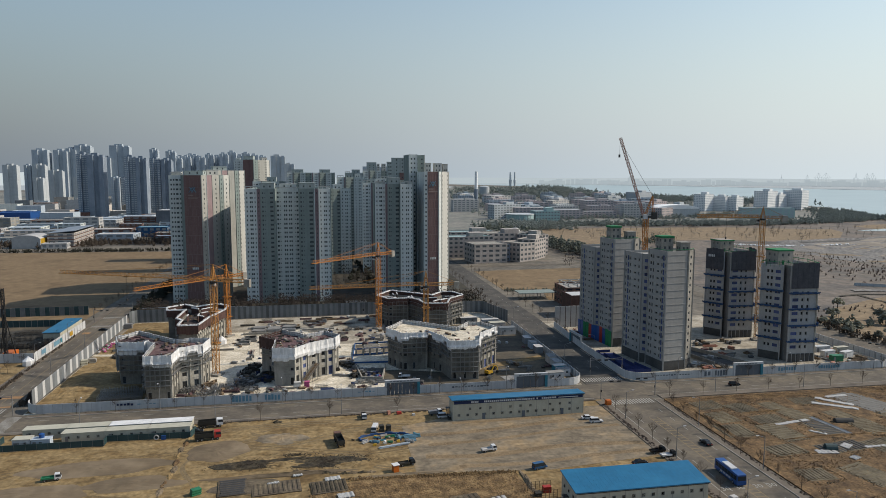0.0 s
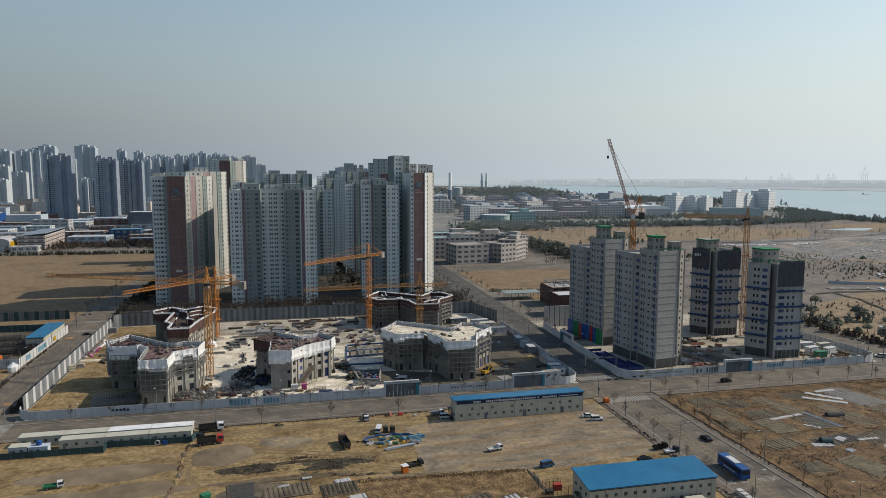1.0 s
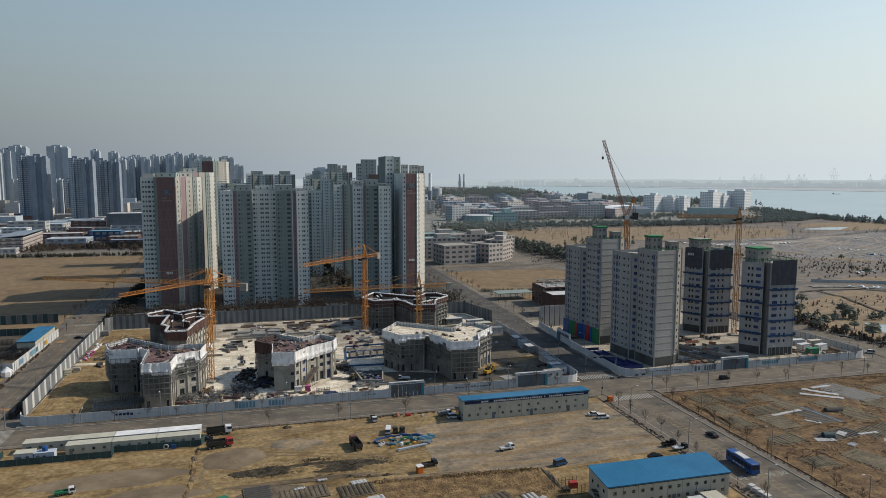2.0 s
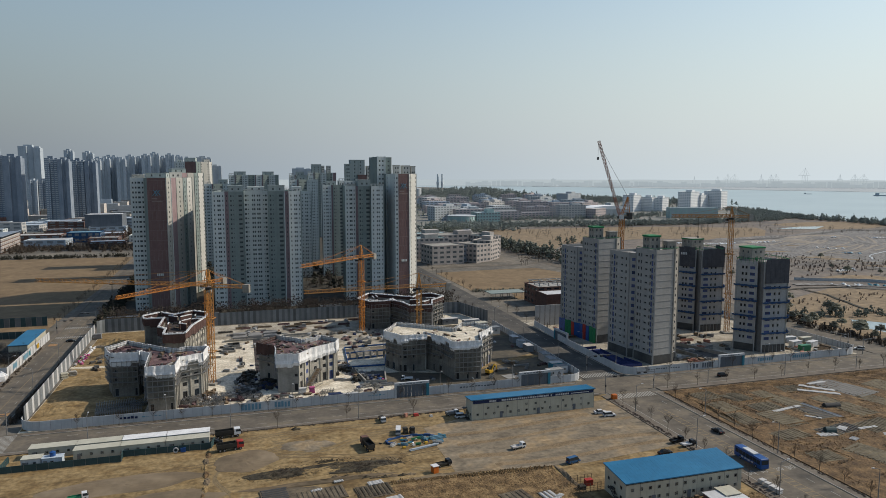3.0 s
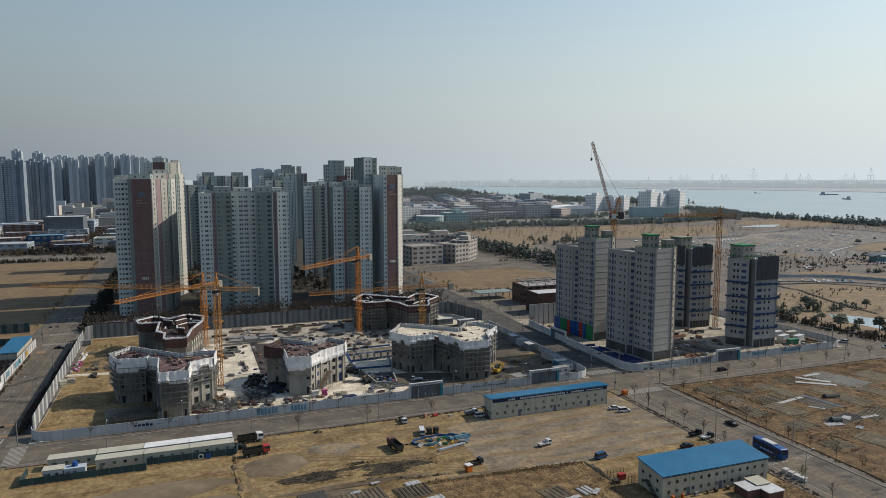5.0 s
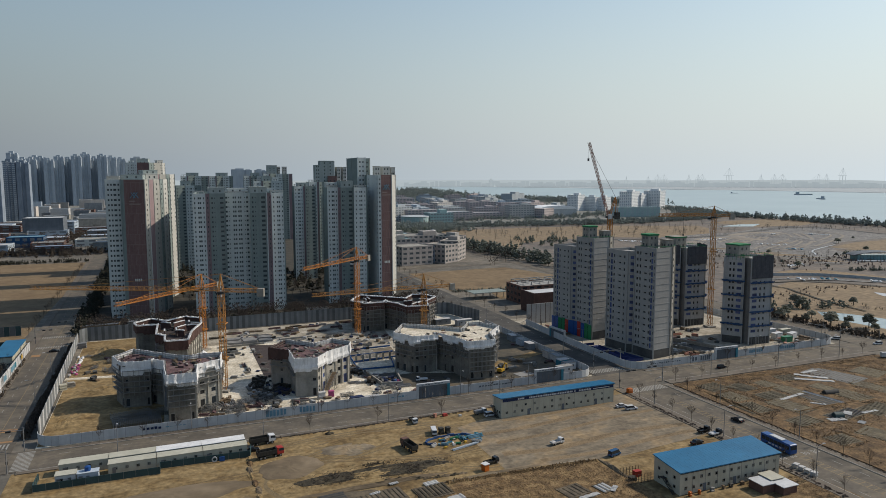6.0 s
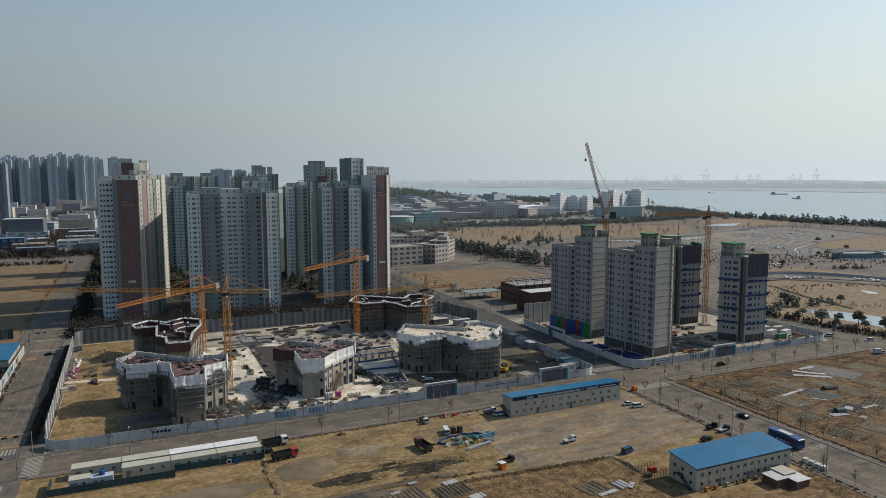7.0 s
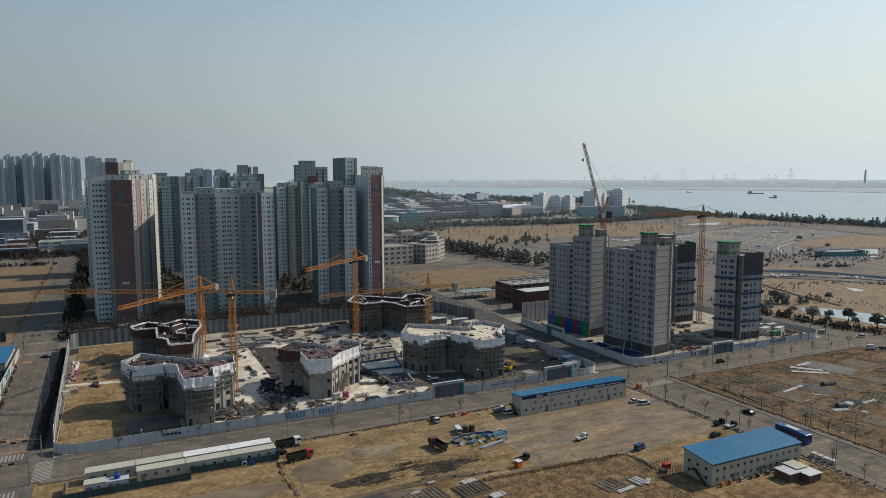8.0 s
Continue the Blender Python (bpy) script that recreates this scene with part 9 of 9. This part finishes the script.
TONE = [("timber", "stack of used shuttering boards"), ("grey_steel", "stack of grey steel forms"), ("film", "pale wrapped stack of material"), ("olive", "dark stack of insulation"), ("olive", "dark stack of used boards"), ("timber", "low stack of timber props"), ("concrete_dark", "dark stack of steel forms"), ("concrete", "stack of concrete blocks"), ("scaffold", "stack of galvanised planks"), ("navy", "dark blue covered material stack"), ("rebar", "rusty stack of cut bars"), ("concrete_dark", "dark stack of wall forms"), ("timber", "stack of timber beams")]
ZONES = [(2, 40, 318, 346, 46), (-50, -24, 243, 259, 46), (-33, -20, 256, 275, 40), (-22, 0, 243, 252, 20), (8, 27, 243, 256, 20), (4, 14, 262, 292, 18), (-40, -20, 285, 335, 24), (-10, 30, 300, 345, 30), (-30, 20, 350, 372, 24), (62, 92, 246, 270, 20), (66, 92, 290, 335, 16), (-96, -84, 300, 350, 12), (32, 44, 243, 258, 12), (-70, -55, 318, 340, 14)]
for x0, x1, y0, y1, n in ZONES:
    for _ in range(n):
        x, y, u = random.uniform(x0, x1), random.uniform(y0, y1), random.random()
        if u < 0.5:
            key, label = random.choice(TONE)
            crate(x, y, random.uniform(0.9, 2.8), random.uniform(0.8, 1.8), random.uniform(0.4, 1.4), random.uniform(0, 180), key, label)
        elif u < 0.78:
            bundle(x, y, random.uniform(3, 6), random.choice([0, 10, 90, 100, 45, 160]), random.randint(3, 7), random.choice(["scaffold", "timber", "rebar", "grey_steel"]), "bundle of loose poles and bars", r=random.uniform(0.05, 0.11))
        elif u < 0.92:
            frame_stack(x, y, random.uniform(2, 5), random.uniform(1, 1.8), random.uniform(0.8, 1.7), random.uniform(0, 180))
        else:
            sack(x, y, random.uniform(0.5, 0.8), random.choice(["film", "film", "timber", "wrap"]), "filled bulk bag on the site floor")
for i in range(34):
    x, y = -97.2 + random.uniform(0, 2.6), 316 + i * 0.95
    sack(x, y, random.uniform(0.35, 0.65), ("wrap" if i > 17 else ("magenta" if i % 3 else "film")), "bulk bag stacked along the hoarding", 0.22)
for x, y, w, d, h, yaw in [(-72, 255, 12, 5, 2.0, 12), (-70, 248, 14, 5, 2.0, 6), (-64, 255, 6, 4, 1.8, 20), (-78, 318, 10, 8, 2.2, 80), (-72, 306, 10, 6, 2.0, 84), (-66, 328, 9, 6, 2.4, 10), (-80, 332, 9, 4, 1.6, 0), (-47, 251, 6, 4, 2.6, 15), (-40, 250, 7, 3.5, 2.4, 5), (-36, 254, 6, 3, 2.0, 12)]:
    frame_stack(x, y, w, d, h, yaw, label="wide stack of steel scaffold frames")
for x, y, key in [(-49, 255, "scaffold"), (-46, 257, "scaffold"), (-42, 260, "timber"), (-29, 271, "olive"), (-29, 257, "concrete_dark"), (-27, 283, "olive"), (-28, 277, "olive"), (-20, 269, "olive"), (-24, 266, "olive"), (-26, 262, "concrete_dark"), (-22, 263, "navy"), (-30, 263, "grey_steel"), (16, 267, "grey_steel"), (13, 262, "olive"), (9, 278, "olive"), (11, 275, "olive")]:
    g = Geo()
    for _ in range(22):
        g.turned(random.gauss(0, 1.5), random.gauss(0, 1.5), random.uniform(0.5, 2.4), random.uniform(0.2, 1.0), 0, random.uniform(0.25, 1.5), random.uniform(0, 180), 0)
    solid("board_heap", g, key, {"olive": "dark loose heap of insulation boards", "concrete_dark": "dark loose heap of wall forms", "navy": "dark blue heap of covered material", "grey_steel": "loose heap of grey steel forms", "scaffold": "loose heap of galvanised planks", "timber": "loose heap of timber beams"}[key], "material heap", "heaps of building material", kind="stuff", at=(x, y, 0.16))
for x, y, w, d, h, yaw in [(-126, 330, 10, 4, 3.0, 88), (-134, 331, 12, 4, 3.0, 2), (-143, 334, 10, 5, 2.8, 4), (-136, 345, 14, 4, 2.6, 0), (-150, 348, 12, 5, 3.2, 6), (-141, 358, 12, 4, 2.4, 3), (-132, 318, 9, 4, 2.0, 0), (-146, 320, 10, 4, 2.2, 10)]:
    frame_stack(x, y, w, d, h, yaw, "dark_steel", "dark steel rack in a storage yard")
for y0, y1, key in [(312, 317, "sky_blue"), (326, 333, "sky_blue"), (334, 336, "teal_paint"), (346, 350, "yellow")]:
    g = Geo()
    g.box(-0.02, 0.02, y0 - 312, y1 - 312, 1.2, 3.2)
    solid("fence_poster", g, key, "coloured poster sheet on a white fence", "poster", "posters on the fence", at=(-118.56, 312, 0.14))
crate(-97, 297, 2.6, 2.2, 2.2, 20, "cream", "small cream site kiosk")
crate(-97.2, 364.7, 3.6, 2.4, 2.4, 0, "grey_steel", "grey steel site locker box")
crate(-9.5, 251.4, 2.6, 1.8, 2.2, 4, "striped", "grey steel site locker box")
crate(-6.0, 251.6, 2.0, 1.6, 2.2, 2, "magenta", "pink steel site locker box")
crate(6, 243.2, 8, 2.4, 1.2, 2, "film", "long pale covered stack")
crate(1.5, 243.6, 5, 2.2, 1.6, 2, "navy", "dark covered stack of boards")
crate(-94.5, 300, 2.6, 2.0, 1.9, 8, "concrete", "grey site locker by the hoarding")

t = thing("stair_scaffold", -4.4, 258.6, 0.15, "timber ramp on a tube scaffold beside a shell", "scaffold", yaw=54)
g = Geo()
for i in range(6):
    for b in (-1.1, 1.1):
        g.beam((-4 + 1.6 * i, b, 0), (-4 + 1.6 * i, b, 2.2 + 0.9 * i), 0.05)
    g.beam((-4 + 1.6 * i, -1.1, 1.4 + 0.9 * i), (-4 + 1.6 * i, 1.1, 1.4 + 0.9 * i), 0.05)
for b in (-1.1, 1.1):
    g.beam((-4, b, 2.2), (4, b, 6.7), 0.05), g.beam((-4, b, 1.4), (4, b, 5.9), 0.05), g.beam((-4, b, 0.3), (4, b, 0.3), 0.05)
part("tube_frame", g, "scaffold", t)
g = Geo()
g.add([(-4, -1, 1.42), (4, -1, 5.92), (4, 1, 5.92), (-4, 1, 1.42), (-4, -1, 1.32), (4, -1, 5.82), (4, 1, 5.82), (-4, 1, 1.32)], [(0, 1, 2, 3), (7, 6, 5, 4), (0, 4, 5, 1), (3, 2, 6, 7), (1, 5, 6, 2), (4, 0, 3, 7)])
part("ramp_board", g, "timber", t)

# open basement and blue-edged pits on the pale floor
t = thing("ramp_pit", 19, 256, 0.16, "concrete-walled ramp pit with stored red and blue goods", "ramp")
for x0, y0, x1, y1 in [(-4, 0, 3.4, -2), (-4, 0, -5.5, 17), (3.4, -2, 6.5, 16)]:
    d = Vector((x1 - x0, y1 - y0)).normalized()
    g = Geo()
    g.prism([(x0, y0), (x1, y1), (x1 - d.y * 0.5, y1 + d.x * 0.5), (x0 - d.y * 0.5, y0 + d.x * 0.5)], 0, 1.5)
    part("wall", g, "concrete", t)
g = Geo()
g.prism([(-3.8, 0.4), (3.3, -1.5), (6.2, 15.5), (-5.2, 16.5)], 0, 0.05)
part("pit_floor", g, "concrete_dark", t)
for i in range(22):
    crate(16.5 + random.uniform(0, 5.5), 256.5 + random.uniform(0, 8), 1.2, 0.9, random.uniform(0.5, 1.1), random.uniform(0, 180), random.choice(["magenta", "navy", "navy", "film", "grey_steel", "net", "timber"]), "small coloured crate in the ramp pit", 0.22)
t = thing("blue_edge_beam", 12, 280, 0.16, "blue netted guard rails round sunken floor slabs", "guard rail")
for x0, y0, x1, y1 in [(0, 0, 15, -1), (0, 0, 3, 32), (3, 32, 24, 33), (1, 12, 22, 14), (15, -1, 18, 12), (2, 22, 22, 23)]:
    d = Vector((x1 - x0, y1 - y0)).normalized()
    g = Geo()
    g.prism([(x0, y0), (x1, y1), (x1 - d.y * 0.4, y1 + d.x * 0.4), (x0 - d.y * 0.25, y0 + d.x * 0.25)], 0, 0.7)
    part("rail", g, "net", t)
g = Geo()
for i in range(7):
    g.box(2 + i * 3, 2.7 + i * 3, 12.4, 13.1, 0, 3.0)
part("column", g, "concrete", t)
sheet("sunken_slab", [(14, 294), (34, 294), (36, 312), (15, 311)], 0.18, "site_dark", "dark sunken slab between guard rails", "slab")
sheet("sunken_slab", [(-25, 285), (-16, 284), (-13, 336), (-25, 341)], 0.18, "deck_dark", "dark rusty rebar mat on the pale floor", "slab")
for x, y in ((-34, 332), (-36, 322)):
    t = thing("shaft_opening", x, y, 0.16, "square concrete shaft opening in the floor", "shaft")
    for a, b, w, d in ((0, -2.6, 6, 0.5), (0, 2.6, 6, 0.5), (-2.8, 0, 0.5, 5.2), (2.8, 0, 0.5, 5.2)):
        g = Geo()
        g.turned(a, b, w, d, 0, 0.9)
        part("kerb_wall", g, "concrete", t)
    g = Geo()
    g.turned(0, 0, 5, 4.6, 0, 0.06)
    part("shaft_floor", g, "concrete_dark", t)
for i in range(9):
    g = Geo()
    g.turned(0, 0, 7, 2.0, 0, 0.35), g.turned(0, 0.6, 6.4, 0.3, 0.35, 0.6)
    solid("floor_rib", g, "concrete", "cast concrete rib on the site floor", "concrete rib", "concrete ribs", at=(22 + 0.5 * (i % 2), 296 + i * 1.6, 0.18), yaw=8)
g = Geo()
for i in range(8):
    a, b = 2 * math.pi * i / 8, 2 * math.pi * (i + 1) / 8
    g.add([(2.2 * math.cos(a), 2.2 * math.sin(a), 2.0), (2.2 * math.cos(b), 2.2 * math.sin(b), 2.0), (0, 0, 3.8), (2.2 * math.cos(a), 2.2 * math.sin(a), 0), (2.2 * math.cos(b), 2.2 * math.sin(b), 0)], [(0, 1, 2), (3, 4, 1, 0)])
solid("canopy_tent", g, "wrap", "small white peaked canopy tent", "tent", at=(-46, 324, 0.15))
solid("canopy_tent", g, "wrap", "white peaked canopy tent by the pavement", "tent", at=(-119.4, 300.4, 0.2))

random.seed(61)
for i in range(6):
    for j in range(2):
        crate(-31 + (i % 3) * 7.2 + random.uniform(-0.3, 0.3), 345 + (i // 3) * 5 + j * 2.1, 6.6, 1.7, 0.9 + 0.4 * (i % 2), -2 + random.uniform(-2, 2), "core_grey", "long stack of grey precast beams", 0.22)
for i in range(40):
    bundle(random.uniform(-44, 66), random.uniform(352, 375), random.uniform(4, 8), random.choice([0, 4, -6, 90, 12]), random.randint(4, 8), random.choice(["timber", "rebar", "grey_steel", "timber", "olive"]), "bundle of long bars at the back fence", 0.22, random.uniform(0.06, 0.12))
for x, y, L, yaw in [(-46, 300, 12, 90), (-44, 311, 10, 0), (-30, 300, 14, 92), (-28, 340, 20, 2), (-2, 345, 16, 4), (-16, 312, 14, 88), (-8, 330, 12, 0), (2, 316, 10, 90), (-4, 300, 9, 2)]:
    g = Geo()
    g.box(-L / 2, L / 2, -0.2, 0.2, 0, 0.9), g.box(-L / 2, -L / 2 + 0.4, 0.2, 2.4, 0, 0.9)
    solid("low_wall", g, "concrete", "low cast concrete wall on the site floor", "low wall", "low walls", at=(x, y, 0.16), yaw=yaw)

def excavator(x, y, yaw):
    t = thing("excavator", x, y, 0.2, "small yellow excavator with its arm folded down", "excavator", yaw=yaw)
    for s in (-1.1, 0.6):
        g = Geo()
        g.prism([(-1.5, s), (1.5, s), (1.5, s + 0.5), (-1.5, s + 0.5)], 0.1, 0.65), g.prism([(-1.2, s), (1.2, s), (1.2, s + 0.5), (-1.2, s + 0.5)], 0, 0.75)
        part("track", g, "dark_steel", t)
    g = Geo()
    g.box(-1.7, 1.0, -1.1, 1.1, 0.8, 1.6), g.box(-1.8, -0.9, -1.0, 1.0, 1.6, 2.0)
    part("body", g, "yellow", t)
    g = Geo()
    g.box(-0.3, 1.0, 0.1, 1.05, 1.6, 2.6)
    part("cab", g, "glass", t)
    g = Geo()
    g.beam((0.9, -0.3, 1.4), (2.6, -0.3, 3.4), 0.2), g.beam((2.6, -0.3, 3.4), (4.2, -0.3, 2.6), 0.18)
    part("boom", g, "yellow", t)
    g = Geo()
    g.beam((4.2, -0.3, 2.6), (4.6, -0.3, 0.8), 0.15)
    part("arm", g, "yellow", t)
    g = Geo()
    g.turned(4.5, -0.3, 0.9, 0.9, 0.2, 0.9, 0, 0, 0.7)
    part("bucket", g, "dark_steel", t)


# sunlight falling between the slab shadows, painted as an ochre band
ribbon("site_path", "ochre band painted for the sunlit gap across the yard", "path", [(60, 264), (67, 266.6), (77, 270.3), (86, 273.5), (94, 277)], 5.5, "lot", 0.215)
excavator(64.5, 255, 35)
g = Geo()
g.box(-3.5, 3.5, -2.6, 2.6, 0, 0.12)
solid("steel_plate", g, "core_grey", "large grey steel road plate on yard mud", "steel plate", at=(72, 249.5, 0.21), yaw=12)

# cabins along the east hoarding
for i, (x, y, w, d, h, key, roof) in enumerate([(85, 243.6, 6.5, 3, 2.8, "white_panel", "core_grey"), (90.5, 247.6, 5, 3, 2.8, "white_panel", "grey_panel"), (90.6, 252.4, 5, 3, 2.8, "teal_paint", "striped"), (95.6, 258, 6, 3, 2.8, "striped", "grey_panel"), (95.8, 265.5, 5, 3, 3, "beige", "grey_panel"), (95.6, 282, 5, 3, 2.8, "grey_panel", "striped"), (95.6, 290, 5, 3, 2.8, "blue_grey", "grey_panel"), (95.6, 299, 5, 3, 2.8, "grey_panel", "striped"), (86, 318, 8, 4, 3.4, "striped", "grey_panel"), (84, 330, 8, 4, 3.4, "beige", "cream"), (82, 340, 9, 3, 3, "white_panel", "striped"), (72, 346, 9, 3, 3, "grey_panel", "striped")]):
    container("site_cabin", ["white", "white", "teal", "grey", "beige", "grey", "blue grey", "grey", "grey", "beige", "white", "grey"][i] + " site cabin inside the east hoarding", x, y, w, d, h, key, roof, 2, 0.2, 90 if 2 < i < 8 else 5, "cabins along the hoarding")

# second site: loose material
random.seed(44)
for x0, x1, y0, y1, n in [(150, 178, 276, 292, 26), (160, 186, 258, 276, 16), (208, 230, 243, 268, 26), (148, 162, 242, 256, 14), (184, 192, 282, 296, 10), (120, 128, 300, 326, 10)]:
    for _ in range(n):
        x, y, u = random.uniform(x0, x1), random.uniform(y0, y1), random.random()
        if u < 0.6:
            key, label = random.choice(TONE + [("boom_red", "faded red steel stack"), ("film", "pale stack of wrapped goods")])
            crate(x, y, random.uniform(1, 3.4), random.uniform(0.8, 2), random.uniform(0.5, 1.6), random.uniform(0, 180), key, label)
        else:
            bundle(x, y, random.uniform(3, 7), random.choice([0, 20, 90, 110]), random.randint(3, 7), random.choice(["scaffold", "timber", "boom_red"]), "bundle of loose poles and bars")
for x, y, w, key, label in [(214, 255, 6, "white_panel", "white container on the second site"), (221, 252, 6, "white_panel", "white container on the second site"), (224, 260, 6, "cream", "cream container on the second site"), (216, 263, 7, "white_panel", "white container on the second site"), (212, 248, 5, "green", "green covered skip on the second site")]:
    container("site_container", label, x, y, w, 2.4, 2.5, key, key, 0, 0.16, random.uniform(-20, 20), "containers of the second site")
t = thing("ramp_pit", 160, 252, 0.16, "long concrete ramp walls on the second site", "ramp")
for x0, y0, x1, y1 in [(0, 0, -6, 26), (14, -2, 2, 28), (-6, 26, 2, 28)]:
    d = Vector((x1 - x0, y1 - y0)).normalized()
    g = Geo()
    g.prism([(x0, y0), (x1, y1), (x1 - d.y * 0.5, y1 + d.x * 0.5), (x0 - d.y * 0.5, y0 + d.x * 0.5)], 0, 1.6)
    part("wall", g, "concrete", t)
g = Geo()
g.prism([(0.3, 0.3), (13.6, -1.6), (1.8, 27.6), (-5.6, 25.8)], 0, 0.04)
part("pit_floor", g, "concrete_dark", t)

# stored goods on the lot
t = thing("blue_tarp_yard", 18, 197.5, 0.1, "ring of blue sheeting round scattered pipes and packs", "material yard")
for i in range(12):
    a0, a1 = radians(20 + i * 17), radians(20 + (i + 1) * 17)
    g = Geo()
    g.prism([(8 * math.cos(a0), 3.2 * math.sin(a0)), (8 * math.cos(a1), 3.2 * math.sin(a1)), (7.6 * math.cos(a1), 2.9 * math.sin(a1)), (7.6 * math.cos(a0), 2.9 * math.sin(a0))], 0, 0.5 + 0.2 * (i % 2))
    part("sheet", g, "net", t)
random.seed(47)
for i in range(34):
    x, y = 18 + random.gauss(0, 3.6), 195.5 + random.gauss(0, 2.0)
    if random.random() < 0.6:
        crate(x, y, random.uniform(0.4, 1.2), random.uniform(0.3, 0.8), random.uniform(0.2, 0.6), random.uniform(0, 180), random.choice(["sky_blue", "film", "film", "green", "wrap", "navy", "timber", "yellow", "olive"]), "small pack of pipes and fittings on bare earth", 0.1)
    else:
        bundle(x, y, random.uniform(1.4, 3), random.uniform(0, 180), 3, random.choice(["sky_blue", "film", "green", "teal_paint", "film"]), "bundle of coloured pipes on bare earth", 0.1, 0.07)
bundle(26, 197, 5, 5, 5, "sky_blue", "thick bundle of light blue pipes", 0.1, 0.12)
bundle(20, 191, 9, 14, 3, "blue_grey", "low bundle of grey pipes", 0.1, 0.12)
crate(17.5, 203.4, 1.4, 1.4, 1.9, 5, "olive", "dark wire cage of goods", 0.1)
crate(19.6, 203.2, 1.4, 1.4, 1.9, 5, "olive", "dark wire cage of goods", 0.1)
t = thing("hut", 18.6, 174.2, 0.1, "small orange hut with a white flat roof", "hut", yaw=15)
g = Geo()
g.turned(0, 0, 1.5, 1.5, 0, 1.8)
part("wall", g, "orange", t)
g = Geo()
g.turned(0, 0, 1.8, 1.8, 1.8, 1.95)
part("roof", g, "wrap", t, "white flat roof")
crate(96.0, 213.6, 1.9, 1.5, 1.7, 5, "orange", "orange site hut on the corner", 0.28, "hut")
crate(21.0, 217.6, 1.1, 0.9, 1.2, 30, "boom_red", "small faded red machine at the roadside", 0.1, "machine")
crate(24.4, 217.4, 1.6, 1.0, 0.8, 10, "red", "red stack of traffic barriers", 0.1)
crate(29, 215, 1.0, 0.8, 0.7, 10, "film", "small pale box at the roadside", 0.1)
for i in range(4):
    crate(97.6, 143.4 - 1.9 * i, 1.6, 1.5, 1.1, 12, "striped", "pale concrete block beside the road", 0.28)
for i in range(9):
    crate(59.5 + i * 3.3 + random.uniform(-0.6, 0.6), 141.3, random.uniform(0.5, 1.2), 0.7, random.uniform(0.6, 1.4), random.uniform(-8, 8), random.choice(["grey_steel", "orange", "white_panel", "timber", "dark_steel"]), "equipment standing along the office wall", 0.08)
crate(-31.5, 169.5, 2.4, 1.6, 1.5, 30, "green", "green covered trailer by the gardens", 0.1)

# piling rig across the side road
t = thing("piling_rig", -131, 309, 0.1, "dark piling rig with a tall lattice leader", "piling rig")
g = Geo()
lattice(g, (0, 0, 1), (0, 0, 31), 1.0, 2.0, 0.12)
part("leader", g, "dark_steel", t)
g = Geo()
g.beam((-3, 2, 2), (0, 0.4, 20), 0.16), g.beam((3, 2, 2), (0, 0.4, 20), 0.16)
part("stay", g, "dark_steel", t)
g = Geo()
g.box(-2, 2, 0.8, 7, 1, 3.2)
part("cab", g, "orange", t)
for s in (-1.9, 1.3):
    g = Geo()
    g.box(s, s + 0.7, 0, 7, 0, 1)
    part("track", g, "dark_steel", t)
for i in range(4):
    frame_stack(-150 + i * 8, 330 + 6 * (i % 2), 7, 4, 2.6, 10 * i, "dark_steel", "dark steel frames behind the fence")

# emblem shapes and number bars on the brown gables
for x, y, yaw, z in ((-74.10, 426.19, -15.6, 69.0), (70.0, 424.7, 9.5, 72.4)):
    g = Geo()
    for a in (-1.2, 0.4):
        g.beam((a - 1.2, 0, -1.6), (a + 1.2, 0, 1.6), 0.16), g.beam((a + 1.6, 0, -1.5), (a - 0.6, 0, 1.5), 0.16)
    solid("gable_emblem", g, "sky_blue", "light blue crossed line emblem on a brown gable", "emblem", at=(x, y - 0.25, z), yaw=yaw)
    g = Geo()
    g.box(-3.0, 0.2, -0.05, 0.05, -3.6, -2.9), g.box(-3.0, 3.0, -0.05, 0.05, -5.2, -4.6)
    solid("gable_lettering", g, "brown_line", "plain pale lettering bars on a brown gable", "sign", at=(x, y - 0.2, z), yaw=yaw)
    g = Geo()
    for i in range(4):
        g.box(-1.8 + i, -1.1 + i, -0.05, 0.05, -0.7, 0.7)
    solid("gable_number", g, "pale", "plain pale number bars on a brown gable", "sign", at=(x, y - 0.2, z - 47), yaw=yaw)
g = Geo()
for i in range(4):
    g.box(-1.5 + i * 0.8, -0.95 + i * 0.8, -0.04, 0.04, -0.6, 0.6)
solid("block_number", g, "white_panel", "plain white number bars on a dark screen", "sign", at=(186.3, 300.4, 39.8), yaw=-51)
